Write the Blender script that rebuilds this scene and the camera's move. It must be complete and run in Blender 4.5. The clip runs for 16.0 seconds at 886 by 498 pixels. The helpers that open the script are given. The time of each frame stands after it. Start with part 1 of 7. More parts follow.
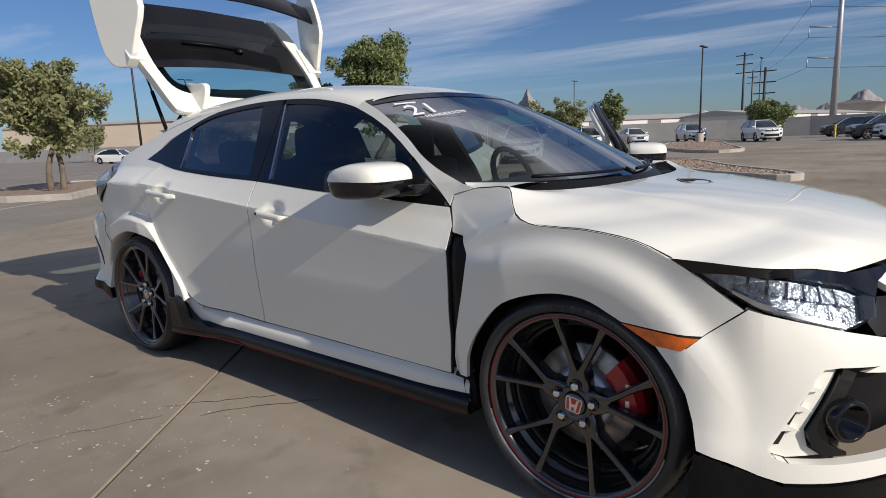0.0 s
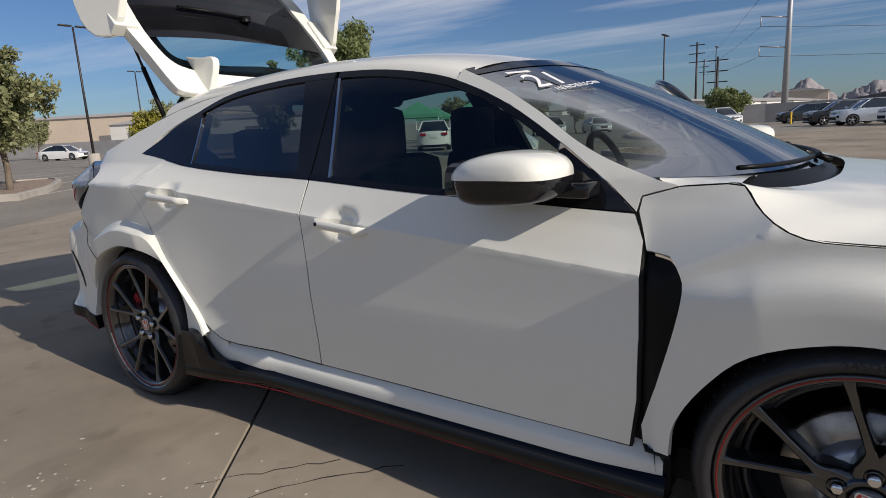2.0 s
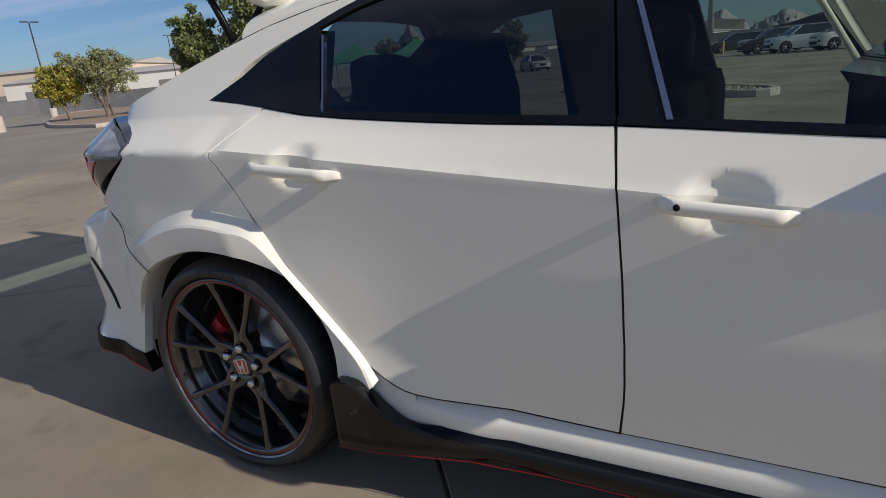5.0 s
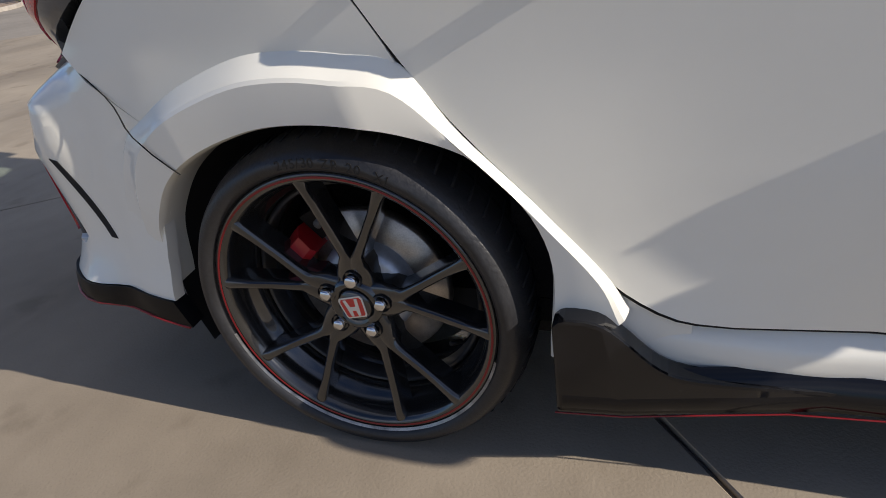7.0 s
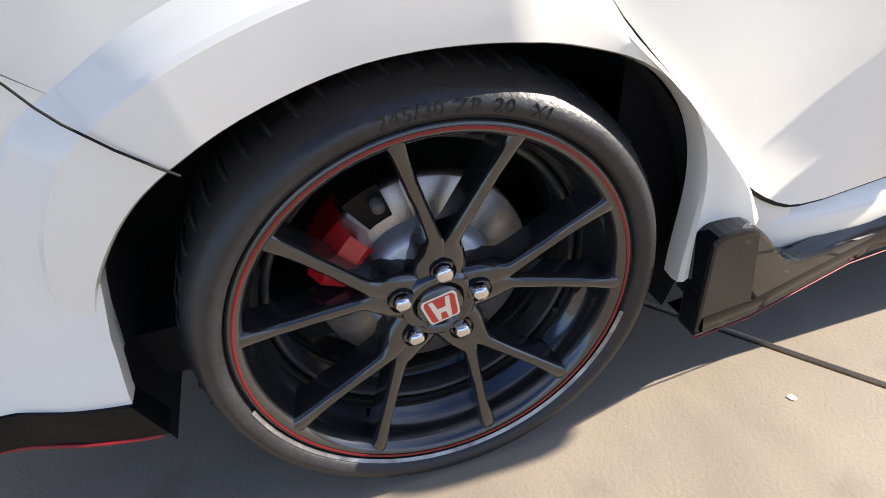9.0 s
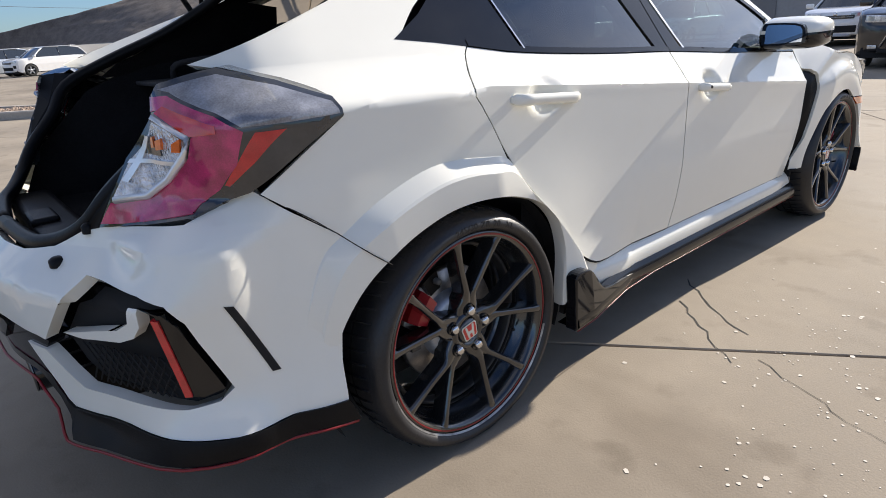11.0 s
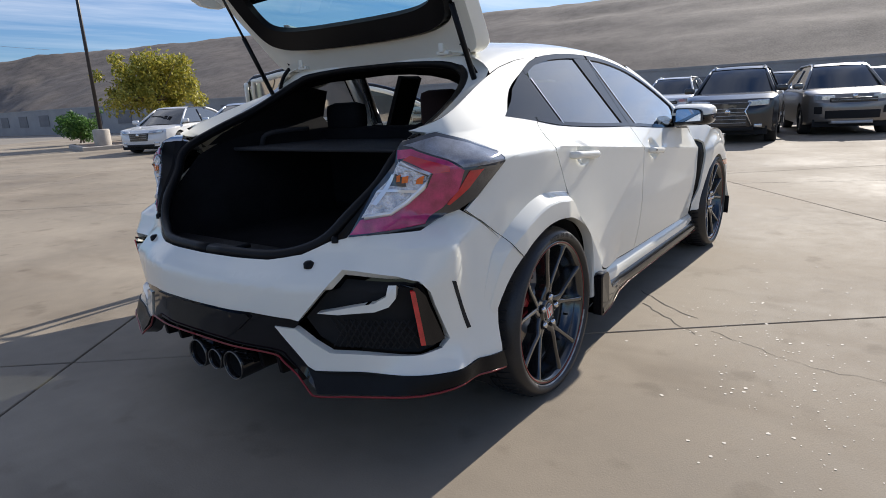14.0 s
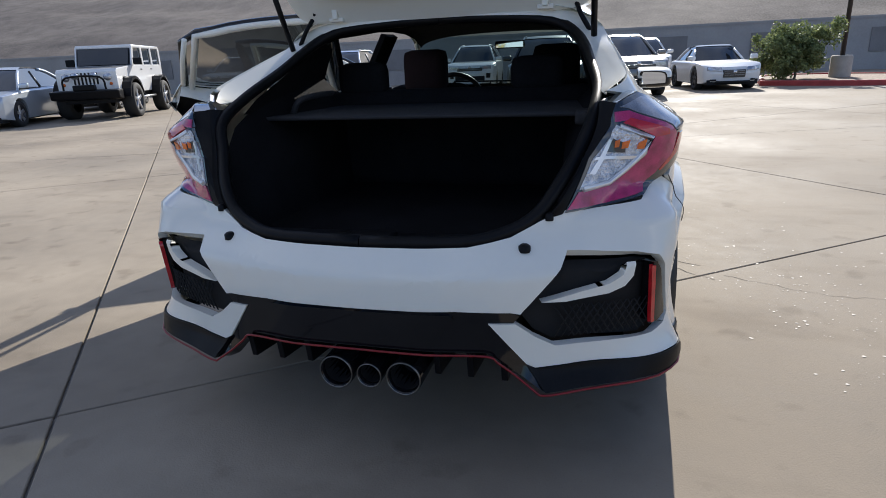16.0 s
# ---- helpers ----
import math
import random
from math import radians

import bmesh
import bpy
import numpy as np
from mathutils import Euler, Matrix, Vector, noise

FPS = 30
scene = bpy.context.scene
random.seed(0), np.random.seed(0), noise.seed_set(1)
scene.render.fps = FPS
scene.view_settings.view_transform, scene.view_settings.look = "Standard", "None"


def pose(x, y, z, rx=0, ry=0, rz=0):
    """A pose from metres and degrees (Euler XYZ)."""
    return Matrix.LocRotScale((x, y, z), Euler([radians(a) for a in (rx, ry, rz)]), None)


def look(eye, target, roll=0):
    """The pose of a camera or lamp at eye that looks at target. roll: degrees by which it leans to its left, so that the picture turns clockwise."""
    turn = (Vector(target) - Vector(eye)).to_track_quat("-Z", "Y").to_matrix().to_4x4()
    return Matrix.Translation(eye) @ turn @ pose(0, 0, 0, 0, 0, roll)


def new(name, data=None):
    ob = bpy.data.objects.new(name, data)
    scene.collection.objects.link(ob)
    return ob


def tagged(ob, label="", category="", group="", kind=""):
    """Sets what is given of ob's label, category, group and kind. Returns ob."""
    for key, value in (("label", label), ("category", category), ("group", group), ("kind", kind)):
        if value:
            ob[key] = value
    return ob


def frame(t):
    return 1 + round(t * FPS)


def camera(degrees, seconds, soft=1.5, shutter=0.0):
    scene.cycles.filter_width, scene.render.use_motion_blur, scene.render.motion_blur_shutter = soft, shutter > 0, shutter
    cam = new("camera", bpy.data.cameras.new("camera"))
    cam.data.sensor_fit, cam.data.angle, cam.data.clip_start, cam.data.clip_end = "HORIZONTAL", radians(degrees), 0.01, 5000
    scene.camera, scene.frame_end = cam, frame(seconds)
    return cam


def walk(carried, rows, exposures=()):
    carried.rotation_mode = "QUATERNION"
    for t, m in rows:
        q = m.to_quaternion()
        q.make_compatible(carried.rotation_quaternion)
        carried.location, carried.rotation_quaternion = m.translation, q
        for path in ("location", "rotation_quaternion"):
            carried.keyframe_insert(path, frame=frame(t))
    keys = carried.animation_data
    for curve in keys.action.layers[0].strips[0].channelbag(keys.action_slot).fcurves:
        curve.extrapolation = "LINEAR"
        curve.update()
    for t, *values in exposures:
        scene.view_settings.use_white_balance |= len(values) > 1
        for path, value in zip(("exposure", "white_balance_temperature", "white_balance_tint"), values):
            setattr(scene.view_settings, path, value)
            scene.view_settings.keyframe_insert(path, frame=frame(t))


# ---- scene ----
cam = camera(73.5, 16.0, 0.9)
PATH = [
    (0, (3.452, -2.408, 1.149), (2.22, -0.876, 0.785), -2.3),
    (0.5, (3.274, -2.351, 1.148), (2.056, -0.81, 0.769), -3.1),
    (1, (3.034, -2.325, 1.14), (1.878, -0.739, 0.754), -2.8),
    (1.5, (2.843, -2.285, 1.14), (1.709, -0.684, 0.752), -3.2),
    (2, (2.63, -2.226, 1.142), (1.504, -0.622, 0.745), -3.0),
    (2.5, (2.429, -2.171, 1.143), (1.31, -0.565, 0.73), -3.8),
    (3, (2.183, -2.141, 1.132), (1.074, -0.538, 0.683), -3.9),
    (5.5, (1.137, -1.911, 1.131), (0.241, -0.251, 0.465), -6.5),
    (6, (0.934, -1.823, 1.076), (0.059, -0.203, 0.297), -7.7),
    (6.5, (0.748, -1.73, 1.03), (-0.077, -0.14, 0.14), -7.8),
    (7, (0.524, -1.704, 0.953), (-0.125, -0.072, -0.001), -7.9),
    (7.5, (0.339, -1.665, 0.892), (-0.196, -0.017, -0.108), -6.4),
    (8, (0.152, -1.579, 0.874), (-0.094, 0.085, -0.208), -4.4),
    (8.5, (0.016, -1.502, 0.864), (0.063, 0.137, -0.283), -5.0),
    (9, (-0.162, -1.493, 0.887), (0.263, 0.076, -0.278), -4.1),
    (9.5, (-0.338, -1.553, 0.932), (0.404, 0.006, -0.078), -5.4),
    (9.7, (-0.413, -1.603, 0.969), (0.449, -0.066, 0.024), -4.8),
    (11.8, (-1.355, -2.134, 1.142), (-0.054, -0.718, 0.589), -3.4),
    (12, (-1.441, -2.169, 1.148), (-0.108, -0.768, 0.638), -3.3),
    (12.5, (-1.591, -2.283, 1.161), (-0.237, -0.889, 0.687), -3.5),
    (13, (-1.741, -2.303, 1.160), (-0.364, -0.931, 0.701), -3.1),
    (13.5, (-1.922, -2.106, 1.161), (-0.432, -0.864, 0.693), -2.7),
    (14, (-2.042, -1.886, 1.160), (-0.491, -0.728, 0.683), -2.8),
    (14.5, (-2.15, -1.596, 1.176), (-0.529, -0.563, 0.647), -2.9),
    (15, (-2.296, -1.28, 1.188), (-0.575, -0.441, 0.629), -3.0),
    (15.5, (-2.357, -0.992, 1.160), (-0.584, -0.275, 0.597), -2.6),
    (16, (-2.384, -0.678, 1.183), (-0.561, -0.147, 0.577), -2.5),
]
walk(cam, [(t, look(e, g, r)) for t, e, g, r in PATH], [
(0, 0.06, 6700, 12.5), (3, 0.0, 6850, 12.5), (5.5, 0.08, 6800, 12.5), (6.5, 0.25, 6850, 12.5), (7, 0.45, 6900, 13), (8, 1.1, 6950, 13), (9, 1.62, 6950, 13), (9.7, 1.35, 6900, 13), (11.8, 0.76, 6720, 11.5), (12.5, 0.67, 6650, 11.5), (14, 0.65, 6560, 11), (16, 0.82, 6400, 10.5)])

# ---- sky and sun ----
SUN = Vector((0.882, -0.042, 0.469)).normalized()
world = bpy.data.worlds.new("sky")
scene.world = world
world.use_nodes = True
wt = world.node_tree
sky = wt.nodes.new("ShaderNodeTexSky")
sky.sky_type, sky.sun_disc = 'NISHITA', False
sky.sun_elevation, sky.sun_rotation = math.asin(SUN.z), math.atan2(SUN.x, SUN.y)
sky.dust_density, sky.air_density, sky.ozone_density = 0.4, 1.0, 3.5
back = wt.nodes["Background"]
back.inputs[1].default_value = 0.059
gen = wt.nodes.new("ShaderNodeTexCoord")
sep = wt.nodes.new("ShaderNodeSeparateXYZ")
wt.links.new(gen.outputs["Generated"], sep.inputs[0])
# thin streaks of high cloud: the view direction projected on a flat layer overhead
lift = wt.nodes.new("ShaderNodeMath"); lift.operation = 'MAXIMUM'; lift.inputs[1].default_value = 0.03
wt.links.new(sep.outputs[2], lift.inputs[0])
over = wt.nodes.new("ShaderNodeVectorMath"); over.operation = 'DIVIDE'
wt.links.new(gen.outputs["Generated"], over.inputs[0])
comb = wt.nodes.new("ShaderNodeCombineXYZ")
for k in range(3):
    wt.links.new(lift.outputs[0], comb.inputs[k])
wt.links.new(comb.outputs[0], over.inputs[1])
streak = wt.nodes.new("ShaderNodeMapping")
streak.inputs["Rotation"].default_value = (0, 0, radians(25))
streak.inputs["Scale"].default_value = (0.13, 0.42, 1)
wt.links.new(over.outputs[0], streak.inputs[0])
cloud = wt.nodes.new("ShaderNodeTexNoise")
cloud.inputs["Scale"].default_value, cloud.inputs["Detail"].default_value, cloud.inputs["Roughness"].default_value = 1.0, 7, 0.62
wt.links.new(streak.outputs[0], cloud.inputs[0])
cramp = wt.nodes.new("ShaderNodeValToRGB")
cramp.color_ramp.elements[0].position, cramp.color_ramp.elements[1].position = 0.45, 0.63
cramp.color_ramp.elements[1].color = (0.75, 0.75, 0.75, 1)
wt.links.new(cloud.outputs[0], cramp.inputs[0])
cmix = wt.nodes.new("ShaderNodeMix"); cmix.data_type = 'RGBA'
cmix.inputs[7].default_value = (12.5, 12.9, 13.6, 1)
high = wt.nodes.new("ShaderNodeMapRange")
high.inputs[1].default_value, high.inputs[2].default_value = 0.06, 0.24
wt.links.new(sep.outputs[2], high.inputs[0])
thin = wt.nodes.new("ShaderNodeMath"); thin.operation = 'MULTIPLY'
wt.links.new(cramp.outputs[0], thin.inputs[0]); wt.links.new(high.outputs[0], thin.inputs[1])
wt.links.new(thin.outputs[0], cmix.inputs[0])
deep = wt.nodes.new("ShaderNodeMix"); deep.data_type, deep.blend_type = 'RGBA', 'MULTIPLY'
deep.inputs[0].default_value, deep.inputs[7].default_value = 1.0, (0.74, 0.95, 1.26, 1)
wt.links.new(sky.outputs[0], deep.inputs[6])
wt.links.new(deep.outputs[2], cmix.inputs[6])
wt.links.new(cmix.outputs[2], back.inputs[0])
lamp = bpy.data.lights.new("sun", 'SUN')
lamp.energy, lamp.angle, lamp.color = 4.1, radians(0.5), (1.0, 0.95, 0.865)
new("sun", lamp).matrix_world = look(SUN * 30, (0, 0, 0))

# ---- materials ----
def mat(name, col, rough=0.5, metal=0.0, var=0.12, scale=6.0, bump=0.0, bscale=80.0, coat=0.0, spec=0.5, fine=0.5, rvar=0.0, coords="Object"):
    m = bpy.data.materials.new(name)
    m.use_nodes = True
    t = m.node_tree
    b = t.nodes["Principled BSDF"]
    b.inputs["Roughness"].default_value, b.inputs["Metallic"].default_value = rough, metal
    b.inputs["Coat Weight"].default_value, b.inputs["Coat Roughness"].default_value = coat, 0.03
    b.inputs["Specular IOR Level"].default_value = spec
    co = t.nodes.new("ShaderNodeTexCoord" if coords == "Object" else "ShaderNodeNewGeometry")
    big, small = t.nodes.new("ShaderNodeTexNoise"), t.nodes.new("ShaderNodeTexNoise")
    big.inputs["Scale"].default_value, big.inputs["Detail"].default_value = scale, 5
    small.inputs["Scale"].default_value, small.inputs["Detail"].default_value = scale * 14, 3
    add = t.nodes.new("ShaderNodeMath"); add.operation = 'MULTIPLY_ADD'; add.inputs[1].default_value = fine
    t.links.new(co.outputs[coords], big.inputs[0]); t.links.new(co.outputs[coords], small.inputs[0])
    t.links.new(small.outputs[0], add.inputs[0]); t.links.new(big.outputs[0], add.inputs[2])
    r = t.nodes.new("ShaderNodeMapRange")
    r.inputs[1].default_value, r.inputs[2].default_value = 0.35 + 0.5 * fine * 0.7, 0.65 + 0.5 * fine * 1.3
    t.links.new(add.outputs[0], r.inputs[0])
    mix = t.nodes.new("ShaderNodeMix"); mix.data_type = 'RGBA'
    mix.inputs[6].default_value = (*[c * (1 - var) for c in col], 1)
    mix.inputs[7].default_value = (*[min(1, c * (1 + var)) for c in col], 1)
    t.links.new(r.outputs[0], mix.inputs[0]); t.links.new(mix.outputs[2], b.inputs["Base Color"])
    if rvar:
        rr = t.nodes.new("ShaderNodeMapRange"); rr.inputs[3].default_value, rr.inputs[4].default_value = rough - rvar, rough + rvar
        t.links.new(r.outputs[0], rr.inputs[0]); t.links.new(rr.outputs[0], b.inputs["Roughness"])
    if bump:
        n = t.nodes.new("ShaderNodeTexNoise"); n.inputs["Scale"].default_value, n.inputs["Detail"].default_value = bscale, 4
        bp = t.nodes.new("ShaderNodeBump"); bp.inputs["Strength"].default_value, bp.inputs["Distance"].default_value = bump, 0.01
        t.links.new(co.outputs[coords], n.inputs[0]); t.links.new(n.outputs[0], bp.inputs["Height"]); t.links.new(bp.outputs[0], b.inputs["Normal"])
    return m


def glass(name, tint, rough=0.0, ior=1.5, gain=1.0, less=0.0):
    """Thin tinted pane: clear along the view, glossy by Fresnel; gain strengthens the gloss of a coated pane."""
    m = bpy.data.materials.new(name)
    m.use_nodes = True
    t = m.node_tree
    t.nodes.remove(t.nodes["Principled BSDF"])
    fr, tr, gl, mx = (t.nodes.new("ShaderNode" + k) for k in ("Fresnel", "BsdfTransparent", "BsdfGlossy", "MixShader"))
    fr.inputs[0].default_value = ior
    tr.inputs[0].default_value, gl.inputs["Roughness"].default_value = (*tint, 1), rough
    film = t.nodes.new("ShaderNodeMath"); film.operation, film.use_clamp = 'MULTIPLY_ADD', True
    film.inputs[1].default_value, film.inputs[2].default_value = gain, -less
    t.links.new(fr.outputs[0], film.inputs[0]); t.links.new(film.outputs[0], mx.inputs[0]); t.links.new(tr.outputs[0], mx.inputs[1]); t.links.new(gl.outputs[0], mx.inputs[2])
    t.links.new(mx.outputs[0], t.nodes["Material Output"].inputs[0])
    return m


WHITE = mat("white paint", (0.83, 0.82, 0.745), 0.55, var=0.012, scale=1.5, coat=1.0, spec=0.08)
BLACKG = mat("gloss black plastic", (0.008, 0.008, 0.0095), 0.05, var=0.2, spec=0.5)
BLACKM = mat("matt black plastic", (0.006, 0.006, 0.007), 0.40, var=0.25, bump=0.10, bscale=300, spec=0.16)
SKIRT = mat("satin black skirt plastic", (0.006, 0.006, 0.0075), 0.16, var=0.2, spec=0.38)
INNER = mat("dark wheel-well liner", (0.008, 0.008, 0.009), 0.85, var=0.2)
CLOTH = mat("black carpet and cloth", (0.010, 0.010, 0.011), 0.95, var=0.3, bump=0.4, bscale=250, spec=0.1)
SHELF = mat("dark grey cargo cover", (0.02, 0.02, 0.023), 0.8, var=0.15, bump=0.3, bscale=300)
RED = mat("red trim line", (0.22, 0.008, 0.012), 0.3, var=0.08)
CALIPER = mat("red brake caliper paint", (0.38, 0.010, 0.014), 0.3, var=0.15, coat=0.5)
RUBBER = mat("tyre rubber", (0.019, 0.0195, 0.022), 0.42, var=0.35, scale=9, bump=0.12, bscale=150, rvar=0.08)
LETTER = mat("raised tyre lettering", (0.003, 0.003, 0.004), 0.6, var=0.1)
BAR = mat("worn grey tyre marking", (0.09, 0.09, 0.09), 0.6, var=0.2)
RIM = mat("black wheel lacquer", (0.015, 0.015, 0.0155), 0.18, var=0.25, scale=12, coat=1.0, spec=0.7)
BARREL = mat("dull barrel lacquer", (0.035, 0.035, 0.036), 0.45, var=0.3, scale=20, coat=0.3)
WORN_GLINT = mat("worn glinting rim edge", (0.30, 0.30, 0.30), 0.35, metal=0.7, var=0.5, scale=30)
CHROME = mat("chrome", (0.75, 0.75, 0.76), 0.12, metal=1.0, var=0.08)
DISC = mat("machined brake disc", (0.42, 0.39, 0.36), 0.36, metal=0.85, var=0.3, scale=25)
DISCHAT = mat("bare disc hat", (0.52, 0.55, 0.60), 0.42, metal=0.6, var=0.2)
EMBLEM = mat("red enamel emblem", (0.55, 0.02, 0.02), 0.2, var=0.05, coat=0.8)
SILVER = mat("silver emblem metal", (0.80, 0.80, 0.80), 0.25, metal=0.6, var=0.05)
LAMPRED = mat("red lamp lens", (0.55, 0.016, 0.022), 0.10, var=0.2, scale=25, coat=1.0)
LAMPPINK = mat("purple-red lamp light guide", (0.44, 0.028, 0.12), 0.10, var=0.35, scale=30, coat=1.0)
LAMPCLEAR = mat("faceted lamp reflector", (0.74, 0.82, 0.95), 0.16, metal=0.7, var=0.5, scale=45, bump=1.0, bscale=95)
LAMPDARK = mat("smoked lamp lens", (0.03, 0.033, 0.038), 0.08, var=0.2, coat=1.0)
HEADREF = mat("clear headlamp bowl", (0.36, 0.40, 0.46), 0.20, metal=0.5, var=0.6, scale=45, bump=0.8, bscale=50)
LAMPGREY = mat("clear lamp crown greyed for sky", (0.22, 0.23, 0.26), 0.04, var=0.4, scale=18, coat=1.0)
AMBER = mat("amber lens", (0.75, 0.14, 0.01), 0.15, var=0.25, scale=40, coat=1.0)
STICK = mat("white sticker", (0.85, 0.85, 0.85), 0.5, var=0.03)
SIDEGLASS = glass("dark tinted side glass", (0.11, 0.13, 0.13), 0.0, 1.6, 2.8, 0.06)
FRONTGLASS = glass("green tinted front door glass", (0.30, 0.39, 0.36), 0.0, 1.5, 2.8, 0.06)
SHIELD = glass("windscreen glass", (0.27, 0.345, 0.335), 0.0, 1.09, 0.7)
HATCHGLASS = glass("tailgate glass", (0.48, 0.68, 0.70), 0.0, 1.2)
MIRROR = mat("mirror glass", (0.8, 0.82, 0.84), 0.02, metal=1.0, var=0.01)

# ---- mesh helpers ----
def thing(name, label, category, group="", at=(0, 0, 0), kind=""):
    ob = new(name)
    ob.location = at
    ob.empty_display_size = 0.2
    return tagged(ob, label, category, group, kind)


def part(name, bm, material, parent=None, label="", smooth=False):
    """One bmesh as one mesh object under its thing or part."""
    me = bpy.data.meshes.new(name)
    if smooth:
        for f in bm.faces:
            f.smooth = True
    bm.to_mesh(me)
    bm.free()
    for m in (material if isinstance(material, (list, tuple)) else [material]):
        me.materials.append(m)
    ob = new(name, me)
    if parent:
        ob.parent = parent
        root = parent
        off = Vector(parent.location)
        while root.parent:
            root = root.parent
            off += Vector(root.location)
        ob.location = -off
    return tagged(ob, label)


def spline(pts, n=6):
    """Points of a smooth open curve through the given ones."""
    P = [np.array(p, float) for p in pts]
    Q = [2 * P[0] - P[1]] + P + [2 * P[-1] - P[-2]]
    out = []
    for i in range(1, len(Q) - 2):
        a, b, c, d = Q[i - 1:i + 3]
        for t in np.arange(n) / n:
            out.append(0.5 * (2 * b + (c - a) * t + (2 * a - 5 * b + 4 * c - d) * t * t + (3 * b - a - 3 * c + d) * t ** 3))
    return [tuple(p) for p in out] + [tuple(P[-1])]


def at(table, x):
    """A smooth value of a table of (x, value) at x."""
    if x <= table[0][0]:
        return table[0][1]
    if x >= table[-1][0]:
        return table[-1][1]
    i = next(k for k in range(len(table) - 1) if x <= table[k + 1][0])

    def slope(k):
        a, b = table[max(k - 1, 0)], table[min(k + 1, len(table) - 1)]
        return (b[1] - a[1]) / (b[0] - a[0])
    (x0, y0), (x1, y1) = table[i], table[i + 1]
    h = x1 - x0
    t = (x - x0) / h
    return (2*t**3 - 3*t*t + 1) * y0 + (t**3 - 2*t*t + t) * h * slope(i) + (3*t*t - 2*t**3) * y1 + (t**3 - t*t) * h * slope(i + 1)


def shrink(poly, g):
    """A polygon drawn in by g on all sides."""
    P = [np.array(p, float) for p in poly]
    area = sum(P[i - 1][0] * P[i][1] - P[i][0] * P[i - 1][1] for i in range(len(P)))
    s = 1 if area > 0 else -1
    out = []
    for i, p in enumerate(P):
        a, b = p - P[i - 1], P[(i + 1) % len(P)] - p
        a, b = a / (np.linalg.norm(a) + 1e-9), b / (np.linalg.norm(b) + 1e-9)
        n = s * (np.array([-a[1], a[0]]) + np.array([-b[1], b[0]]))
        l = np.linalg.norm(n)
        k = g / max(0.35, l / 2)
        out.append(tuple(p + n / (l + 1e-9) * k))
    return out


HEART = Vector((1.3, 0, 0.62))


def skin(poly, fn, cell=0.05, depth=0.014, gap=0.0025, lift=0.0, heart=HEART, spread=0.0, creases=()):
    """A sheet cut to a plane outline and laid on the surface fn(u, v), with its rim folded inwards by depth."""
    poly = shrink(poly, gap) if gap else poly
    bm = bmesh.new()
    face = bm.faces.new([bm.verts.new((u, v, 0)) for u, v in poly])
    face.normal_update()
    bmesh.ops.triangulate(bm, faces=[face], ngon_method='EAR_CLIP')
    us, vs = [p[0] for p in poly], [p[1] for p in poly]
    for lo, hi, no in ((min(us), max(us), (1, 0, 0)), (min(vs), max(vs), (0, 1, 0))):
        k = math.ceil(lo / cell)
        while k * cell < hi:
            co = (k * cell, 0, 0) if no[0] else (0, k * cell, 0)
            bmesh.ops.bisect_plane(bm, geom=bm.verts[:] + bm.edges[:] + bm.faces[:], dist=1e-5, plane_co=co, plane_no=no)
            k += 1
    for co, no, u0, u1 in creases:
        cut = bmesh.ops.bisect_plane(bm, geom=bm.verts[:] + bm.edges[:] + bm.faces[:], dist=1e-5, plane_co=co, plane_no=no)["geom_cut"]
        for e in cut:
            if isinstance(e, bmesh.types.BMEdge) and all(u0 < v.co.x < u1 for v in e.verts):
                e.smooth = False
    rim = [e for e in bm.edges if len(e.link_faces) == 1]
    for f in bm.faces:
        f.smooth = True
    if depth:
        made = bmesh.ops.extrude_edge_only(bm, edges=rim)["geom"]
        for v in (g for g in made if isinstance(g, bmesh.types.BMVert)):
            v.co.z = 1
        for e in rim:
            e.smooth = False
    e = 0.004
    for v in bm.verts:
        a, b, flag = v.co
        p = Vector(fn(a, b))
        n = (Vector(fn(a + e, b)) - Vector(fn(a - e, b))).cross(Vector(fn(a, b + e)) - Vector(fn(a, b - e))).normalized()
        if n.dot(p - heart) < 0:
            n = -n
        v.co = p + n * (lift - depth * flag)
    bm.normal_update()
    turn = [f for f in bm.faces if f.smooth and f.normal.dot(f.calc_center_median() - heart) < 0]
    bmesh.ops.reverse_faces(bm, faces=turn)
    return bm


def loft(rows, close=False, smooth=True):
    """A skin over rows of points of equal number."""
    bm = bmesh.new()
    V = [[bm.verts.new(p) for p in r] for r in rows]
    for i in range(len(V) - 1):
        n = len(V[i])
        for j in range(n if close else n - 1):
            q = [V[i][j], V[i][(j + 1) % n], V[i + 1][(j + 1) % n], V[i + 1][j]]
            f = bm.faces.new(q)
            f.smooth = smooth
    return bm


def lathe(profile, segs=64, axis='y', centre=(0, 0, 0)):
    """A profile of (radius, along) turned about an axis."""
    rows = []
    for r, h in profile:
        row = []
        for k in range(segs):
            a = 2 * math.pi * k / segs
            c, s = r * math.cos(a), r * math.sin(a)
            row.append(Vector(centre) + Vector({'y': (c, h, s), 'z': (c, s, h), 'x': (h, c, s)}[axis]))
        rows.append(row)
    bm = loft(rows, close=True)
    bmesh.ops.remove_doubles(bm, verts=bm.verts[:], dist=1e-6)
    bmesh.ops.recalc_face_normals(bm, faces=bm.faces[:])
    return bm


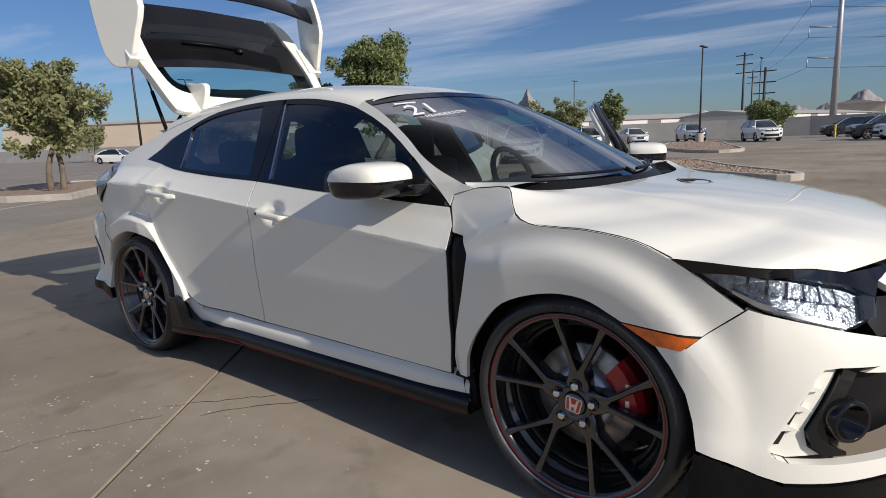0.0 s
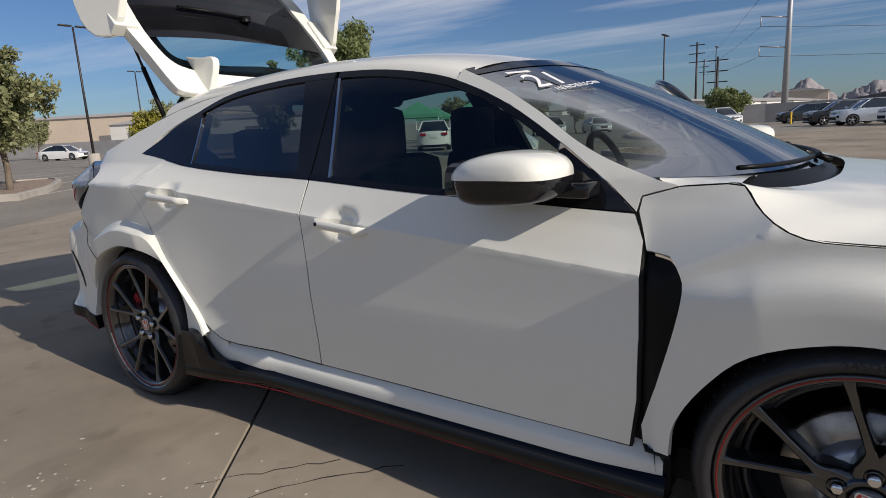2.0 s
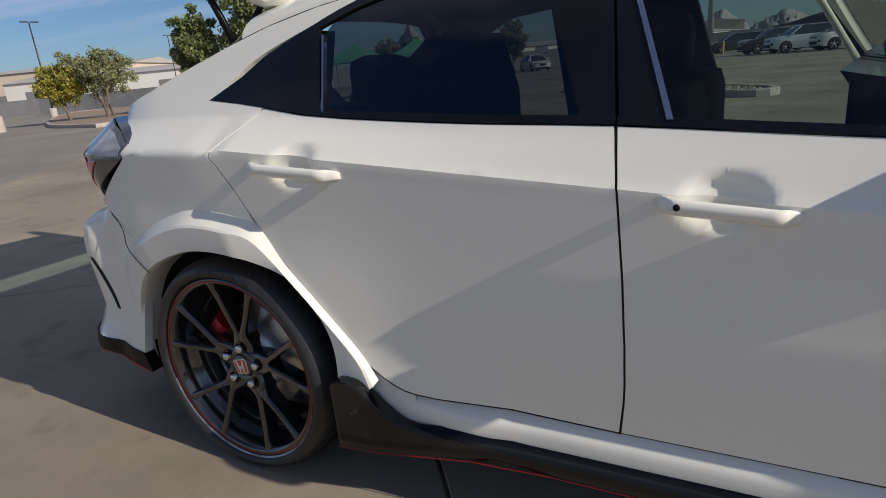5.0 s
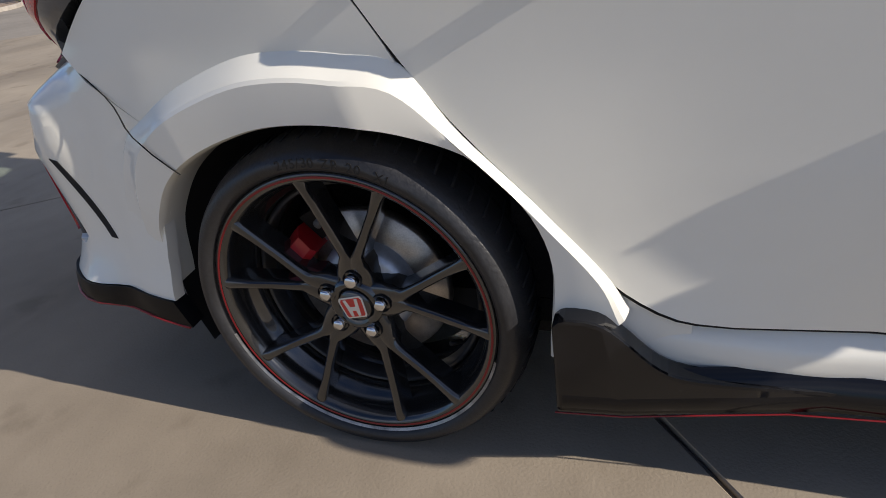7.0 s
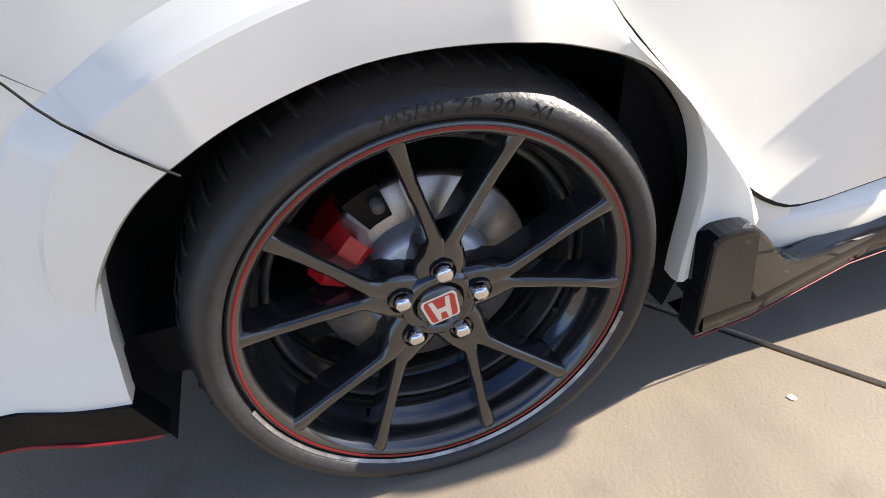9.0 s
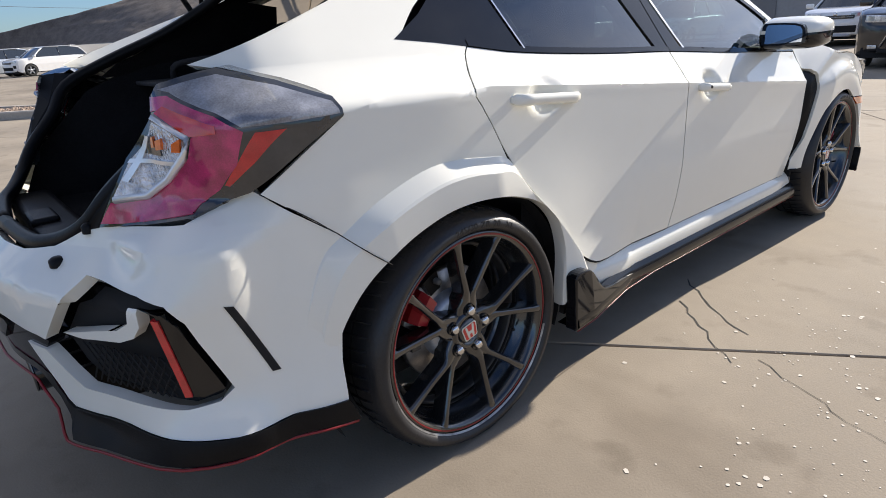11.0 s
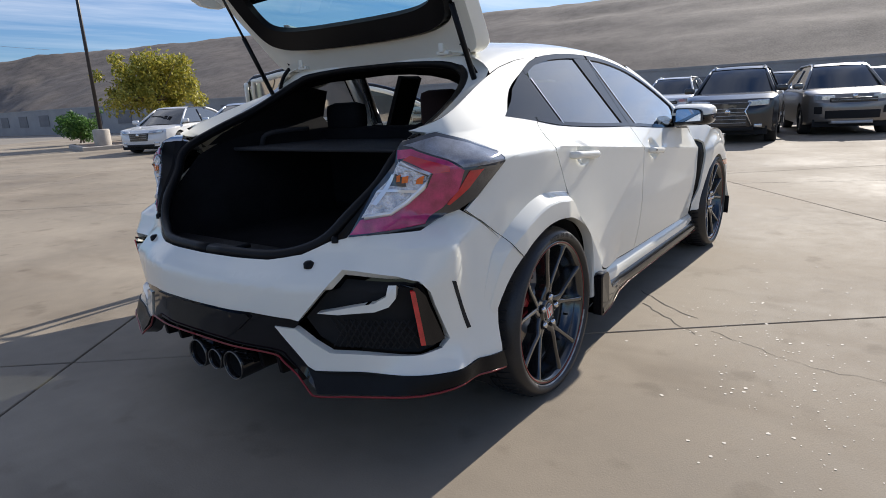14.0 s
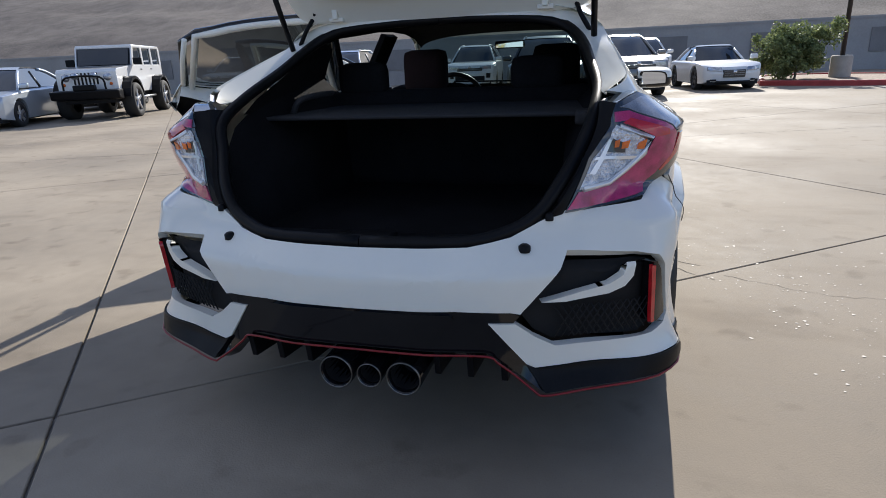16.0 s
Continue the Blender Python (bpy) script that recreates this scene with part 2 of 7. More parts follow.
def block(lo, hi, bevel=0.0, m=None, segs=2):
    bm = bmesh.new()
    bmesh.ops.create_cube(bm, size=1)
    for v in bm.verts:
        v.co = Vector([(lo[k] + hi[k]) / 2 + v.co[k] * (hi[k] - lo[k]) for k in range(3)])
    if bevel:
        bmesh.ops.bevel(bm, geom=bm.edges[:], offset=bevel, segments=segs, affect='EDGES', profile=0.6)
        for f in bm.faces:
            f.smooth = len(f.verts) != 4 or f.calc_area() < 4 * bevel * max(hi[k] - lo[k] for k in range(3)) * 0.5
    if m:
        bm.transform(m)
    return bm


def prism(poly, lo, hi, axis='y', bevel=0.0):
    """A plane outline given thickness along an axis."""
    put = {'y': lambda a, b, c: (a, c, b), 'x': lambda a, b, c: (c, a, b), 'z': lambda a, b, c: (a, b, c)}[axis]
    bm = bmesh.new()
    A = [bm.verts.new(put(a, b, lo)) for a, b in poly]
    B = [bm.verts.new(put(a, b, hi)) for a, b in poly]
    bm.faces.new(A)
    bm.faces.new(B[::-1])
    n = len(A)
    for i in range(n):
        bm.faces.new((A[i], A[(i + 1) % n], B[(i + 1) % n], B[i]))
    bmesh.ops.recalc_face_normals(bm, faces=bm.faces[:])
    if bevel:
        es = [e for e in bm.edges if len(e.link_faces) == 2 and e.calc_face_angle() > 0.5]
        bmesh.ops.bevel(bm, geom=es, offset=bevel, segments=2, affect='EDGES', profile=0.6)
    return bm


def tube(pts, r, segs=10, taper=None):
    """A round bar along points."""
    P = [Vector(p) for p in pts]
    rows = []
    ref = Vector((0, 0, 1))
    for i, p in enumerate(P):
        d = (P[min(i + 1, len(P) - 1)] - P[max(i - 1, 0)]).normalized()
        if abs(d.dot(ref)) > 0.95:
            ref = Vector((1, 0, 0))
        a = d.cross(ref).normalized()
        b = d.cross(a)
        rr = r if taper is None else r + (taper - r) * i / (len(P) - 1)
        rows.append([p + a * rr * math.cos(2 * math.pi * k / segs) + b * rr * math.sin(2 * math.pi * k / segs) for k in range(segs)])
    bm = loft(rows, close=True)
    for row in (bm.verts[:segs], bm.verts[-segs:]):
        try:
            bm.faces.new(row)
        except ValueError:
            pass
    bmesh.ops.recalc_face_normals(bm, faces=bm.faces[:])
    return bm


def joined(*bms):
    me = bpy.data.meshes.new("tmp")
    out = bmesh.new()
    for b in bms:
        b.to_mesh(me)
        out.from_mesh(me)
        b.free()
    bpy.data.meshes.remove(me)
    return out


def lettering(text, size):
    """Flat letters in the xy plane, from the built-in font; returns (character, bmesh, advance) triples."""
    out = []
    for ch in text:
        cu = bpy.data.curves.new("letter", 'FONT')
        cu.body, cu.size, cu.extrude = ch, size, 0.0006
        ob = bpy.data.objects.new("letter", cu)
        scene.collection.objects.link(ob)
        bpy.context.view_layer.update()
        me = bpy.data.meshes.new_from_object(ob.evaluated_get(bpy.context.evaluated_depsgraph_get()))
        bm = bmesh.new()
        bm.from_mesh(me)
        wide = max((v.co.x for v in bm.verts), default=size * 0.3)
        bpy.data.objects.remove(ob)
        bpy.data.meshes.remove(me)
        bpy.data.curves.remove(cu)
        out.append((ch, bm, wide + size * 0.10))
    return out

# ---- ground ----
CONCRETE = mat("weathered concrete", (0.325, 0.278, 0.218), 0.80, var=0.17, scale=0.55, bump=0.12, bscale=140, fine=0.35, spec=0.18, rvar=0.12, coords="Position")
# broad darker patches, drip stains and a sandy speckle over the slabs
ct = CONCRETE.node_tree
cb, pos = ct.nodes["Principled BSDF"], ct.nodes.new("ShaderNodeNewGeometry")
chain = cb.inputs["Base Color"].links[0].from_socket
for scale, stretch, lo, hi, dark in ((0.32, (1, 1, 1), .46, .62, .80), (1.7, (1.6, .5, 1), .54, .70, .84), (4.2, (1, 1, 1), .60, .70, .80), (190, (1, 1, 1), .55, .75, .86)):
    mp, nz, rp, mx = ct.nodes.new("ShaderNodeMapping"), ct.nodes.new("ShaderNodeTexNoise"), ct.nodes.new("ShaderNodeMapRange"), ct.nodes.new("ShaderNodeMix")
    mp.inputs["Scale"].default_value, mp.inputs["Rotation"].default_value = stretch, (0, 0, .66)
    nz.inputs["Scale"].default_value, nz.inputs["Detail"].default_value = scale, 6
    rp.inputs[1].default_value, rp.inputs[2].default_value = lo, hi
    mx.data_type, mx.blend_type = 'RGBA', 'MULTIPLY'
    mx.inputs[7].default_value = (dark, dark * .985, dark * .97, 1)
    ct.links.new(pos.outputs["Position"], mp.inputs[0]); ct.links.new(mp.outputs[0], nz.inputs[0]); ct.links.new(nz.outputs[0], rp.inputs[0])
    ct.links.new(rp.outputs[0], mx.inputs[0]); ct.links.new(chain, mx.inputs[6])
    chain = mx.outputs[2]
ct.links.new(chain, cb.inputs["Base Color"])
ASPHALT = mat("worn asphalt", (0.25, 0.222, 0.185), 0.8, var=0.18, scale=0.35, bump=0.3, bscale=90)
FILL = mat("dark joint and crack filler", (0.045, 0.04, 0.035), 0.9, var=0.3)
CURB = mat("pale concrete kerb", (0.42, 0.38, 0.33), 0.8, var=0.15, scale=3, bump=0.2, bscale=80)
REDCURB = mat("red painted kerb", (0.40, 0.05, 0.045), 0.6, var=0.2, scale=5)
GRAVEL = mat("landscape gravel", (0.30, 0.22, 0.16), 0.9, var=0.45, scale=9, bump=0.8, bscale=30)
PEBBLE = bpy.data.materials.new("mixed tan pebbles")
PEBBLE.use_nodes = True
pt = PEBBLE.node_tree
pgeo, pramp = pt.nodes.new("ShaderNodeNewGeometry"), pt.nodes.new("ShaderNodeValToRGB")
pramp.color_ramp.elements[0].color, pramp.color_ramp.elements[1].color = (.16, .11, .08, 1), (.48, .37, .28, 1)
pt.links.new(pgeo.outputs["Random Per Island"], pramp.inputs[0])
pt.links.new(pramp.outputs[0], pt.nodes["Principled BSDF"].inputs["Base Color"])
pt.nodes["Principled BSDF"].inputs["Roughness"].default_value = 0.9
LINEP = mat("faded white line paint", (0.55, 0.54, 0.50), 0.7, var=0.25, scale=4)
BLOCKW = mat("grey block wall", (0.33, 0.325, 0.32), 0.85, var=0.10, scale=0.8, bump=0.2, bscale=40)
PANEL = mat("darker wall panel", (0.20, 0.195, 0.195), 0.85, var=0.12, scale=2)
DIRT = mat("dry brown hillside dirt", (0.125, 0.105, 0.092), 0.95, var=0.50, scale=0.8, bump=1.0, bscale=4.5, fine=1.3)
STEEL = mat("dark painted steel", (0.03, 0.025, 0.025), 0.5, var=0.2)
GALV = mat("grey galvanised steel", (0.42, 0.43, 0.45), 0.5, metal=0.4, var=0.12)
GX, GY = Vector((0.79, 0.613)), Vector((-0.613, 0.79))


def slab_at(u, v):
    return GX * u + GY * v


bm = bmesh.new()
bmesh.ops.create_grid(bm, x_segments=40, y_segments=40, size=1800)
for v in bm.verts:
    v.co.z = -0.016
tagged(part("ground", bm, ASPHALT), "flat parking ground of worn grey asphalt", "ground", kind="structure")
pavement = thing("pavement", "large tan concrete paving slabs with dark joints", "pavement", kind="structure")
US, VS = [-22 + 5.5 * k for k in range(13)], [1.57 + 5.67 * k for k in range(-5, 9)]
low, wide, deep = 0.016, 5.5, 5.67
shared = block((0.006, 0.006, -0.015), (wide - .006, deep - .006, 0.0), .004, segs=1)
slab_mesh = bpy.data.meshes.new("slab")
shared.to_mesh(slab_mesh)
shared.free()
slab_mesh.materials.append(CONCRETE)
for u in US:
    for v in VS:
        c = slab_at(u + wide / 2, v + deep / 2)
        if -9 < c.x < 30 and -26 < c.y < 40:
            p = slab_at(u, v)
            o = new("slab", slab_mesh)
            o.parent = pavement
            o.matrix_local = Matrix.Translation((p.x, p.y, 0)) @ Matrix.Rotation(math.atan2(GX.y, GX.x), 4, 'Z')


def crack(pts, w, name="crack", seed=1, m=FILL):
    """A thin wandering crack lying on the paving."""
    rnd = random.Random(seed)
    P = [Vector((*p, 0)) for p in pts]
    bm = bmesh.new()
    prev = None
    for i in range(len(P) - 1):
        n = max(2, int((P[i + 1] - P[i]).length / .05))
        for k in range(n):
            p = P[i].lerp(P[i + 1], k / n) + Vector((rnd.uniform(-1, 1), rnd.uniform(-1, 1), 0)) * .012
            d = (P[i + 1] - P[i]).normalized()
            s = Vector((-d.y, d.x, 0)) * w * rnd.uniform(.4, 1.2)
            q = [bm.verts.new(p + s + Vector((0, 0, .0016))), bm.verts.new(p - s + Vector((0, 0, .0016)))]
            if prev:
                bm.faces.new((prev[0], prev[1], q[1], q[0]))
            prev = q
    part(name, bm, m, pavement)


crack([(1.40, -.80), (1.20, -1.0), (1.05, -1.24)], .004, seed=2)
crack([(.86, -1.24), (1.0, -1.08), (1.22, -.84)], .003, seed=3)
crack([(6.1, -.4), (6.8, -1.9), (7.7, -4.5), (9.0, -8.5)], .006, seed=4)
crack([(.93, -1.30), (.70, -1.75), (.72, -2.3)], .0015, seed=5)
crack([(4.5, 7.6), (5.2, 5.9)], .008, seed=6)
# pale mineral spots, with sun sparkle on the slabs painted among them
SPOT = mat("pale mineral and glint spots", (0.62, 0.56, 0.48), 0.7, var=0.15)
rnd = random.Random(12)
bm = bmesh.new()
for k in range(170):
    a = rnd.uniform(0, 1)
    c = Vector((1.9 - 1.7 * a + rnd.gauss(0, .45), -1.15 - .9 * a + rnd.gauss(0, .5), .0014))
    if c.y > -.98:
        continue
    r = rnd.uniform(.002, .009)
    bm.faces.new([bm.verts.new(c + Vector((r * math.cos(t) * rnd.uniform(.6, 1.2), r * math.sin(t) * rnd.uniform(.6, 1.2), 0))) for t in np.linspace(0, 6.28, 7, endpoint=False)])
for k in range(190):
    a = rnd.uniform(0, 1)
    c = Vector((1.35 - 1.6 * a + rnd.gauss(0, .22), -1.38 - .58 * a + rnd.gauss(0, .15), .0014))
    r = rnd.uniform(.0012, .005) * (1.6 if k % 9 == 0 else 1)
    bm.faces.new([bm.verts.new(c + Vector((r * math.cos(t) * rnd.uniform(.6, 1.2), r * math.sin(t) * rnd.uniform(.6, 1.2), 0))) for t in np.linspace(0, 6.28, 7, endpoint=False)])
tagged(part("mineral_glint_spots", bm, SPOT, pavement), kind="stuff")

# painted stall lines out on the asphalt
lines = thing("stall_lines", "faded white painted stall lines on asphalt", "road marking", kind="structure")
for k in range(7):
    a = Vector((-12.5 - 4.6 * k, 1.6 + 2.2 * k, 0))
    d = Vector((-.63, .776, 0))
    n = Vector((-d.y, d.x, 0)) * .05
    bm = bmesh.new()
    bm.faces.new([bm.verts.new(q + Vector((0, 0, -.012))) for q in (a + n, a - n, a - n + d * 5.5, a + n + d * 5.5)])
    part("stall_line", bm, LINEP, lines)


def island(name, pts, curb, label, loose=0):
    """A kerbed planting island with gravel."""
    isl = thing(name, label, "traffic island", kind="structure")
    P = spline(pts + [pts[0]], 5)[:-1]
    inner = shrink(P, .16)
    rows = [[(x, y, -.014) for x, y in P], [(x, y, .13) for x, y in P], [(x, y, .15) for x, y in shrink(P, .025)], [(x, y, .15) for x, y in inner], [(x, y, .09) for x, y in inner]]
    part("kerb", loft([r + [r[0]] for r in rows], smooth=False), curb, isl)
    bm = bmesh.new()
    f = bm.faces.new([bm.verts.new((x, y, .11)) for x, y in inner])
    bmesh.ops.triangulate(bm, faces=[f])
    part("gravel_bed", bm, GRAVEL, isl)
    if loose:
        rnd = random.Random(loose)
        bm = bmesh.new()
        xs, ys = [p[0] for p in inner], [p[1] for p in inner]
        for k in range(loose):
            x, y = rnd.uniform(min(xs), max(xs)), rnd.uniform(min(ys), max(ys))
            odd = sum((a[1] > y) != (b[1] > y) and x < (b[0] - a[0]) * (y - a[1]) / (b[1] - a[1]) + a[0] for a, b in zip(inner, inner[1:] + inner[:1]))
            if odd % 2:
                r, turn = rnd.uniform(.02, .055), rnd.uniform(0, 6)
                ring = [bm.verts.new((x + r * rnd.uniform(.7, 1.2) * math.cos(turn + a), y + r * rnd.uniform(.7, 1.2) * math.sin(turn + a), .112)) for a in (0, 1.26, 2.5, 3.8, 5.0)]
                tip = bm.verts.new((x, y, .112 + r * rnd.uniform(.5, 1.0)))
                for i in range(5):
                    bm.faces.new((ring[i], ring[(i + 1) % 5], tip))
        tagged(part("pebbles", bm, PEBBLE, isl), kind="stuff")
    return isl


island("island_near", [(-4.5, 17.5), (-2.5, 15.0), (.8, 11.8), (1.5, 12.6), (-.5, 15.5), (-2.6, 19.2), (-4.2, 19.4)], CURB, "kerbed gravel island on the car park", 5200)
island("island_mid", [(-13, 48.5), (-9.5, 36), (-5.0, 28.0), (-3.2, 29.2), (-5.5, 37), (-9.5, 49.5)], CURB, "kerbed gravel island beyond the first", 3000)
island("island_left", [(-13.6, 3.6), (-15.8, 2.2), (-21, 4.6), (-21, 7.4), (-16.5, 5.6)], CURB, "kerbed island with a tree beside stalls")
island("island_far", [(-24, 14), (-34, 17.5), (-60, 34), (-62, 40), (-50, 38), (-34, 26), (-26, 19)], CURB, "long kerbed island with shrubs")
island("island_red", [(18.6, -5.0), (17.2, -8.0), (19.0, -11), (22.5, -9), (22.8, -6.0)], REDCURB, "planting island with a red painted kerb")
island("island_pole", [(8.3, 22.7), (8.9, 24.6), (10.0, 27.5), (13.5, 27.5), (14.5, 24.5), (12, 22.6)], CURB, "kerbed island with a tree and lamp pole")

# ---- boundary wall and hillside towards the sun ----
WALL = [(29.5, -60), (29, -20), (28, 8), (24.5, 34), (21.4, 58), (20, 84), (12, 108), (-8, 122)]
wl = thing("wall_east", "grey boundary wall with darker recessed panels", "wall", kind="structure")
W3 = spline(WALL, 6)
part("wall_body", loft([[(x, y, -.02), (x, y, 2.15), (x + .25, y, 2.15), (x + .25, y, -.02)] for x, y in W3], smooth=False), BLOCKW, wl)
part("wall_cap", loft([[(x - .04, y, 2.14), (x - .04, y, 2.24), (x + .3, y, 2.24), (x + .3, y, 2.14)] for x, y in W3], True, False), BLOCKW, wl)
for k in range(len(W3) - 1):
    a, b = Vector((*W3[k], 0)), Vector((*W3[k + 1], 0))
    n = max(1, int((b - a).length / 4.6))
    for j in range(n):
        c = a.lerp(b, (j + .5) / n)
        ang = math.atan2(b.y - a.y, b.x - a.x)
        part("wall_panel", block((-.9, .0, .75), (.9, .03, 1.75), 0, Matrix.Translation(c + Vector((-.02, 0, 0))) @ Matrix.Rotation(ang, 4, 'Z')), PANEL, wl)
CREST = [(62, -60, 9.5), (62, -20, 10.2), (62, 8, 10.6), (60, 40, 10.9), (54, 70, 11.6), (45, 90, 11.2), (34, 99, 10.0), (17, 108, 5.9), (-8, 126, .6)]
c3, b3 = spline(CREST, 6), spline([(x + .3, y) for x, y in [WALL[0], WALL[1], WALL[2], WALL[3], WALL[4], (20.6, 72), WALL[5], WALL[6], WALL[7]]], 6)
rows = []
for (cx, cy, cz), (bx, by) in zip(c3, b3):
    row = []
    for t in np.linspace(0, 1, 22):
        p = Vector((bx + (cx - bx) * t, by + (cy - by) * t, 1.1 + (cz - 1.1) * (t ** .92)))
        p.z += .35 * noise.noise(p * .22) * (1 if t < 1 else .6) + .16 * noise.noise(p * .9)
        row.append(p)
    row.append(row[-1] + Vector((25, 6, -3)))
    rows.append(row)
dense = []
for a, b in zip(rows[:-1], rows[1:]):
    for k in range(3):
        dense.append([p.lerp(q, k / 3) + Vector((0, 0, .12 * noise.noise(p.lerp(q, k / 3) * 1.1))) for p, q in zip(a, b)])
hs = loft(dense + [rows[-1]])
tagged(part("hillside", hs, DIRT), "bare brown graded dirt hillside above the wall", "hillside", kind="structure")

# ---- the white hatchback ----
# x forwards, y to its left, z up; rear axle at x = 0, front axle at x = 2.70
SECTION = [(.10, .895), (.20, .900), (.33, .904), (.40, .890), (.48, .880), (.60, .8755), (.72, .8765), (.81, .8785), (.88, .8802), (.908, .8808), (.913, .8752), (.95, .8450), (1.0, .803), (1.115, .727), (1.315, .60), (1.50, .48)]
ARCH_RIDGE = [(-40, .42), (0, .41), (20, .405), (40, .388), (60, .396), (90, .415), (118, .448), (130, .487), (140, .517), (160, .55), (180, .56)]
FRONT_HUB, REAR_HUB = (2.70, .350), (-0.004, .331)


def arch_swell(x, z):
    return math.exp(-((x - .30) / .20) ** 2 - ((z - .58) / .16) ** 2)


def soft(a, wide):
    t = max(0, min(1, a / wide))
    return t * t * (3 - 2 * t)


def half_width(x, z):
    # the shoulder crease falls towards the front
    zc = .908 + max(-.125, min(.082, .077 - .0894 * x)) * max(0, min(1, (2.50 - x) / .26)) * max(.85, min(1, (x + .35) / .45))
    top = max(1.0, zc + .08)
    if .62 < z < zc:
        s = .62 + (z - .62) * .288 / (zc - .62)
    elif zc <= z < top:
        s = .908 + (z - zc) * (top - .908) / (top - zc)
    else:
        s = z
    w = at(SECTION, s)
    # the lower doors tuck in towards the sills
    if z < .62 and .45 < x < 2.45:
        w += (.8757 - .033 * ((.62 - z) / .28) ** 1.4 - w) * min(1, (x - .45) / .4) * min(1, (2.45 - x) / .2)
    if x < -.3:
        w -= .64 * (x + .3) ** 2 * max(0, min(1, (z - .6) / .25))
    if x < -.42:
        w -= 2.8 * (x + .42) ** 2 * max(0, min(1, (z - .90) / .12))
    if x < -.45:
        w -= .9 * (x + .45) ** 2
    if x < .3:
        w += (.014 * soft(.3 - x, .6) - .022 * soft(-x, .45)) * max(0, 1 - abs(z - .95) / .15)
    if x > 1.6:
        w -= .020 * min(1, (x - 1.6) / .6) * max(0, min(1, (z - zc + .005) / .10, (1.1 - z) / .15))
    if x > 3.0:
        w -= .75 * (x - 3.0) ** 2
    # front arch: the wing swells out to a ridge round the wheel, then turns in to the lip
    dx, dz = x - FRONT_HUB[0], z - FRONT_HUB[1]
    r = math.hypot(dx, dz)
    if r < .75 and x > 2.2:
        ridge = at(ARCH_RIDGE, math.degrees(math.atan2(dz, dx)))
        q = r - ridge
        h = .040 * max(0, min(1, (x - 2.22) / .26)) * max(0, min(1, (3.32 - x) / .30))
        w += h / (1 + math.exp((q - .062) / .013)) - .10 * max(0, -q - .01) * h / .04
    # the trailing edge of the front wing stands proud of the door below the crease
    if x > 2.236:
        w += .018 * min(1, (x - 2.236) / .04) * max(0, min(1, (zc + .03 - z) / .05)) * max(0, min(1, (2.95 - x) / .68))
    # the doors swell out towards the rear arch
    w += .014 * arch_swell(x, z)
    # dished cups behind the door handles
    for cx, cz in ((1.285, .862), (.322, .932)):
        if abs(x - cx) < .08 and abs(z - cz) < .06:
            q = ((x - cx) / .076) ** 2 + ((z - cz) / .052) ** 2
            if q < 1:
                w -= .027 * (1 - q) ** .85
    return w


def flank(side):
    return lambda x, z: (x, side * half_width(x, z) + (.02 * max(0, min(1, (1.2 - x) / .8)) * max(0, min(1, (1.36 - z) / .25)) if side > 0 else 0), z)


def plan_surface(plan, inset, steps=10):
    """A wall that follows a plan line of (x, y); u runs along it from the middle, v is the height; inset(u, z) draws it in."""
    P = [np.array(p, float) for p in plan]
    Q = [np.array((P[1][0], -P[1][1]))] + P + [2 * P[-1] - P[-2]]
    D = []
    for i in range(1, len(Q) - 2):
        a, b, c, d = Q[i - 1:i + 3]
        for t in np.arange(steps) / steps:
            D.append(.5 * (2 * b + (c - a) * t + (2 * a - 5 * b + 4 * c - d) * t * t + (3 * b - a - 3 * c + d) * t ** 3))
    D = np.array(D + [P[-1]])
    S = np.r_[0, np.cumsum(np.linalg.norm(np.diff(D, axis=0), axis=1))]

    def line(u):
        s = 1 if u >= 0 else -1
        return np.array((np.interp(abs(u), S, D[:, 0]), s * np.interp(abs(u), S, D[:, 1])))

    def surf(side):
        def fn(u, z):
            a, b = line(u + .012), line(u - .012)
            d = (a - b) / np.linalg.norm(a - b)
            n = np.array((d[1], -d[0]))
            p = line(u)
            if n @ (p - np.array((1.3, 0))) < 0:
                n = -n
            p = p - n * inset(abs(u), z)
            if p[0] > 2.6 and p[0] < 3.24:
                t = min(1, (3.24 - p[0]) / .16)
                t = t * t * (3 - 2 * t)
                p[1] = math.copysign(abs(p[1]) * (1 - t) + half_width(p[0], z) * t, p[1])
            if -.62 < p[0] < 0:
                t = min(1, (p[0] + .62) / .20)
                t = t * t * (3 - 2 * t)
                p[1] = math.copysign(abs(p[1]) * (1 - t) + half_width(p[0], z) * t, p[1])
            y = side * p[1]
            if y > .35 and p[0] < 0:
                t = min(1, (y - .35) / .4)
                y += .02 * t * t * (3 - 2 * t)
            return (p[0], y, z)
        return fn
    return surf


REAR_INSET = [(.10, .0), (.22, -.035), (.29, -.03), (.345, .0), (.55, .0), (.62, .002), (.632, .004), (.640, .012), (.66, .035), (.69, .066), (.72, .088), (.80, .115), (.95, .20), (1.06, .25), (1.2, .30)]


# how far the corners of the tail stand out, by height
CORNER = [(.10, .02), (.24, .035), (.30, .05), (.34, .056), (.38, .042), (.43, .03), (.50, .035), (.60, .045), (.68, .055), (.75, .045), (.82, .015), (.88, .035), (.95, .075), (.985, .08), (1.04, .03), (1.07, 0)]


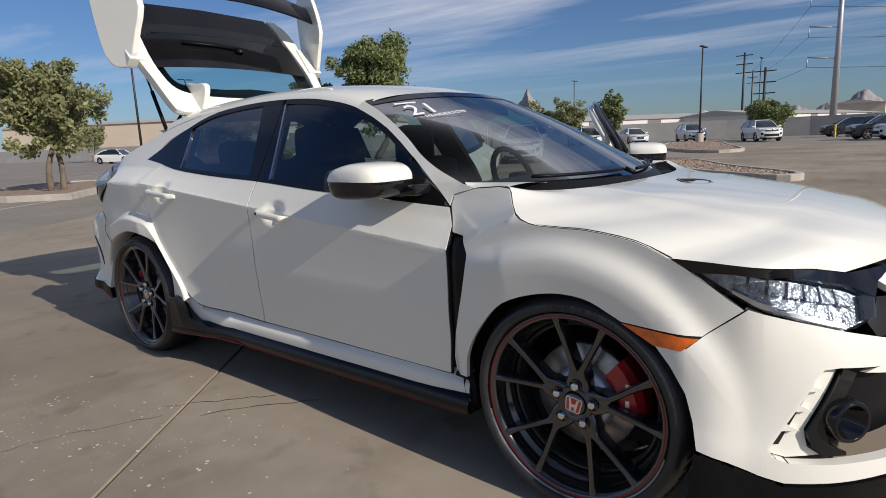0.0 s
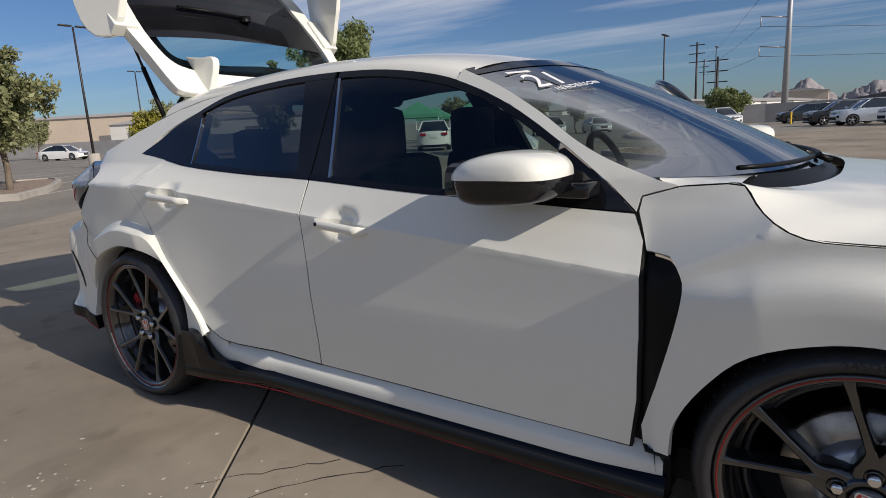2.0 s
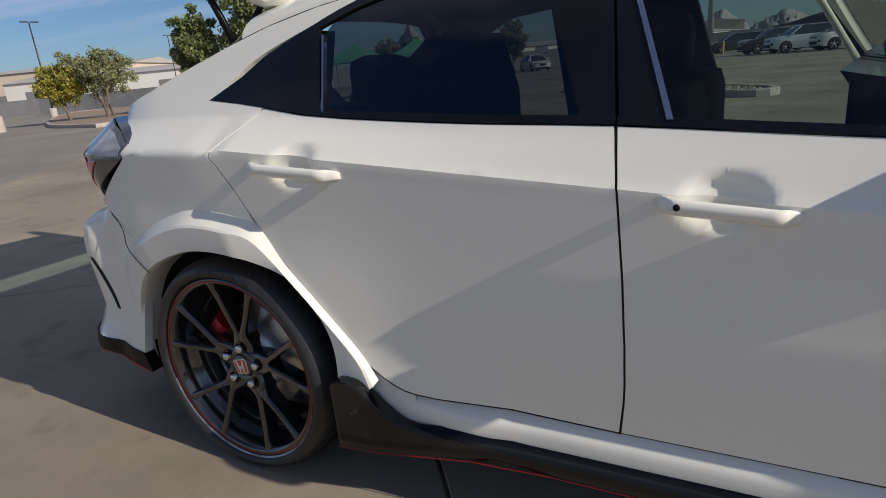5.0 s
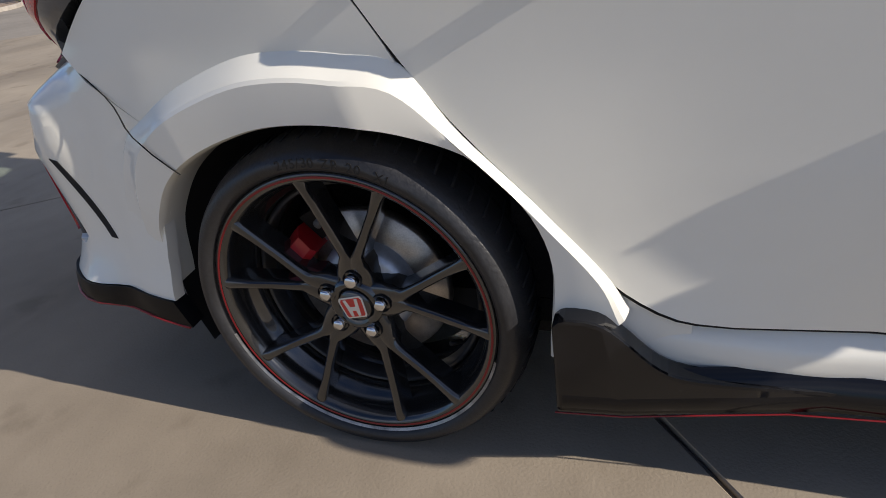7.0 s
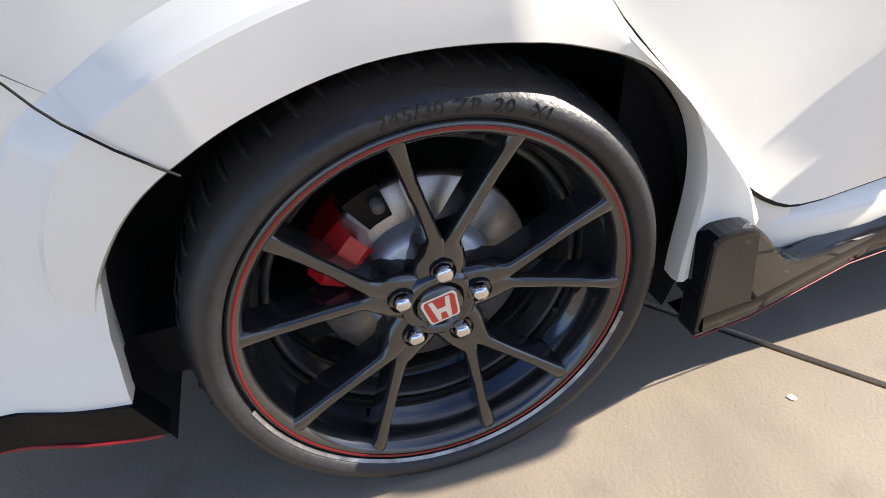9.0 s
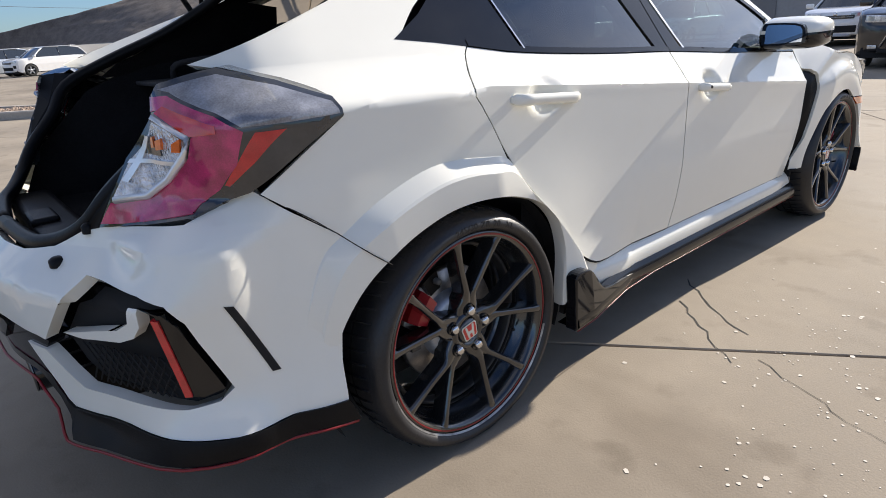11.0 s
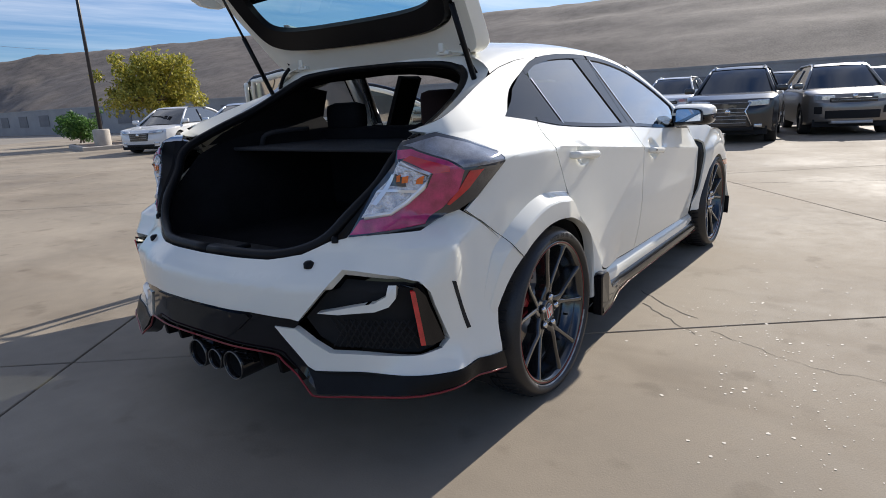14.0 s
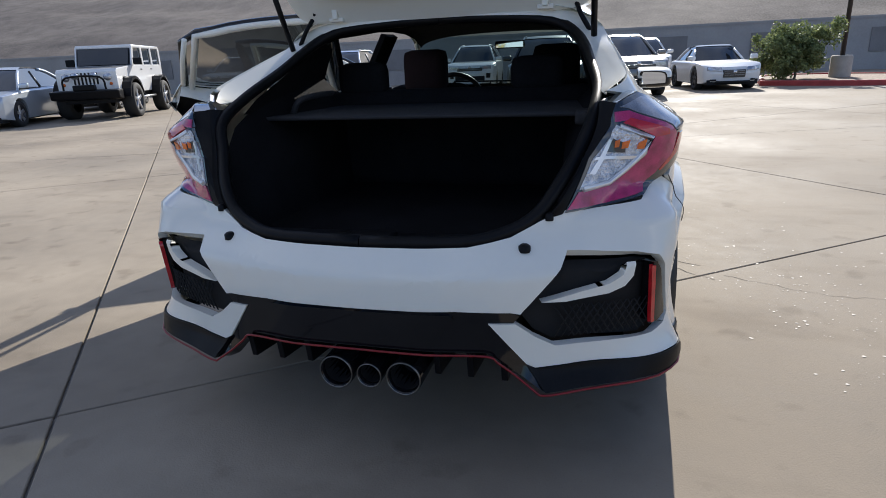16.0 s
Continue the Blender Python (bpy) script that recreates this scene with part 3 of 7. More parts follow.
def rear_inset(u, z):
    up = max(0, min(1, (z - .74) / .08))
    t = min(1, max(0, (u - (.66 + .12 * up)) / (.36 + .19 * up)))
    b = 1 - t * t * (3 - 2 * t)
    hi = max(0, min(1, (z - .83) / .05))
    c = max(0, min(1, (u - (.62 + .22 * up)) / (.26 - .04 * up))) * max(0, min(1, (1.08 + .22 * hi - u) / (.15 + .07 * hi)))
    c = c * c * (3 - 2 * c)
    return at(REAR_INSET, z) * b + (.885 - at(SECTION, z) + .025 * max(0, 1 - abs(z - .95) / .15)) * (1 - b) - at(CORNER, z) * c


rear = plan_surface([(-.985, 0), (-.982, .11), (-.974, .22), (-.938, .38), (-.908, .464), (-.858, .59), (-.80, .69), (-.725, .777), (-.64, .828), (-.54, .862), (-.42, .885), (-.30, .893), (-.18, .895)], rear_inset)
NOSE_INSET = [(.10, .02), (.25, .0), (.45, .0), (.58, .02), (.66, .05), (.74, .10), (.82, .17), (.95, .3)]


def nose_inset(u, z):
    t = min(1, max(0, (u - .75) / .35))
    b = 1 - t * t * (3 - 2 * t)
    return at(NOSE_INSET, z) * b + (.915 - max(.86, at(SECTION, z) + .02)) * (1 - b)


nose = plan_surface([(3.62, 0), (3.61, .15), (3.585, .32), (3.53, .50), (3.45, .65), (3.34, .78), (3.20, .868), (3.05, .912), (2.90, .925)], nose_inset)
car = thing("hatchback_car", "white five-door sport hatchback with open tailgate and open doors", "car")
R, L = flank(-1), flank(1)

# outlines in side view, x and height
SHOULDER = [((0, .985, 0), (.0894, 1, 0), -.05, 2.24)]
DLO_TOP = spline([(-.06, 1.10), (.061, 1.194), (.23, 1.262), (.45, 1.333), (.80, 1.364), (1.15, 1.360), (1.38, 1.335), (1.584, 1.289), (1.80, 1.200), (2.0, 1.082), (2.13, .992), (2.206, .925)], 4)
DLO_LOW = spline([(-.06, 1.10), (.15, 1.070), (.345, 1.041), (.74, 1.012), (1.09, .995), (1.487, .965), (1.80, .946), (2.206, .921)], 4)
B_SEAM = [(1.085, .996), (1.103, .88), (1.112, .70), (1.115, .56), (1.113, .465), (1.110, .42), (1.100, .335)]
REAR_CUT = spline([(.146, 1.071), (.05, .975), (.070, .93), (.105, .88), (.162, .786), (.263, .641), (.434, .463), (.49, .408), (.574, .362), (.66, .348)], 3)
REAR_CUT = [(x + .025 * arch_swell(x, z), z) for x, z in REAR_CUT]


def low_line(x0, x1, n=10):
    xs = np.linspace(x0, x1, n)
    return [(x, np.interp(x, [p[0] for p in DLO_LOW], [p[1] for p in DLO_LOW])) for x in xs]


front_door_line = low_line(1.087, 2.203) + [(2.232, .86), (2.236, .80), (2.236, .63), (2.229, .464), (2.207, .326), (1.9, .328), (1.5, .333)] + B_SEAM[::-1][:-1]
rear_door_line = REAR_CUT + [(.9, .340), (1.099, .335)] + B_SEAM[::-1][1:] + low_line(1.085, .148, 8)[1:-1]
fender_line = [(2.210, .925), (2.215, .96), (2.30, .985), (2.40, .992)] + spline([(2.435, .988), (2.48, .935), (2.56, .894), (2.65, .886), (2.744, .883), (2.878, .861), (2.985, .817)], 3) + [(3.044, .782), (3.10, .742), (3.150, .706), (3.059, .629), (2.855, .642)] + spline([(2.84, .65), (2.743, .692), (2.617, .690), (2.477, .640), (2.385, .545), (2.325, .44), (2.312, .35)], 4) + [(2.24, .345), (2.236, .40)] + spline([(2.279, .529), (2.317, .671), (2.333, .762), (2.320, .81), (2.297, .832)], 3) + [(2.240, .838)]
quarter_line = [(.148, 1.071), (-.06, 1.10)] + [p for p in DLO_TOP if -.05 < p[0] < .5] + [(.48, 1.345), (.25, 1.318), (.08, 1.285), (-.065, 1.243), (-.18, 1.205), (-.40, 1.128), (-.55, 1.078), (-.49, 1.063), (-.41, 1.034), (-.333, .993), (-.326, .960), (-.421, .897), (-.519, .828), (-.345, .69), (-.321, .705)] + spline([(-.25, .750), (-.17, .780), (.001, .797), (.114, .784), (.172, .765)], 3) + REAR_CUT[0:12][::-1]


def glazing(side, fn, owner_front, owner_rear, owner_body, tag):
    """Black window surrounds and the tinted panes of one side, under the doors and the body."""
    hi = lambda x: np.interp(x, [p[0] for p in DLO_TOP], [p[1] for p in DLO_TOP])
    lo = lambda x: np.interp(x, [p[0] for p in DLO_LOW], [p[1] for p in DLO_LOW])
    strip = lambda a, b, f, h, n=14: [(x, f(x)) for x in np.linspace(a, b, n)] + [(x, f(x) + h) for x in np.linspace(b, a, n)]
    part("belt_trim", skin(strip(.15, 1.085, lo, .016), fn, .08, .01, 0, .003), BLACKG, owner_rear)
    part("belt_trim", skin(strip(1.088, 2.0, lo, .016), fn, .08, .01, 0, .003), BLACKG, owner_front)
    part("window_trim", skin(strip(.27, 1.03, hi, -.022), fn, .08, .01, 0, .002), BLACKG, owner_rear)
    part("window_trim", skin(strip(1.05, 1.98, hi, -.022), fn, .08, .01, 0, .002), BLACKG, owner_front)
    part("pillar_trim", skin([(1.012, lo(1.012) + .016), (1.083, lo(1.083) + .016), (1.035, hi(1.035) - .022), (.875, hi(.875) - .022)], fn, .06, .01, 0, .001), BLACKG, owner_rear)
    part("pillar_trim", skin([(1.09, lo(1.09) + .016), (1.178, lo(1.178) + .016), (1.060, hi(1.06) - .022), (1.040, hi(1.04) - .022)], fn, .06, .01, 0, .001), BLACKG, owner_front)
    part("quarter_trim", skin([(-.075, 1.100)] + [(x, hi(x) - d) for x, d in ((.03, .020), (.10, .010), (.2, .002), (.27, 0))] + [(.286, 1.235), (.345, lo(.345) + .01), (.2, lo(.2)), (.05, lo(.05))], fn, .06, .01, 0, .001), BLACKG, owner_body)
    part("mirror_base", skin([(1.98, lo(1.98)), (2.2, .923), (2.13, .990), (2.0, hi(2.0) - .005), (1.985, hi(1.985) - .02)], fn, .06, .01, 0, .002), BLACKG, owner_front)
    rg = [(.352, lo(.352) + .014), (.292, 1.238)] + [(x, hi(x) - .02) for x in (.32, .42, .52, .62, .72, .80, .878)] + [(1.014, lo(1.014) + .014)]
    fg = [(1.180, lo(1.18) + .014), (1.058, hi(1.058) - .02)] + [(x, hi(x) - .02) for x in np.linspace(1.15, 1.985, 9)] + [(1.985, lo(1.985) + .014)]
    part("side_window", skin(rg, fn, .08, 0, 0, -.004), SIDEGLASS, owner_rear, "dark tinted glass")
    part("side_window", skin(fg, fn, .08, 0, 0, -.004), FRONTGLASS, owner_front, "green tinted glass")
    part("glass_divider", skin([(.352, 1.05), (.292, 1.238), (.298, 1.241), (.358, 1.05)], fn, .08, .008, 0, .004), CHROME if tag else BLACKG, owner_rear)
    part("glass_divider", skin([(1.178, 1.0), (1.056, 1.338), (1.067, 1.338), (1.190, 1.0)], fn, .08, .008, 0, .004), CHROME if tag else BLACKG, owner_front)


def door_handle(fn, x0, x1, z, tilt, owner, keyed):
    """A bowed pull handle over the dished cup in the door."""
    rows = []
    a, b = Vector(fn(x0, z - tilt * .5)), Vector(fn(x1, z + tilt * .5))
    s = -1 if a.y < 0 else 1
    for t in np.linspace(0, 1, 21):
        p = a.lerp(b, t)
        k = min(1, t / .14) * min(1, (1 - t) / .16)
        k = k * k * (3 - 2 * k)
        h = .0075 + .0075 * min(1, t / .05) * min(1, (1 - t) / .10)
        out = .004 + .026 * k
        back = -.012 + .022 * k
        rows.append([p + Vector((0, s * y, q * h)) for y, q in ((back, -.8), (out - .007 * k, -1), (out, -.62), (out + .003 * k, .1), (out, .7), (out - .006 * k, 1), (back, .85))])
    bm = loft(rows, close=True)
    for r in (bm.verts[:7], bm.verts[-7:]):
        bm.faces.new(r)
    bmesh.ops.recalc_face_normals(bm, faces=bm.faces[:])
    handle = part("door_handle", bm, WHITE, owner)
    if keyed:
        p = a.lerp(b, .17)
        part("keyhole", lathe([(0, p.y - .0345), (.006, p.y - .0345), (.006, p.y - .02)], 12, 'y', (p.x, 0, p.z + .002)), BLACKM, handle)


SEAM = mat("black body seal", (0.006, 0.006, 0.006), 0.9, var=0.1)


def seal_line(pts, fn, owner=None, r=.0068, sink=.0082):
    line, e = [], .004
    for a, b in zip(pts, pts[1:] + pts[-1:]):
        n = max(1, int(math.dist(a, b) / .02))
        line += [(a[0] + (b[0] - a[0]) * k / n, a[1] + (b[1] - a[1]) * k / n) for k in range(n)]
    line.append(pts[-1])
    out = []
    for u, v in line:
        p = Vector(fn(u, v))
        n = (Vector(fn(u + e, v)) - Vector(fn(u - e, v))).cross(Vector(fn(u, v + e)) - Vector(fn(u, v - e))).normalized()
        out.append(p - n * sink * (1 if n.dot(p - HEART) > 0 else -1))
    part("panel_seal", tube(out, r, 6), SEAM, owner or car)


for fn in (R, L):
    seal_line([(2.210, .93)] + [p for p in front_door_line[10:17]], fn)
    seal_line(front_door_line[14:18] + [(1.10, .333), (.9, .338)] + REAR_CUT[::-1], fn, r=.0042, sink=.0060)
    seal_line(B_SEAM, fn)
    seal_line(fender_line[3:25], fn, r=.0028)
    seal_line([(3.150, .706), (3.059, .628), (2.852, .642)], fn)
    seal_line([(2.236, .40), (2.24, .345), (2.312, .35)], fn)
    seal_line([(.425, .428), (.475, .425)], fn, r=.004)

# right side
part("inner_body", skin([(.42, .22), (2.28, .22), (2.24, .88), (.42, .96)], R, .08, .02, 0, -.03), INNER, car)
part("centre_pillar", skin([(1.0, .30), (1.20, .30), (1.17, .97), (1.08, 1.34), (.88, 1.34), (.98, .97)], L, .08, .03, 0, -.012), CLOTH, car, "dark centre pillar between the open doors")
part("centre_pillar", skin([(1.0, .97), (1.17, .97), (1.06, 1.33), (.88, 1.33)], R, .08, .02, 0, -.03), INNER, car)
fd = part("front_door", skin(front_door_line, R, .0125, .014, .0024, creases=SHOULDER), WHITE, car, "white front door with dark tinted window")
rd = part("rear_door", skin(rear_door_line, R, .0125, .014, .0024, creases=SHOULDER), WHITE, car, "white rear door with dark tinted window")
glazing(-1, R, fd, rd, car, True)
door_handle(R, 1.172, 1.405, .853, -.022, fd, True)
door_handle(R, .175, .468, .922, -.022, rd, False)
part("front_fender", skin(fender_line, R, .0125), WHITE, car)
part("quarter_panel", skin(quarter_line, R, .0125, .014, .001), WHITE, car)
part("fender_vent", skin([(2.240, .836), (2.297, .830), (2.320, .808), (2.333, .762), (2.317, .671), (2.279, .529), (2.238, .40), (2.236, .60)], R, .04, .03, 0, -.012), BLACKM, car, "black vent behind the front wheel arch")
part("door_inner", skin([(.3, .36), (2.2, .36), (2.2, .9), (1.1, .98), (.3, 1.0)], R, .15, 0, 0, -.09), CLOTH, car)

# rear arch flare of either side: a step out from the body, then a flat lip
def flare(side):
    outer = spline([(-.50, .42), (-.475, .55), (-.42, .665), (-.357, .71), (-.26, .762), (-.128, .805), (-.03, .813), (.07, .803), (.165, .780), (.238, .672), (.348, .552), (.458, .444), (.50, .38)], 5)
    mid = spline([(-.455, .40), (-.435, .53), (-.385, .635), (-.32, .690), (-.235, .733), (-.115, .770), (-.02, .778), (.065, .770), (.153, .752), (.230, .666), (.341, .548), (.452, .440), (.494, .37)], 5)
    inner = spline([(-.425, .35), (-.41, .455), (-.372, .53), (-.31, .60), (-.22, .655), (-.11, .692), (-.02, .703), (.08, .697), (.165, .676), (.256, .634), (.332, .548), (.374, .44), (.375, .28)], 5)
    outer, mid, inner = ([(x + .025 * arch_swell(x, z), z) for x, z in line] for line in (outer, mid, inner))
    n = len(outer)
    rows = []
    for k in range(n):
        e = min(1, max(0, k - 2) / 16)
        front = min(1, max(0, k - 36) / 8)
        o, m, i = outer[k], mid[k], inner[k]
        w = half_width(*o)
        f = .003 + .039 * e * (1 - .66 * front)
        sunk = .010 * (1 - min(1, k / 9))
        mix = lambda a, b, t: (a[0] + (b[0] - a[0]) * t, a[1] + (b[1] - a[1]) * t)
        a, b, c, d = mix(o, m, .12), mix(m, o, .06), mix(m, i, .06), mix(m, i, .5)
        col = [(*o, -.02), (*o, -.002), (*a, .004), (*b, f), (*c, f + .004), (*d, f + .004), (*mix(m, i, .96), f + .001), (i[0], i[1], f - .006), (i[0], i[1] - .003, f - .02), (i[0], i[1], -.06 + .035 * front)]
        rows.append([(x, side * (w + y - sunk), z) for x, z, y in col])
    bm = loft(rows)
    bmesh.ops.recalc_face_normals(bm, faces=bm.faces[:])
    for e in bm.edges:
        if len(e.link_faces) == 2 and e.calc_face_angle() > .35:
            e.smooth = False
    return bm


for sd, fn in ((-1, R), (1, L)):
    part("bumper_seam", tube([(x, sd * (half_width(x, z) + up), z) for x, z, up in ((-.519, .828, .0), (-.46, .784, .0005), (-.42, .753, .004), (-.40, .735, .010), (-.385, .722, .019), (-.367, .704, .031), (-.350, .688, .038), (-.316, .658, .0425), (-.285, .633, .0435), (-.268, .620, .043))], .0014, 6), SEAM, car)
    part("arch_panel", skin([(-.42, .50), (-.42, .72), (-.32, .74), (-.165, .81), (.005, .83), (.19, .80), (.30, .66), (.48, .45), (.60, .37), (.60, .30), (.44, .30), (.44, .40), (.415, .483), (.325, .612), (.18, .69), (-.045, .725), (-.29, .655), (-.39, .50)], fn, .04, 0, 0, -.012), WHITE, car)
part("arch_flare", flare(-1), WHITE, car, "flared white rear wheel arch lip")
part("arch_flare", flare(1), WHITE, car)

# sills: white step, black skirt with its kicked-up rear fin, red line along the foot
def sill(side):
    xs = np.linspace(.45, 2.29, 24)
    drawn = lambda x: max(0, min(1, (x - .46) / .36))
    prof = [(.855, .374), (.868, .366), (.886, .354), (.902, .343), (.914, .335), (.921, .327), (.924, .316), (.925, .300), (.922, .280), (.910, .268)]
    part("sill", loft([[(x, side * (.86 + (y - .86) * (.3 + .7 * min(1, (x - .45) / .3) - .42 * drawn(x)) - .038 * drawn(x) - .012 * max(0, (x - 2.1) / .2)), z - .027 * drawn(x)) for y, z in prof] for x in xs]), WHITE, car)
    prof = [(.915, .282), (.933, .270), (.946, .240), (.950, .215), (.938, .208), (.86, .205)]
    skirt = part("side_skirt", loft([[(x, side * (y - .072 * drawn(x)), z - .006 * drawn(x) - .008 * (1 - min(1, (x - .4) / .4))) for y, z in prof] for x in np.linspace(.40, 2.30, 20)]), SKIRT, car, "black side skirt with thin red line")
    fin = spline([(.386, .375), (.405, .388), (.455, .386), (.49, .36), (.54, .305), (.58, .278), (.64, .264), (.72, .254), (.84, .240), (.95, .226)], 3) + [(.95, .208), (.39, .195)]
    bm = prism(fin, side * .900, side * .945, 'y', .006)
    for k in range(10):
        bmesh.ops.bisect_plane(bm, geom=bm.verts[:] + bm.edges[:] + bm.faces[:], dist=1e-5, plane_co=(.5 + .05 * k, 0, 0), plane_no=(1, 0, 0))
    for v in bm.verts:
        v.co.y -= side * .072 * drawn(v.co.x)
    part("skirt_fin", bm, BLACKG, skirt)
    part("red_line", tube([(x, side * (.949 - .072 * drawn(x)), z - .006 * drawn(x)) for x, z in ((.388, .198), (.5, .201), (.6, .204), (.75, .208), (.95, .210), (1.6, .212), (2.29, .212))], .0016, 6), RED, skirt)


sill(-1)
sill(1)

# wheel wells
for hub, sd in ((REAR_HUB, -1), (REAR_HUB, 1), (FRONT_HUB, -1), (FRONT_HUB, 1)):
    arc = [(hub[0] + .425 * math.cos(a) * 1.02, hub[1] + .40 * math.sin(a)) for a in np.linspace(-.38, math.pi + .38, 29)]
    part("wheel_well", loft([[(x, sd * .85, z) for x, z in arc], [(x, sd * .55, z) for x, z in arc], [(hub[0] + (x - hub[0]) * .05, sd * .55, hub[1] + (z - hub[1]) * .05) for x, z in arc]]), INNER, car)

# roof, pillars and screens
ROOF_MID = [(-.02, 1.385), (.2, 1.42), (.5, 1.44), (.9, 1.45), (1.3, 1.432), (1.55, 1.40), (1.70, 1.365)]
hi_at = lambda x: float(np.interp(x, [p[0] for p in DLO_TOP], [p[1] for p in DLO_TOP]))


def roof_row(x):
    z0 = hi_at(x) + .002 if x > .48 else float(np.interp(x, (-.065, .08, .25, .48), (1.245, 1.287, 1.320, 1.343)))
    xm = x + .10 * max(0, (x - 1.0) / .6)
    w, zc = half_width(x, z0), at(ROOF_MID, xm)
    row = []
    for t in np.linspace(-1, 1, 25):
        s = abs(t)
        q = 1 - s
        yy = w * s ** .8 if s > 0 else 0
        cy = w - .03
        # bend from the window line over the shoulder to the crown
        k = q
        y = (1 - k) ** 2 * w + 2 * k * (1 - k) * cy + k * k * 0
        z = (1 - k) ** 2 * z0 + 2 * k * (1 - k) * (zc - .002) + k * k * zc
        row.append((x + (xm - x) * q, math.copysign(y, t), z))
    return row


part("roof", loft([roof_row(x) for x in np.linspace(-.01, 1.605, 30)]), WHITE, car)
PILLAR = spline([(1.600, 1.322), (1.75, 1.258), (1.904, 1.174), (2.02, 1.100), (2.12, 1.048), (2.245, 1.000)], 4)
for fn in (R, L):
    part("windscreen_pillar", skin(PILLAR + [(2.30, .986), (2.216, .961), (2.212, .955), (2.206, .923), (2.13, .992), (2.0, 1.082), (1.80, 1.200), (1.584, 1.289)], fn, .05, .012, .001, .001), WHITE, car)


def screen_row(t):
    x, z = np.interp(t, np.linspace(0, 1, len(PILLAR)), [p[0] for p in PILLAR]), np.interp(t, np.linspace(0, 1, len(PILLAR)), [p[1] for p in PILLAR])
    w = half_width(x, z) - .004
    xm, zm = 1.705 + (2.56 - 1.705) * t, 1.365 + (.972 - 1.365) * t + .02 * math.sin(math.pi * t)
    return [(xm + (x - xm) * abs(s) ** 2.2, s * w, zm + (z - zm) * abs(s) ** 2.6 - .003) for s in np.linspace(-1, 1, 25)]


part("windscreen", loft([screen_row(t) for t in np.linspace(0, 1, 14)]), SHIELD, car, "raked windscreen glass with sales sticker")
part("screen_band", loft([[(x, y, z + .0025) for x, y, z in screen_row(t)] for t in (0, .02, .045, .07)]), BLACKG, car)
# the top of the wing runs in under the foot of the screen
for sd in (-1, 1):
    foot = [p for p in screen_row(1.0) if p[1] * sd > 0]
    foot = sorted((abs(y), x, z) for x, y, z in foot)
    outer, inner = [], []
    for x in np.linspace(2.25, 2.425, 9):
        z = float(np.interp(x, (2.2, 2.30, 2.40, 2.43), (.957, .986, .993, .989)))
        y = half_width(x, z) - .001
        yi = float(np.interp(-x, [-f[1] for f in foot], [f[0] for f in foot]))
        outer.append(Vector((x, sd * y, z)))
        inner.append(Vector((x, sd * (min(y - .002, yi) - .004), float(np.interp(yi, [f[0] for f in foot], [f[2] for f in foot])) + .006)))
    part("fender_top", loft([[a.lerp(b, k) + Vector((0, 0, .006 * math.sin(math.pi * k))) for a, b in zip(outer, inner)] for k in (0, .25, .5, .75, 1)] + [[b - Vector((0, 0, .02)) for b in inner]]), WHITE, car)
part("cowl", loft([[(x, y, z + .003) for x, y, z in screen_row(.985)], [(x, y, z + .003) for x, y, z in screen_row(1.0)], [(x + .03, y, z - .025) for x, y, z in screen_row(1.0)]]), BLACKM, car)


def on_screen(s, t, up=.005):
    r = screen_row(t)
    k = (s + 1) / 2 * 24
    i = min(23, int(k))
    a, b = Vector(r[i]), Vector(r[i + 1])
    return a.lerp(b, k - i) + Vector((.35, 0, .94)) * up


for s0, s1 in ((-.72, -.10), (.05, .70)):
    part("wiper", joined(tube([on_screen(s, .965 - .02 * abs(s - s0), .014) for s in np.linspace(s0, s1, 8)], .007, 6), tube([on_screen(s1, .96, .02), on_screen(s1 + .02, 1.0, .02)], .010, 6)), BLACKM, car)

# sales sticker: number and place name written on the glass
def written(text, s0, t0, size, slope=0.0):
    bms = []
    run = 0
    o = on_screen(s0, t0, .006)
    ax = (on_screen(s0 + .12, t0 + slope, .006) - o).normalized()
    dn = (on_screen(s0, t0 + .05, .006) - o).normalized()
    nn = ax.cross(-dn).normalized()
    m = Matrix.Translation(o) @ Matrix((ax, nn.cross(ax), nn)).transposed().to_4x4()
    for ch, bm, adv in lettering(text, size):
        bm.transform(m @ Matrix.Translation((run, 0, 0)))
        run += adv
        bms.append(bm)
    return joined(*bms)


part("sticker_number", written("21", -.87, .265, .135), STICK, car, "white number sticker")
part("sticker_word", written("HENDERSON", -.80, .305, .031), STICK, car, "white lettering sticker")
part("sticker_bar", block((0, 0, 0), (.11, .012, .001), 0, Matrix.Translation(on_screen(-.88, .125, .006)) @ Matrix(((on_screen(-.5, .125) - on_screen(-.8, .125)).normalized(), (on_screen(-.8, .09) - on_screen(-.8, .125)).normalized(), Vector((.35, 0, .94)))).transposed().to_4x4()), STICK, car)

# bonnet
HOOD_EDGE = spline([(2.40, .994), (2.435, .988), (2.48, .935), (2.56, .894), (2.65, .886), (2.744, .883), (2.878, .861), (2.965, .824)], 3)
HOOD_MID = [(2.55, .970), (2.77, .945), (3.0, .918), (3.2, .888), (3.4, .84), (3.52, .795), (3.58, .765)]


HOOD_RIM = [(x, half_width(x, z) - .003, z) for x, z in HOOD_EDGE] + [(p[0], -p[1], p[2]) for p in (nose(-1)(u, z) for u, z in spline([(1.16, .822), (1.05, .815), (.94, .802), (.83, .788), (.72, .772)], 2))]


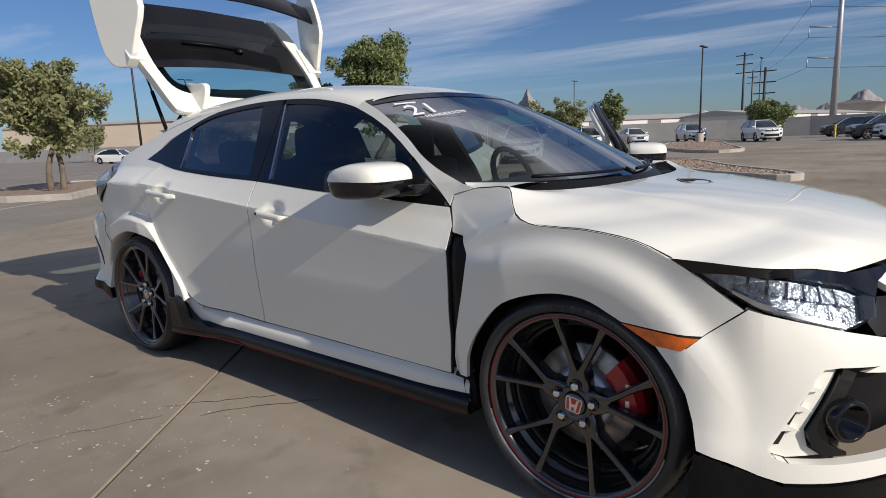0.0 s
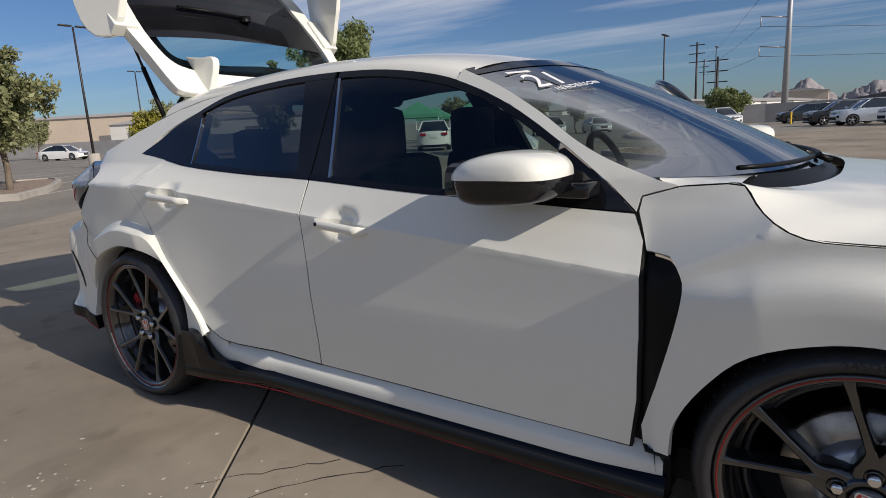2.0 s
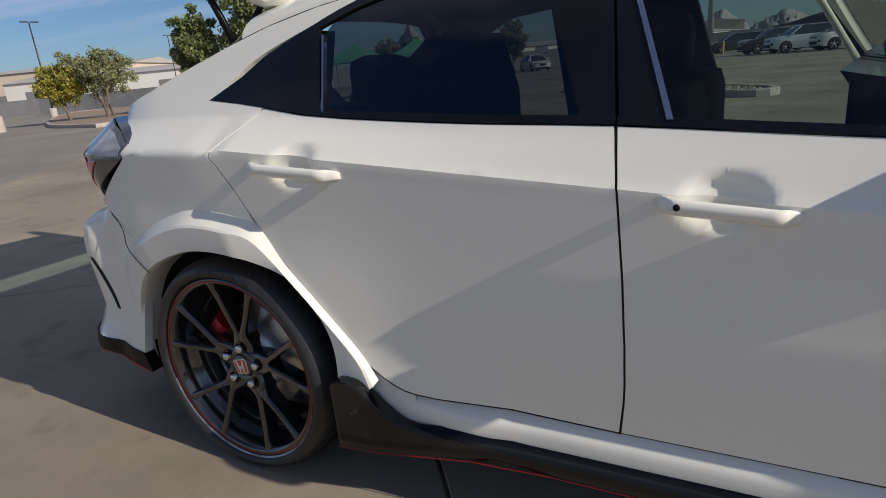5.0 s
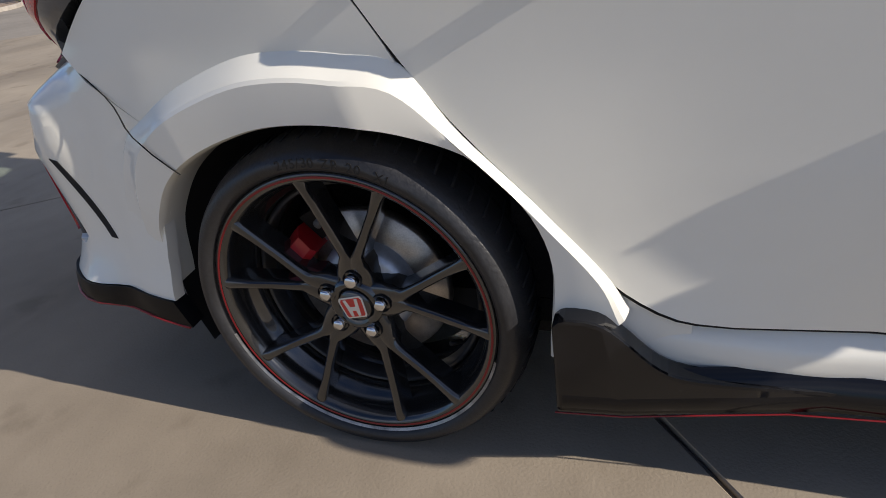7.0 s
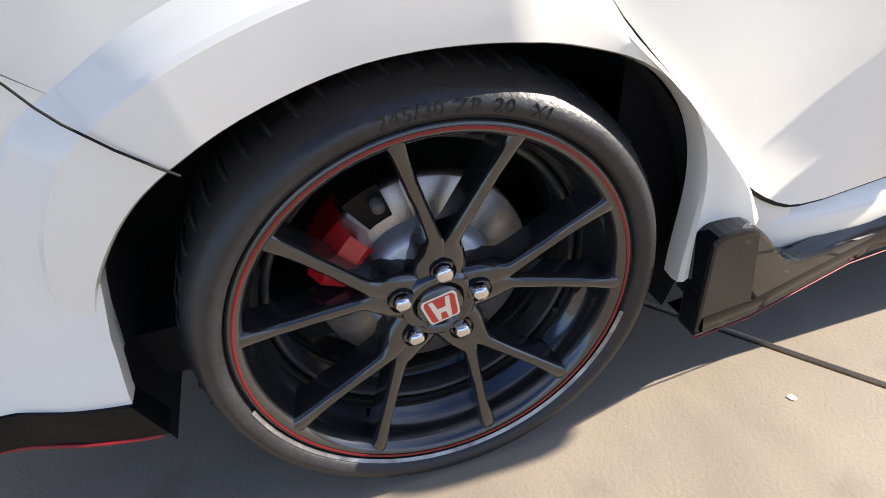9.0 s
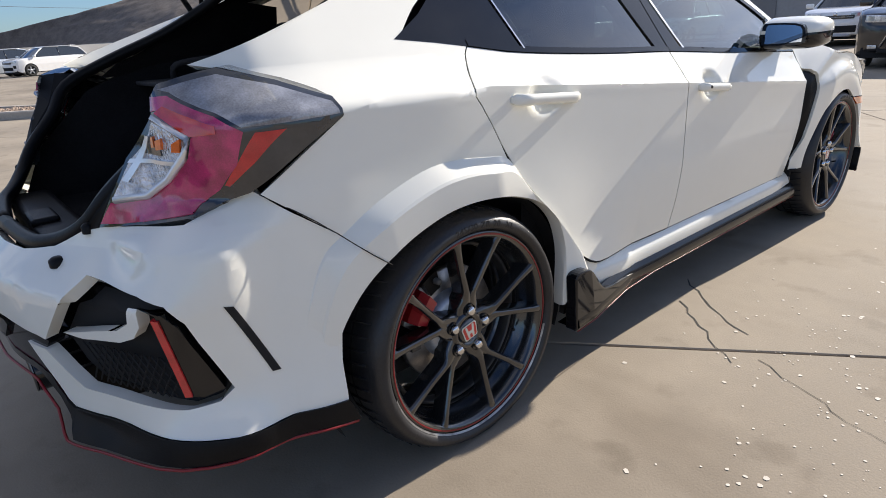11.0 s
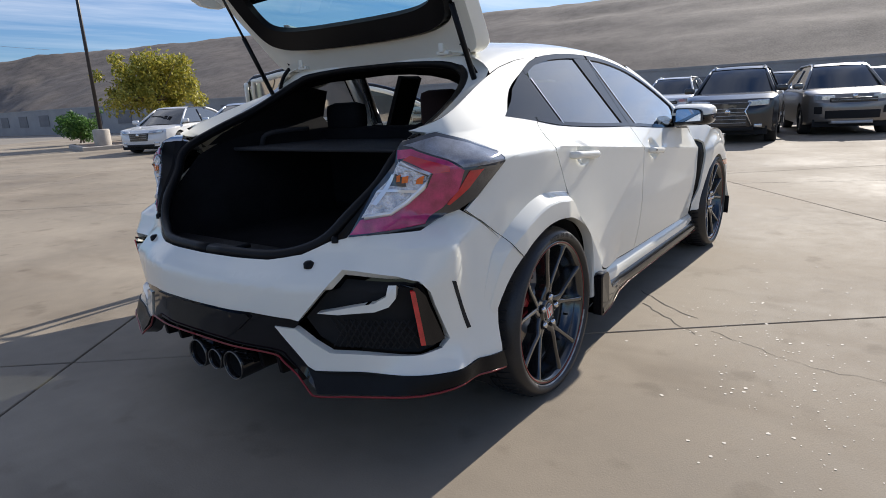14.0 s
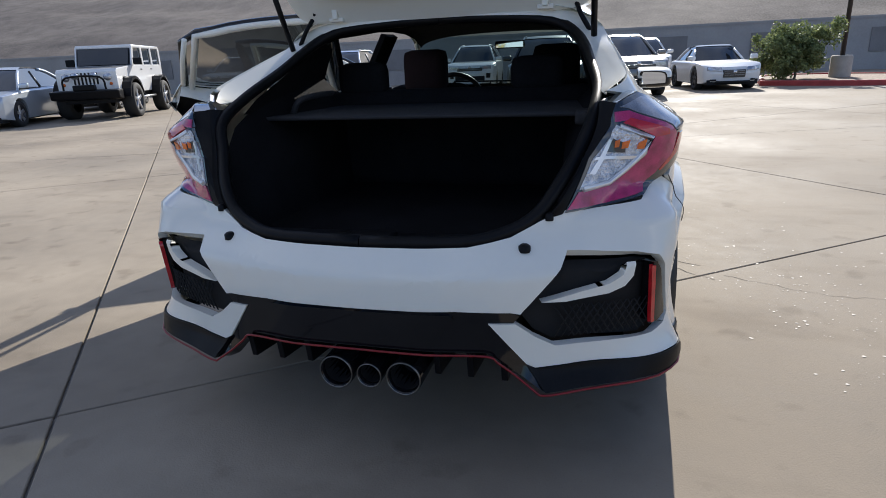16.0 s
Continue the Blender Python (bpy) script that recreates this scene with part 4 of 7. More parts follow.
def hood_row(k):
    n = len(HOOD_RIM) - 1
    x, w, z = HOOD_RIM[k]
    t = k / n
    xm = 2.60 + (3.50 - 2.60) * t
    zm = at(HOOD_MID, xm)
    row = []
    for s in np.linspace(-1, 1, 67):
        a = abs(s)
        fall = a ** (3.0 + 7 * max(0, 1 - t / .45) - 1.0 * t * t)
        dome = zm + (z - zm) * fall + .008 / (1 + math.exp((a - .60 - .06 * t) / .014)) * min(1, t * 4) * min(1, (1 - t) * 4)
        row.append((xm + (x - xm) * a ** (3.2 - 1.2 * t * t), s * w, dome))
    return row


part("bonnet", loft([hood_row(k) for k in range(len(HOOD_RIM))]), WHITE, car, "white bonnet with air scoop")
scoop = [(2.70, .0), (2.745, -.075), (2.80, -.10), (2.835, -.075), (2.85, .0), (2.835, .075), (2.80, .10), (2.745, .075)]
part("bonnet_scoop", loft([[(x + .02, y, .945 - (x - 2.7) * .06) for x, y in scoop], [(2.775 + (x - 2.775) * .82, y * .84, .9605 - (x - 2.7) * .085) for x, y in scoop], [(2.775 + (x - 2.775) * .7, y * .7, .925) for x, y in scoop]], True), WHITE, car)
# near-flush dark disc; the shade inside the scoop opening is put into its colour
part("scoop_mouth", loft([[(2.775 + (x - 2.775) * k, y * k, .9600 - (x - 2.7) * .085 - d) for x, y in scoop] for k, d in ((.90, .004), (.80, .0), (.5, .004), (.02, .004))], True), INNER, car)
# the far front fender
part("front_fender", skin(fender_line, L, .06), WHITE, car)
part("quarter_panel", skin(quarter_line, L, .06), WHITE, car)

# front bumper, lamps, side markers
for sd in (-1, 1):
    N = nose(sd)
    opening = [(0, .56), (.35, .558), (.70, .555), (.83, .563), (.87, .560), (.90, .53), (.95, .447), (1.0, .365), (.988, .342), (.95, .328), (.85, .322), (.69, .318), (.35, .318), (0, .318)]
    bumper = [(0, .60), (.40, .605), (.68, .622), (.80, .647), (.95, .682), (1.02, .700), (1.058, .710), (1.16, .632), (1.195, .600), (1.285, .605), (1.235, .545), (1.193, .48), (1.172, .41), (1.16, .34), (1.09, .32), (1.02, .29), (.96, .272), (.80, .268), (.4, .268), (0, .268)] + opening[::-1]
    fb = part("front_bumper", skin(bumper, N, .02, .03, .001), WHITE, car, "white front bumper with black intakes")
    part("nose_panel", skin([(0, .70), (.35, .70), (.58, .72), (.62, .745), (.50, .775), (.3, .79), (0, .795)], N, .04, .02, .002), WHITE, car)
    part("upper_grille", skin([(0, .605), (.40, .61), (.68, .625), (.70, .66), (.62, .715), (.35, .695), (0, .695)], N, .05, .03, 0, -.02), BLACKM, fb)
    part("bumper_opening", skin(opening, N, .05, .03, 0, -.10), BLACKM, fb)
    part("pocket_wall", skin([(1.0, .365), (.95, .447), (.90, .53), (.87, .560), (.815, .56), (.905, .405), (.895, .36), (.86, .335), (.95, .33), (.988, .342)], N, .03, .03, .001, -.028), WHITE, fb)
    part("pocket_side", skin([(1.002, .362), (.898, .534), (.893, .530), (.996, .362)], N, .03, .03, 0, -.002), WHITE, fb)
    part("air_slot", skin([(.988, .368), (.968, .368), (.888, .52), (.910, .525)], N, .03, .01, 0, -.024), INNER, fb)
    for a in ((.912, .512), (.941, .462), (.970, .412)):
        part("bumper_blade", skin([(a[0] + .006, a[1] - .008), (a[0] - .008, a[1] + .012), (a[0] - .048, a[1] - .006)], N, .02, .02, 0, -.010), WHITE, fb)
    part("intake_surround", skin([(.81, .56), (.775, .545), (.862, .41), (.85, .37), (.80, .345), (.80, .335), (.862, .338), (.893, .365), (.905, .40)], N, .03, .05, 0, -.012), BLACKG, fb)
    p = Vector(N(.795, .428))
    fog = lathe([(.0, -.04), (.040, -.04), (.043, .012), (.050, .016), (.056, .006), (.056, -.05)], 28, 'x')
    fog.transform(Matrix.Translation(p + Vector((-.012, 0, 0))) @ Matrix.Rotation(sd * radians(38), 4, 'Z'))
    part("fog_lamp", fog, BLACKG, fb, "round black fog lamp")
    part("intake_bar", skin([(.70, .53), (.62, .545), (.4, .54), (.4, .515), (.60, .515)], N, .05, .02, 0, -.05), WHITE, fb)
    splitter = [(0, .262), (.4, .262), (.80, .262), (.96, .266), (1.02, .285), (1.09, .315), (1.165, .335), (1.175, .20), (1.0, .175), (.6, .165), (0, .165)]
    sp = part("splitter", skin(splitter, N, .05, .06, 0, .006), BLACKM, car, "black front splitter with red line")
    part("red_line", tube([N(u, .170 + .03 * (u / 1.175) ** 3) for u in np.linspace(0, 1.175, 16)], .004, 6), RED, sp)
    lamp = [(1.205, .798), (1.10, .793), (.95, .780), (.74, .743), (.655, .712), (.685, .668), (.79, .645), (.89, .669), (.98, .691), (1.04, .711), (1.10, .740)]
    hl = part("headlamp", skin(lamp, N, .03, .03, .003, -.022), HEADREF, car, "clear multi-element headlamp")
    for k in range(7):
        u = .74 + .055 * k
        part("lamp_cell", skin([(u, .70 + .010 * k), (u + .045, .705 + .010 * k), (u + .04, .742 + .010 * k), (u - .005, .730 + .010 * k)], N, .02, .012, 0, -.010), HEADREF, hl)
    part("lamp_end", skin([(.66, .712), (.70, .722), (.725, .665), (.685, .67)], N, .02, .02, 0, -.004), LAMPDARK, hl)
    part("running_light", skin([(.79, .652), (.89, .675), (.98, .698), (1.04, .718), (1.10, .747), (1.10, .755), (1.03, .728), (.97, .708), (.88, .686), (.79, .664)], N, .03, .012, 0, -.006), SILVER, hl)
    part("lamp_cover", skin(lamp, N, .04, 0, .001, .001), glass("clear lamp cover", (.92, .94, .95)), hl)
    part("lamp_bezel", skin([(1.25, .821), (1.13, .820), (.94, .801), (.72, .770), (.50, .775), (.62, .742), (.66, .712), (.74, .745), (.95, .782), (1.10, .795), (1.19, .793)], N, .03, .02, .0, .0), BLACKG, car, "gloss black headlamp surround")
    part("side_marker", skin([(2.852, .642), (3.058, .627), (3.016, .590), (2.945, .592), (2.90, .615)], R if sd < 0 else L, .03, .02, .002, .001), AMBER, car, "amber side marker lamp")

# door mirrors
def mirror(owner, m, sign):
    """A wing mirror: white cap over a black lower shell on a black foot."""
    cap = spline([(-.140, -.004), (-.137, .012), (-.105, .040), (-.03, .058), (.05, .058), (.105, .046), (.132, .022), (.136, -.004)], 3)
    low = spline([(-.138, -.002), (-.139, -.022), (-.118, -.056), (-.06, -.070), (.06, -.066), (.115, -.054), (.133, -.030), (.134, -.002)], 3)

    def shell(line, grow):
        rows = []
        for t, k in ((0, .93), (.05, .98), (.3, 1.0), (.55, .99), (.74, .95), (.87, .86), (.95, .70), (.99, .45), (1.0, .12)):
            rows.append([(x * k * grow + .012 * t, sign * (-.02 - .215 * t * grow), z * (k if z > 0 else .45 + .55 * k) * grow) for x, z in line])
        bm = loft(rows)
        n = len(line)
        bm.faces.new(bm.verts[:n])
        bm.faces.new(bm.verts[-n:])
        bm.transform(m)
        bmesh.ops.recalc_face_normals(bm, faces=bm.faces[:])
        return bm
    part("mirror_shell", shell(low, 1.0), BLACKG, owner, "gloss black lower mirror shell")
    part("mirror_cap", shell(cap, 1.01), WHITE, owner, "white mirror cap")
    part("mirror_rib", tube([m @ Vector((x, sign * (-.19 - .02 * math.cos(x * 6)), z)) for x, z in ((-.125, -.026), (-.02, -.030), (.06, -.030), (.125, -.026))], .003, 6), BLACKM, owner)
    part("mirror_foot", block((.06, -.08, -.060), (.19, .08, -.022), .010, m), BLACKG, owner)
    part("mirror_rib", tube([m @ Vector((x, sign * (-.2), z)) for x, z in ((-.10, -.012), (.0, -.014), (.13, -.010))], .003, 6), BLACKM, owner)
    g = prism(spline([(-.190, -.046), (-.06, -.054), (-.048, -.04), (-.048, .028), (-.07, .040), (-.16, .034), (-.188, .012), (-.190, -.046)], 2)[:-1], -.1385, -.1355, 'x')
    for v in g.verts:
        v.co.y *= sign
        v.co.z *= .80
    g.transform(m)
    rim = prism(spline([(-.204, -.045), (-.18, -.060), (-.05, -.064), (-.032, -.045), (-.032, .034), (-.06, .050), (-.165, .044), (-.197, .018), (-.204, -.045)], 2)[:-1], -.1360, -.09, 'x')
    for v in rim.verts:
        v.co.y *= sign
        v.co.z *= .78
    rim.transform(m)
    part("mirror_bezel", rim, BLACKG, owner)
    part("mirror_glass", g, MIRROR, owner)


mirror(fd, pose(1.922, -.800, 1.020), 1)


# left doors, swung open about their front edges
def open_door(name, line, hinge_x, angle, front):
    hold = Matrix.Translation((hinge_x, half_width(hinge_x, .7) + (.06 if front else .012), 0)) @ Matrix.Rotation(radians(angle), 4, 'Z') @ Matrix.Translation((-hinge_x, -half_width(hinge_x, .7), 0 if front else .05))
    d = part(name, skin(line, L, .06), WHITE, car, "white door standing open")
    hi, lo = hi_at, lambda x: float(np.interp(x, [p[0] for p in DLO_LOW], [p[1] for p in DLO_LOW]))
    xs = np.linspace(1.06, 2.0, 10) if front else np.linspace(.22, 1.03, 10)
    frame_top = [(x, hi(x) if front else max(hi(x) + .012, 1.335 - .5 * max(0, .33 - x))) for x in xs]
    pane = [(x, z - .03) for x, z in frame_top] + [(xs[-1], lo(xs[-1])), (xs[0] + (.12 if front else -.04), lo(xs[0]))]
    kids = [part("side_window", skin(pane, L, .1, 0, 0, -.004), FRONTGLASS if front else SIDEGLASS, d),
            part("belt_trim", skin([(x, lo(x) - .012) for x in xs] + [(x, lo(x) + .016) for x in xs[::-1]], L, .08, .012, 0, .003), BLACKG, d),
            part("pillar_trim", skin([(1.08, lo(1.08)), (1.178, lo(1.178) + .016), (1.075, hi(1.06) - .022), (1.040, hi(1.04) - .022)] if front else [(.96, lo(.96) - .01), (1.09, lo(1.09) - .01), (1.05, hi(1.05) - .01), (.90, hi(.9) - .01)], L, .06, .014, 0, .001), BLACKG, d),
            part("window_frame", tube([L(*p) for p in [(xs[0] + (.10 if front else -.05), lo(xs[0]))] + frame_top + [(xs[-1] + .01, lo(xs[-1]))]], .020, 8), BLACKG, d),
            part("frame_inner", tube([Vector(L(*p)) + Vector((0, -.035, -.02)) for p in [(xs[0] + (.12 if front else -.01), lo(xs[0]))] + frame_top[1:-1] + [(xs[-1] - .02, lo(xs[-1]))]], .018, 8), WHITE, d),
            part("inner_panel", skin(shrink(line, .013), L, .15, .02, 0, -.085), CLOTH, d),
            part("door_edge", skin(shrink(line, .012), L, .15, .10, 0, -.006), WHITE, d)]
    if not front:
        kids.append(part("door_shut_face", tube([Vector(L(.17, 1.06)) + Vector((0, -.05, 0)), Vector(L(.205, 1.18)) + Vector((0, -.05, 0)), Vector(L(.25, 1.29)) + Vector((0, -.05, 0))], .014, 8), WHITE, d))
    kids[0].visible_shadow = not front
    for o in [d] + kids:
        o.data.transform(hold)
    return d, hold


ld, hold_front = open_door("front_door", front_door_line, 2.21, -69, True)
open_door("rear_door", rear_door_line, 1.10, -65, False)
mirror(ld, hold_front @ pose(1.938, .800, 1.022), -1)

# rear bumper and lamps
CUT = [(.471, .509), (.617, .671), (.80, .661), (.855, .646), (.882, .608), (.898, .561), (.942, .446), (.913, .4245), (.852, .4145), (.568, .4145), (.513, .446)]
for sd in (-1, 1):
    B = rear(sd)
    outline = [(0, .690), (.33, .692), (.46, .71), (.55, .748), (.62, .772), (.70, .767), (.90, .782), (1.045, .832), (1.14, .767), (1.238, .695), (1.26, .616), (1.225, .56), (1.195, .50), (1.180, .42), (1.175, .322), (1.05, .344), (.96, .350), (.85, .356), (.70, .357), (.51, .350), (.485, .363), (.38, .492), (.455, .487), (.51, .444), (.567, .412), (.853, .412), (.915, .422), (.945, .445), (.90, .562), (.885, .61), (.857, .648), (.80, .663), (.615, .673), (.468, .515), (.44, .522), (.29, .532), (.13, .532), (0, .532)]
    rb = part("rear_bumper", skin(outline, B, .02, .03, 0), WHITE, car, "white rear bumper with black corner pockets")
    rim = skin(CUT, B, .03, .055, 0, .001)
    bmesh.ops.delete(rim, geom=[f for f in rim.faces if f.smooth], context='FACES')
    part("pocket_rim", rim, BLACKG, rb)
    part("pocket_back", skin(CUT, B, .05, 0, 0, -.05), INNER, rb)
    part("pocket_frame", skin([(.80, .645), (.85, .630), (.872, .60), (.885, .56), (.928, .447), (.885, .435), (.862, .44), (.838, .63)], B, .03, .04, 0, -.002), BLACKG, rb)
    mesh_rows = []
    for k in range(12):
        a, b = (.56 + .021 * k, .425), (.62 + .021 * k, .520)
        mesh_rows += [tube([Vector(B(*a)) + Vector((.028, 0, 0)), Vector(B(*b)) + Vector((.028, 0, 0))], .0025, 4), tube([Vector(B(a[0] + .06, a[1])) + Vector((.028, 0, 0)), Vector(B(b[0] - .06, b[1])) + Vector((.028, 0, 0))], .0025, 4)]
    part("pocket_grille", joined(*mesh_rows), INNER, rb)
    part("pocket_blade", skin([(.53, .540), (.72, .578), (.758, .600), (.768, .643), (.792, .643), (.788, .595), (.765, .567), (.72, .550), (.60, .537)], B, .03, .03, 0, -.012), WHITE, rb, "white blade across the pocket")
    part("reflector", skin([(.830, .622), (.843, .620), (.867, .440), (.853, .440)], B, .03, .012, 0, .002), LAMPRED, rb, "red reflector strip")
    part("air_slit", skin([(.955, .632), (.972, .626), (1.040, .450), (1.022, .452)], B, .03, .02, 0, .0015), INNER, rb)
    for u, z, r in ((.493, .684, .017), (.575, .757, .012)):
        p = Vector(B(u, z))
        part("bumper_plug", lathe([(0, .012), (r * .55, .012), (r, .006), (r, -.01)], 16, 'z', p), BLACKM, rb)
    # black lower valance, its lip and red line
    val = part("rear_valance", skin([(0, .528), (.29, .528), (.44, .518), (.468, .508), (.45, .488), (.38, .492), (.485, .366), (.53, .288), (.40, .385), (.37, .402), (.2, .408), (0, .412)], B, .04, .04, 0, -.006), BLACKG, car, "black diffuser valance with red line")
    part("valance_panel", skin([(0, .525), (.27, .522), (.285, .512), (.225, .462), (0, .455)], B, .04, .02, 0, .003), BLACKG, val)
    part("rear_lip", skin([(.485, .363), (.51, .348), (.70, .355), (.85, .354), (.96, .348), (1.06, .342), (1.175, .325), (1.20, .262), (1.08, .288), (.97, .302), (.80, .301), (.63, .292), (.53, .287)], B, .04, .04, 0, .006), BLACKM, val)
    part("red_line", tube([Vector(B(*p)) + (Vector(B(*p)) - HEART).normalized() * .010 for p in spline([(0, .41), (.2, .406), (.37, .40), (.41, .375), (.50, .300), (.53, .285), (.63, .290), (.8, .299), (.97, .300), (1.08, .286), (1.20, .262)], 4)], .0034, 6), RED, val)
    for y in (.20, .30, .40):
        part("diffuser_fin", prism([(-.90, .40), (-.885, .292), (-.60, .26), (-.60, .40)], sd * y, sd * (y + .02), 'y', .004), BLACKM, val)
    # tail lamp: smoked outer corner, red guide, clear reflector
    def lens(u, z, f=B):
        q = Vector(f(u, z))
        k = max(0, 1 - abs(z - .955) / (.15 if z > .955 else .16)) * max(0, min(1, (u - .62) / .2))
        proud = .072 * max(0, min(1, (z - .775) / .25)) * max(0, min(1, (1.25 - u) / .33))
        return q + Vector((-1, .2 * sd, .1)).normalized() * (.018 * k * max(0, min(1, (1.22 - u) / .2))) + Vector((-.63, .77 * sd, 0)) * proud
    tl = part("tail_lamp", skin([(.625, .762), (.665, .826), (.72, .905), (.83, .99), (.91, 1.046), (1.05, 1.070), (1.16, 1.038), (1.254, .996), (1.26, .962), (1.16, .90), (1.05, .832), (.92, .79), (.77, .772)], lens, .025, .05, .001, .004), LAMPDARK, car, "red and clear tail lamp with smoked corner")
    # upper lens in lighter grey; the sky it mirrors is put into its colour
    part("lamp_crown", skin([(.915, 1.034), (1.05, 1.055), (1.155, 1.026), (1.243, .987), (1.25, .967), (1.07, .963), (1.035, .988), (.945, 1.028)], lens, .025, .006, 0, .0055), LAMPGREY, tl, "clear upper lens greyed for sky reflection")
    part("lamp_guide", skin([(.634, .770), (.77, .778), (.925, .797), (1.0, .846), (1.045, .895), (1.072, .955), (1.03, .982), (.94, 1.022), (.885, 1.022), (.875, .995), (.93, .998), (1.02, .965), (.985, .95), (.962, .91), (.91, .868), (.79, .828), (.672, .816)], lens, .025, .008, 0, .007), LAMPPINK, tl, "purple-red light guide")
    part("lamp_top", skin([(.905, .992), (.93, 1.003), (1.03, .968), (1.03, .955), (.985, .952)], lens, .025, .006, 0, .0095), LAMPRED, tl)
    part("lamp_reflector", skin([(.675, .822), (.79, .834), (.89, .866), (.95, .91), (.975, .95), (.882, .988), (.735, .90)], lens, .025, .01, 0, .006), LAMPCLEAR, tl, "clear faceted reflector")
    part("lamp_rim", tube([Vector(lens(*q)) + Vector((-.006, .006 * sd, 0)) for q in ((.685, .824), (.79, .834), (.89, .866), (.95, .91), (.975, .948), (.885, .985))], .0085, 6), SILVER, tl)
    part("lamp_dark", skin([(.775, .915), (.90, .913), (.905, .94), (.86, .952), (.83, .94)], lens, .03, .01, 0, .009), LAMPDARK, tl)
    part("lamp_bar", skin([(.735, .896), (.935, .896), (.94, .904), (.745, .904)], lens, .03, .012, 0, .0115), SILVER, tl)
    for a in ((.868, .945), (.895, .942)):
        part("lamp_amber", skin([(a[0], a[1]), (a[0] + .022, a[1] + .006), (a[0] + .014, a[1] - .016), (a[0] - .006, a[1] - .018)], lens, .03, .006, 0, .011), AMBER, tl)
    part("lamp_amber", skin([(.938, .938), (.962, .948), (.952, .922), (.932, .922)], lens, .03, .006, 0, .011), AMBER, tl)
    part("lamp_tube", skin([(.715, .862), (.815, .95), (.838, .948), (.735, .858)], lens, .03, .008, 0, .011), SILVER, tl)
    part("lamp_side", skin([(1.09, .952), (1.142, .953), (1.08, .90), (1.02, .852), (1.012, .855), (1.052, .905)], lens, .025, .008, 0, .007), LAMPRED, tl)
    inside = [(.55, .748), (.60, .79), (.66, .84), (.74, .905), (.80, .95), (.86, .995), (.93, 1.055)]
    beside = [(.622, .762), (.645, .795), (.68, .845), (.725, .905), (.78, .950), (.835, .990), (.915, 1.044)]
    wall_in, wall_out = [Vector(B(*q)) for q in inside], [Vector(lens(*q)) for q in beside]
    part("hatch_jamb", loft([[a + Vector((.03, 0, -.01)) for a in wall_in], [a * .72 + b * .28 + Vector((-.006, 0, 0)) for a, b in zip(wall_in, wall_out)], [a * .66 + b * .34 for a, b in zip(wall_in, wall_out)], [a * .06 + b * .94 + Vector((-.004, 0, 0)) for a, b in zip(wall_in, wall_out)], wall_out]), BLACKM, car, "black trim wall beside the tail lamp")
    crest = [(.915, 1.046), (1.0, 1.062), (1.05, 1.070), (1.16, 1.038), (1.254, .996)]
    part("lamp_shelf", loft([[Vector(lens(*q)) + Vector((0, 0, .002)) for q in crest], [Vector(lens(*q)) * .5 + Vector(B(q[0] + .01, q[1] + .008)) * .5 + Vector((0, 0, -.001)) for q in crest], [Vector(B(q[0] + .02, q[1] + .008)) + Vector((0, 0, -.004)) for q in crest]]), LAMPDARK, tl)
    # black seal rolled round the opening
    seal = [Vector(B(u, z)) for u, z in ((0, .70), (.30, .702), (.44, .72), (.53, .76), (.61, .83), (.73, .92), (.86, 1.01))] + [Vector((-.42, sd * .63, 1.085)), Vector((-.22, sd * .595, 1.165)), Vector((-.09, sd * .555, 1.235)), Vector((-.02, sd * .50, 1.285)), Vector((.0, sd * .40, 1.318)), Vector((.01, sd * .2, 1.335)), Vector((.012, 0, 1.338))]
    seal = [Vector(p) for p in spline(seal, 4)]
    part("hatch_seal", tube([p + Vector((.02, 0, -.004)) for p in seal], .020, 8), BLACKM, car)
    # white channel between seal and outer skin, above the lamp
    edge = [Vector((-.545, sd * half_width(-.545, 1.078), 1.077)), Vector((-.40, sd * half_width(-.4, 1.126), 1.126)), Vector((-.18, sd * half_width(-.18, 1.203), 1.203)), Vector((-.065, sd * half_width(-.065, 1.241), 1.241)), Vector((.02, sd * .60, 1.300)), Vector((.02, sd * .45, 1.345)), Vector((.02, 0, 1.366))]
    ins = [Vector((-.50, sd * .655, 1.062)), Vector((-.40, sd * .62, 1.09)), Vector((-.20, sd * .585, 1.17)), Vector((-.075, sd * .55, 1.24)), Vector((-.01, sd * .50, 1.29)), Vector((.0, sd * .40, 1.325)), Vector((.012, 0, 1.345))]
    a, b = spline(edge, 4), spline(ins, 4)
    part("hatch_channel", loft([a, [(Vector(p) * .5 + Vector(q) * .5) + Vector((-.006, 0, -.002)) for p, q in zip(a, b)], b]), WHITE, car)
    # gas strut and its hose
    strut = part("gas_strut", tube([(-.068, sd * .60, 1.243), (-.20, sd * .60, 1.50)], .011, 10), BLACKM, car)
    part("strut_rod", tube([(-.20, sd * .60, 1.50), (-.33, sd * .60, 1.745)], .006, 8), BLACKG, strut)
    part("wash_hose", tube(spline([(-.03, sd * .585, 1.262), (-.03, sd * .55, 1.32), (.0, sd * .53, 1.365), (-.02, sd * .51, 1.385)], 4), .009, 8), BLACKM, strut)
    part("hatch_hinge", joined(block((-.02, sd * .42 - .03, 1.345), (.05, sd * .42 + .03, 1.362), .004), block((-.03, sd * .42 - .012, 1.355), (.01, sd * .42 + .012, 1.40), .004)), WHITE, car)

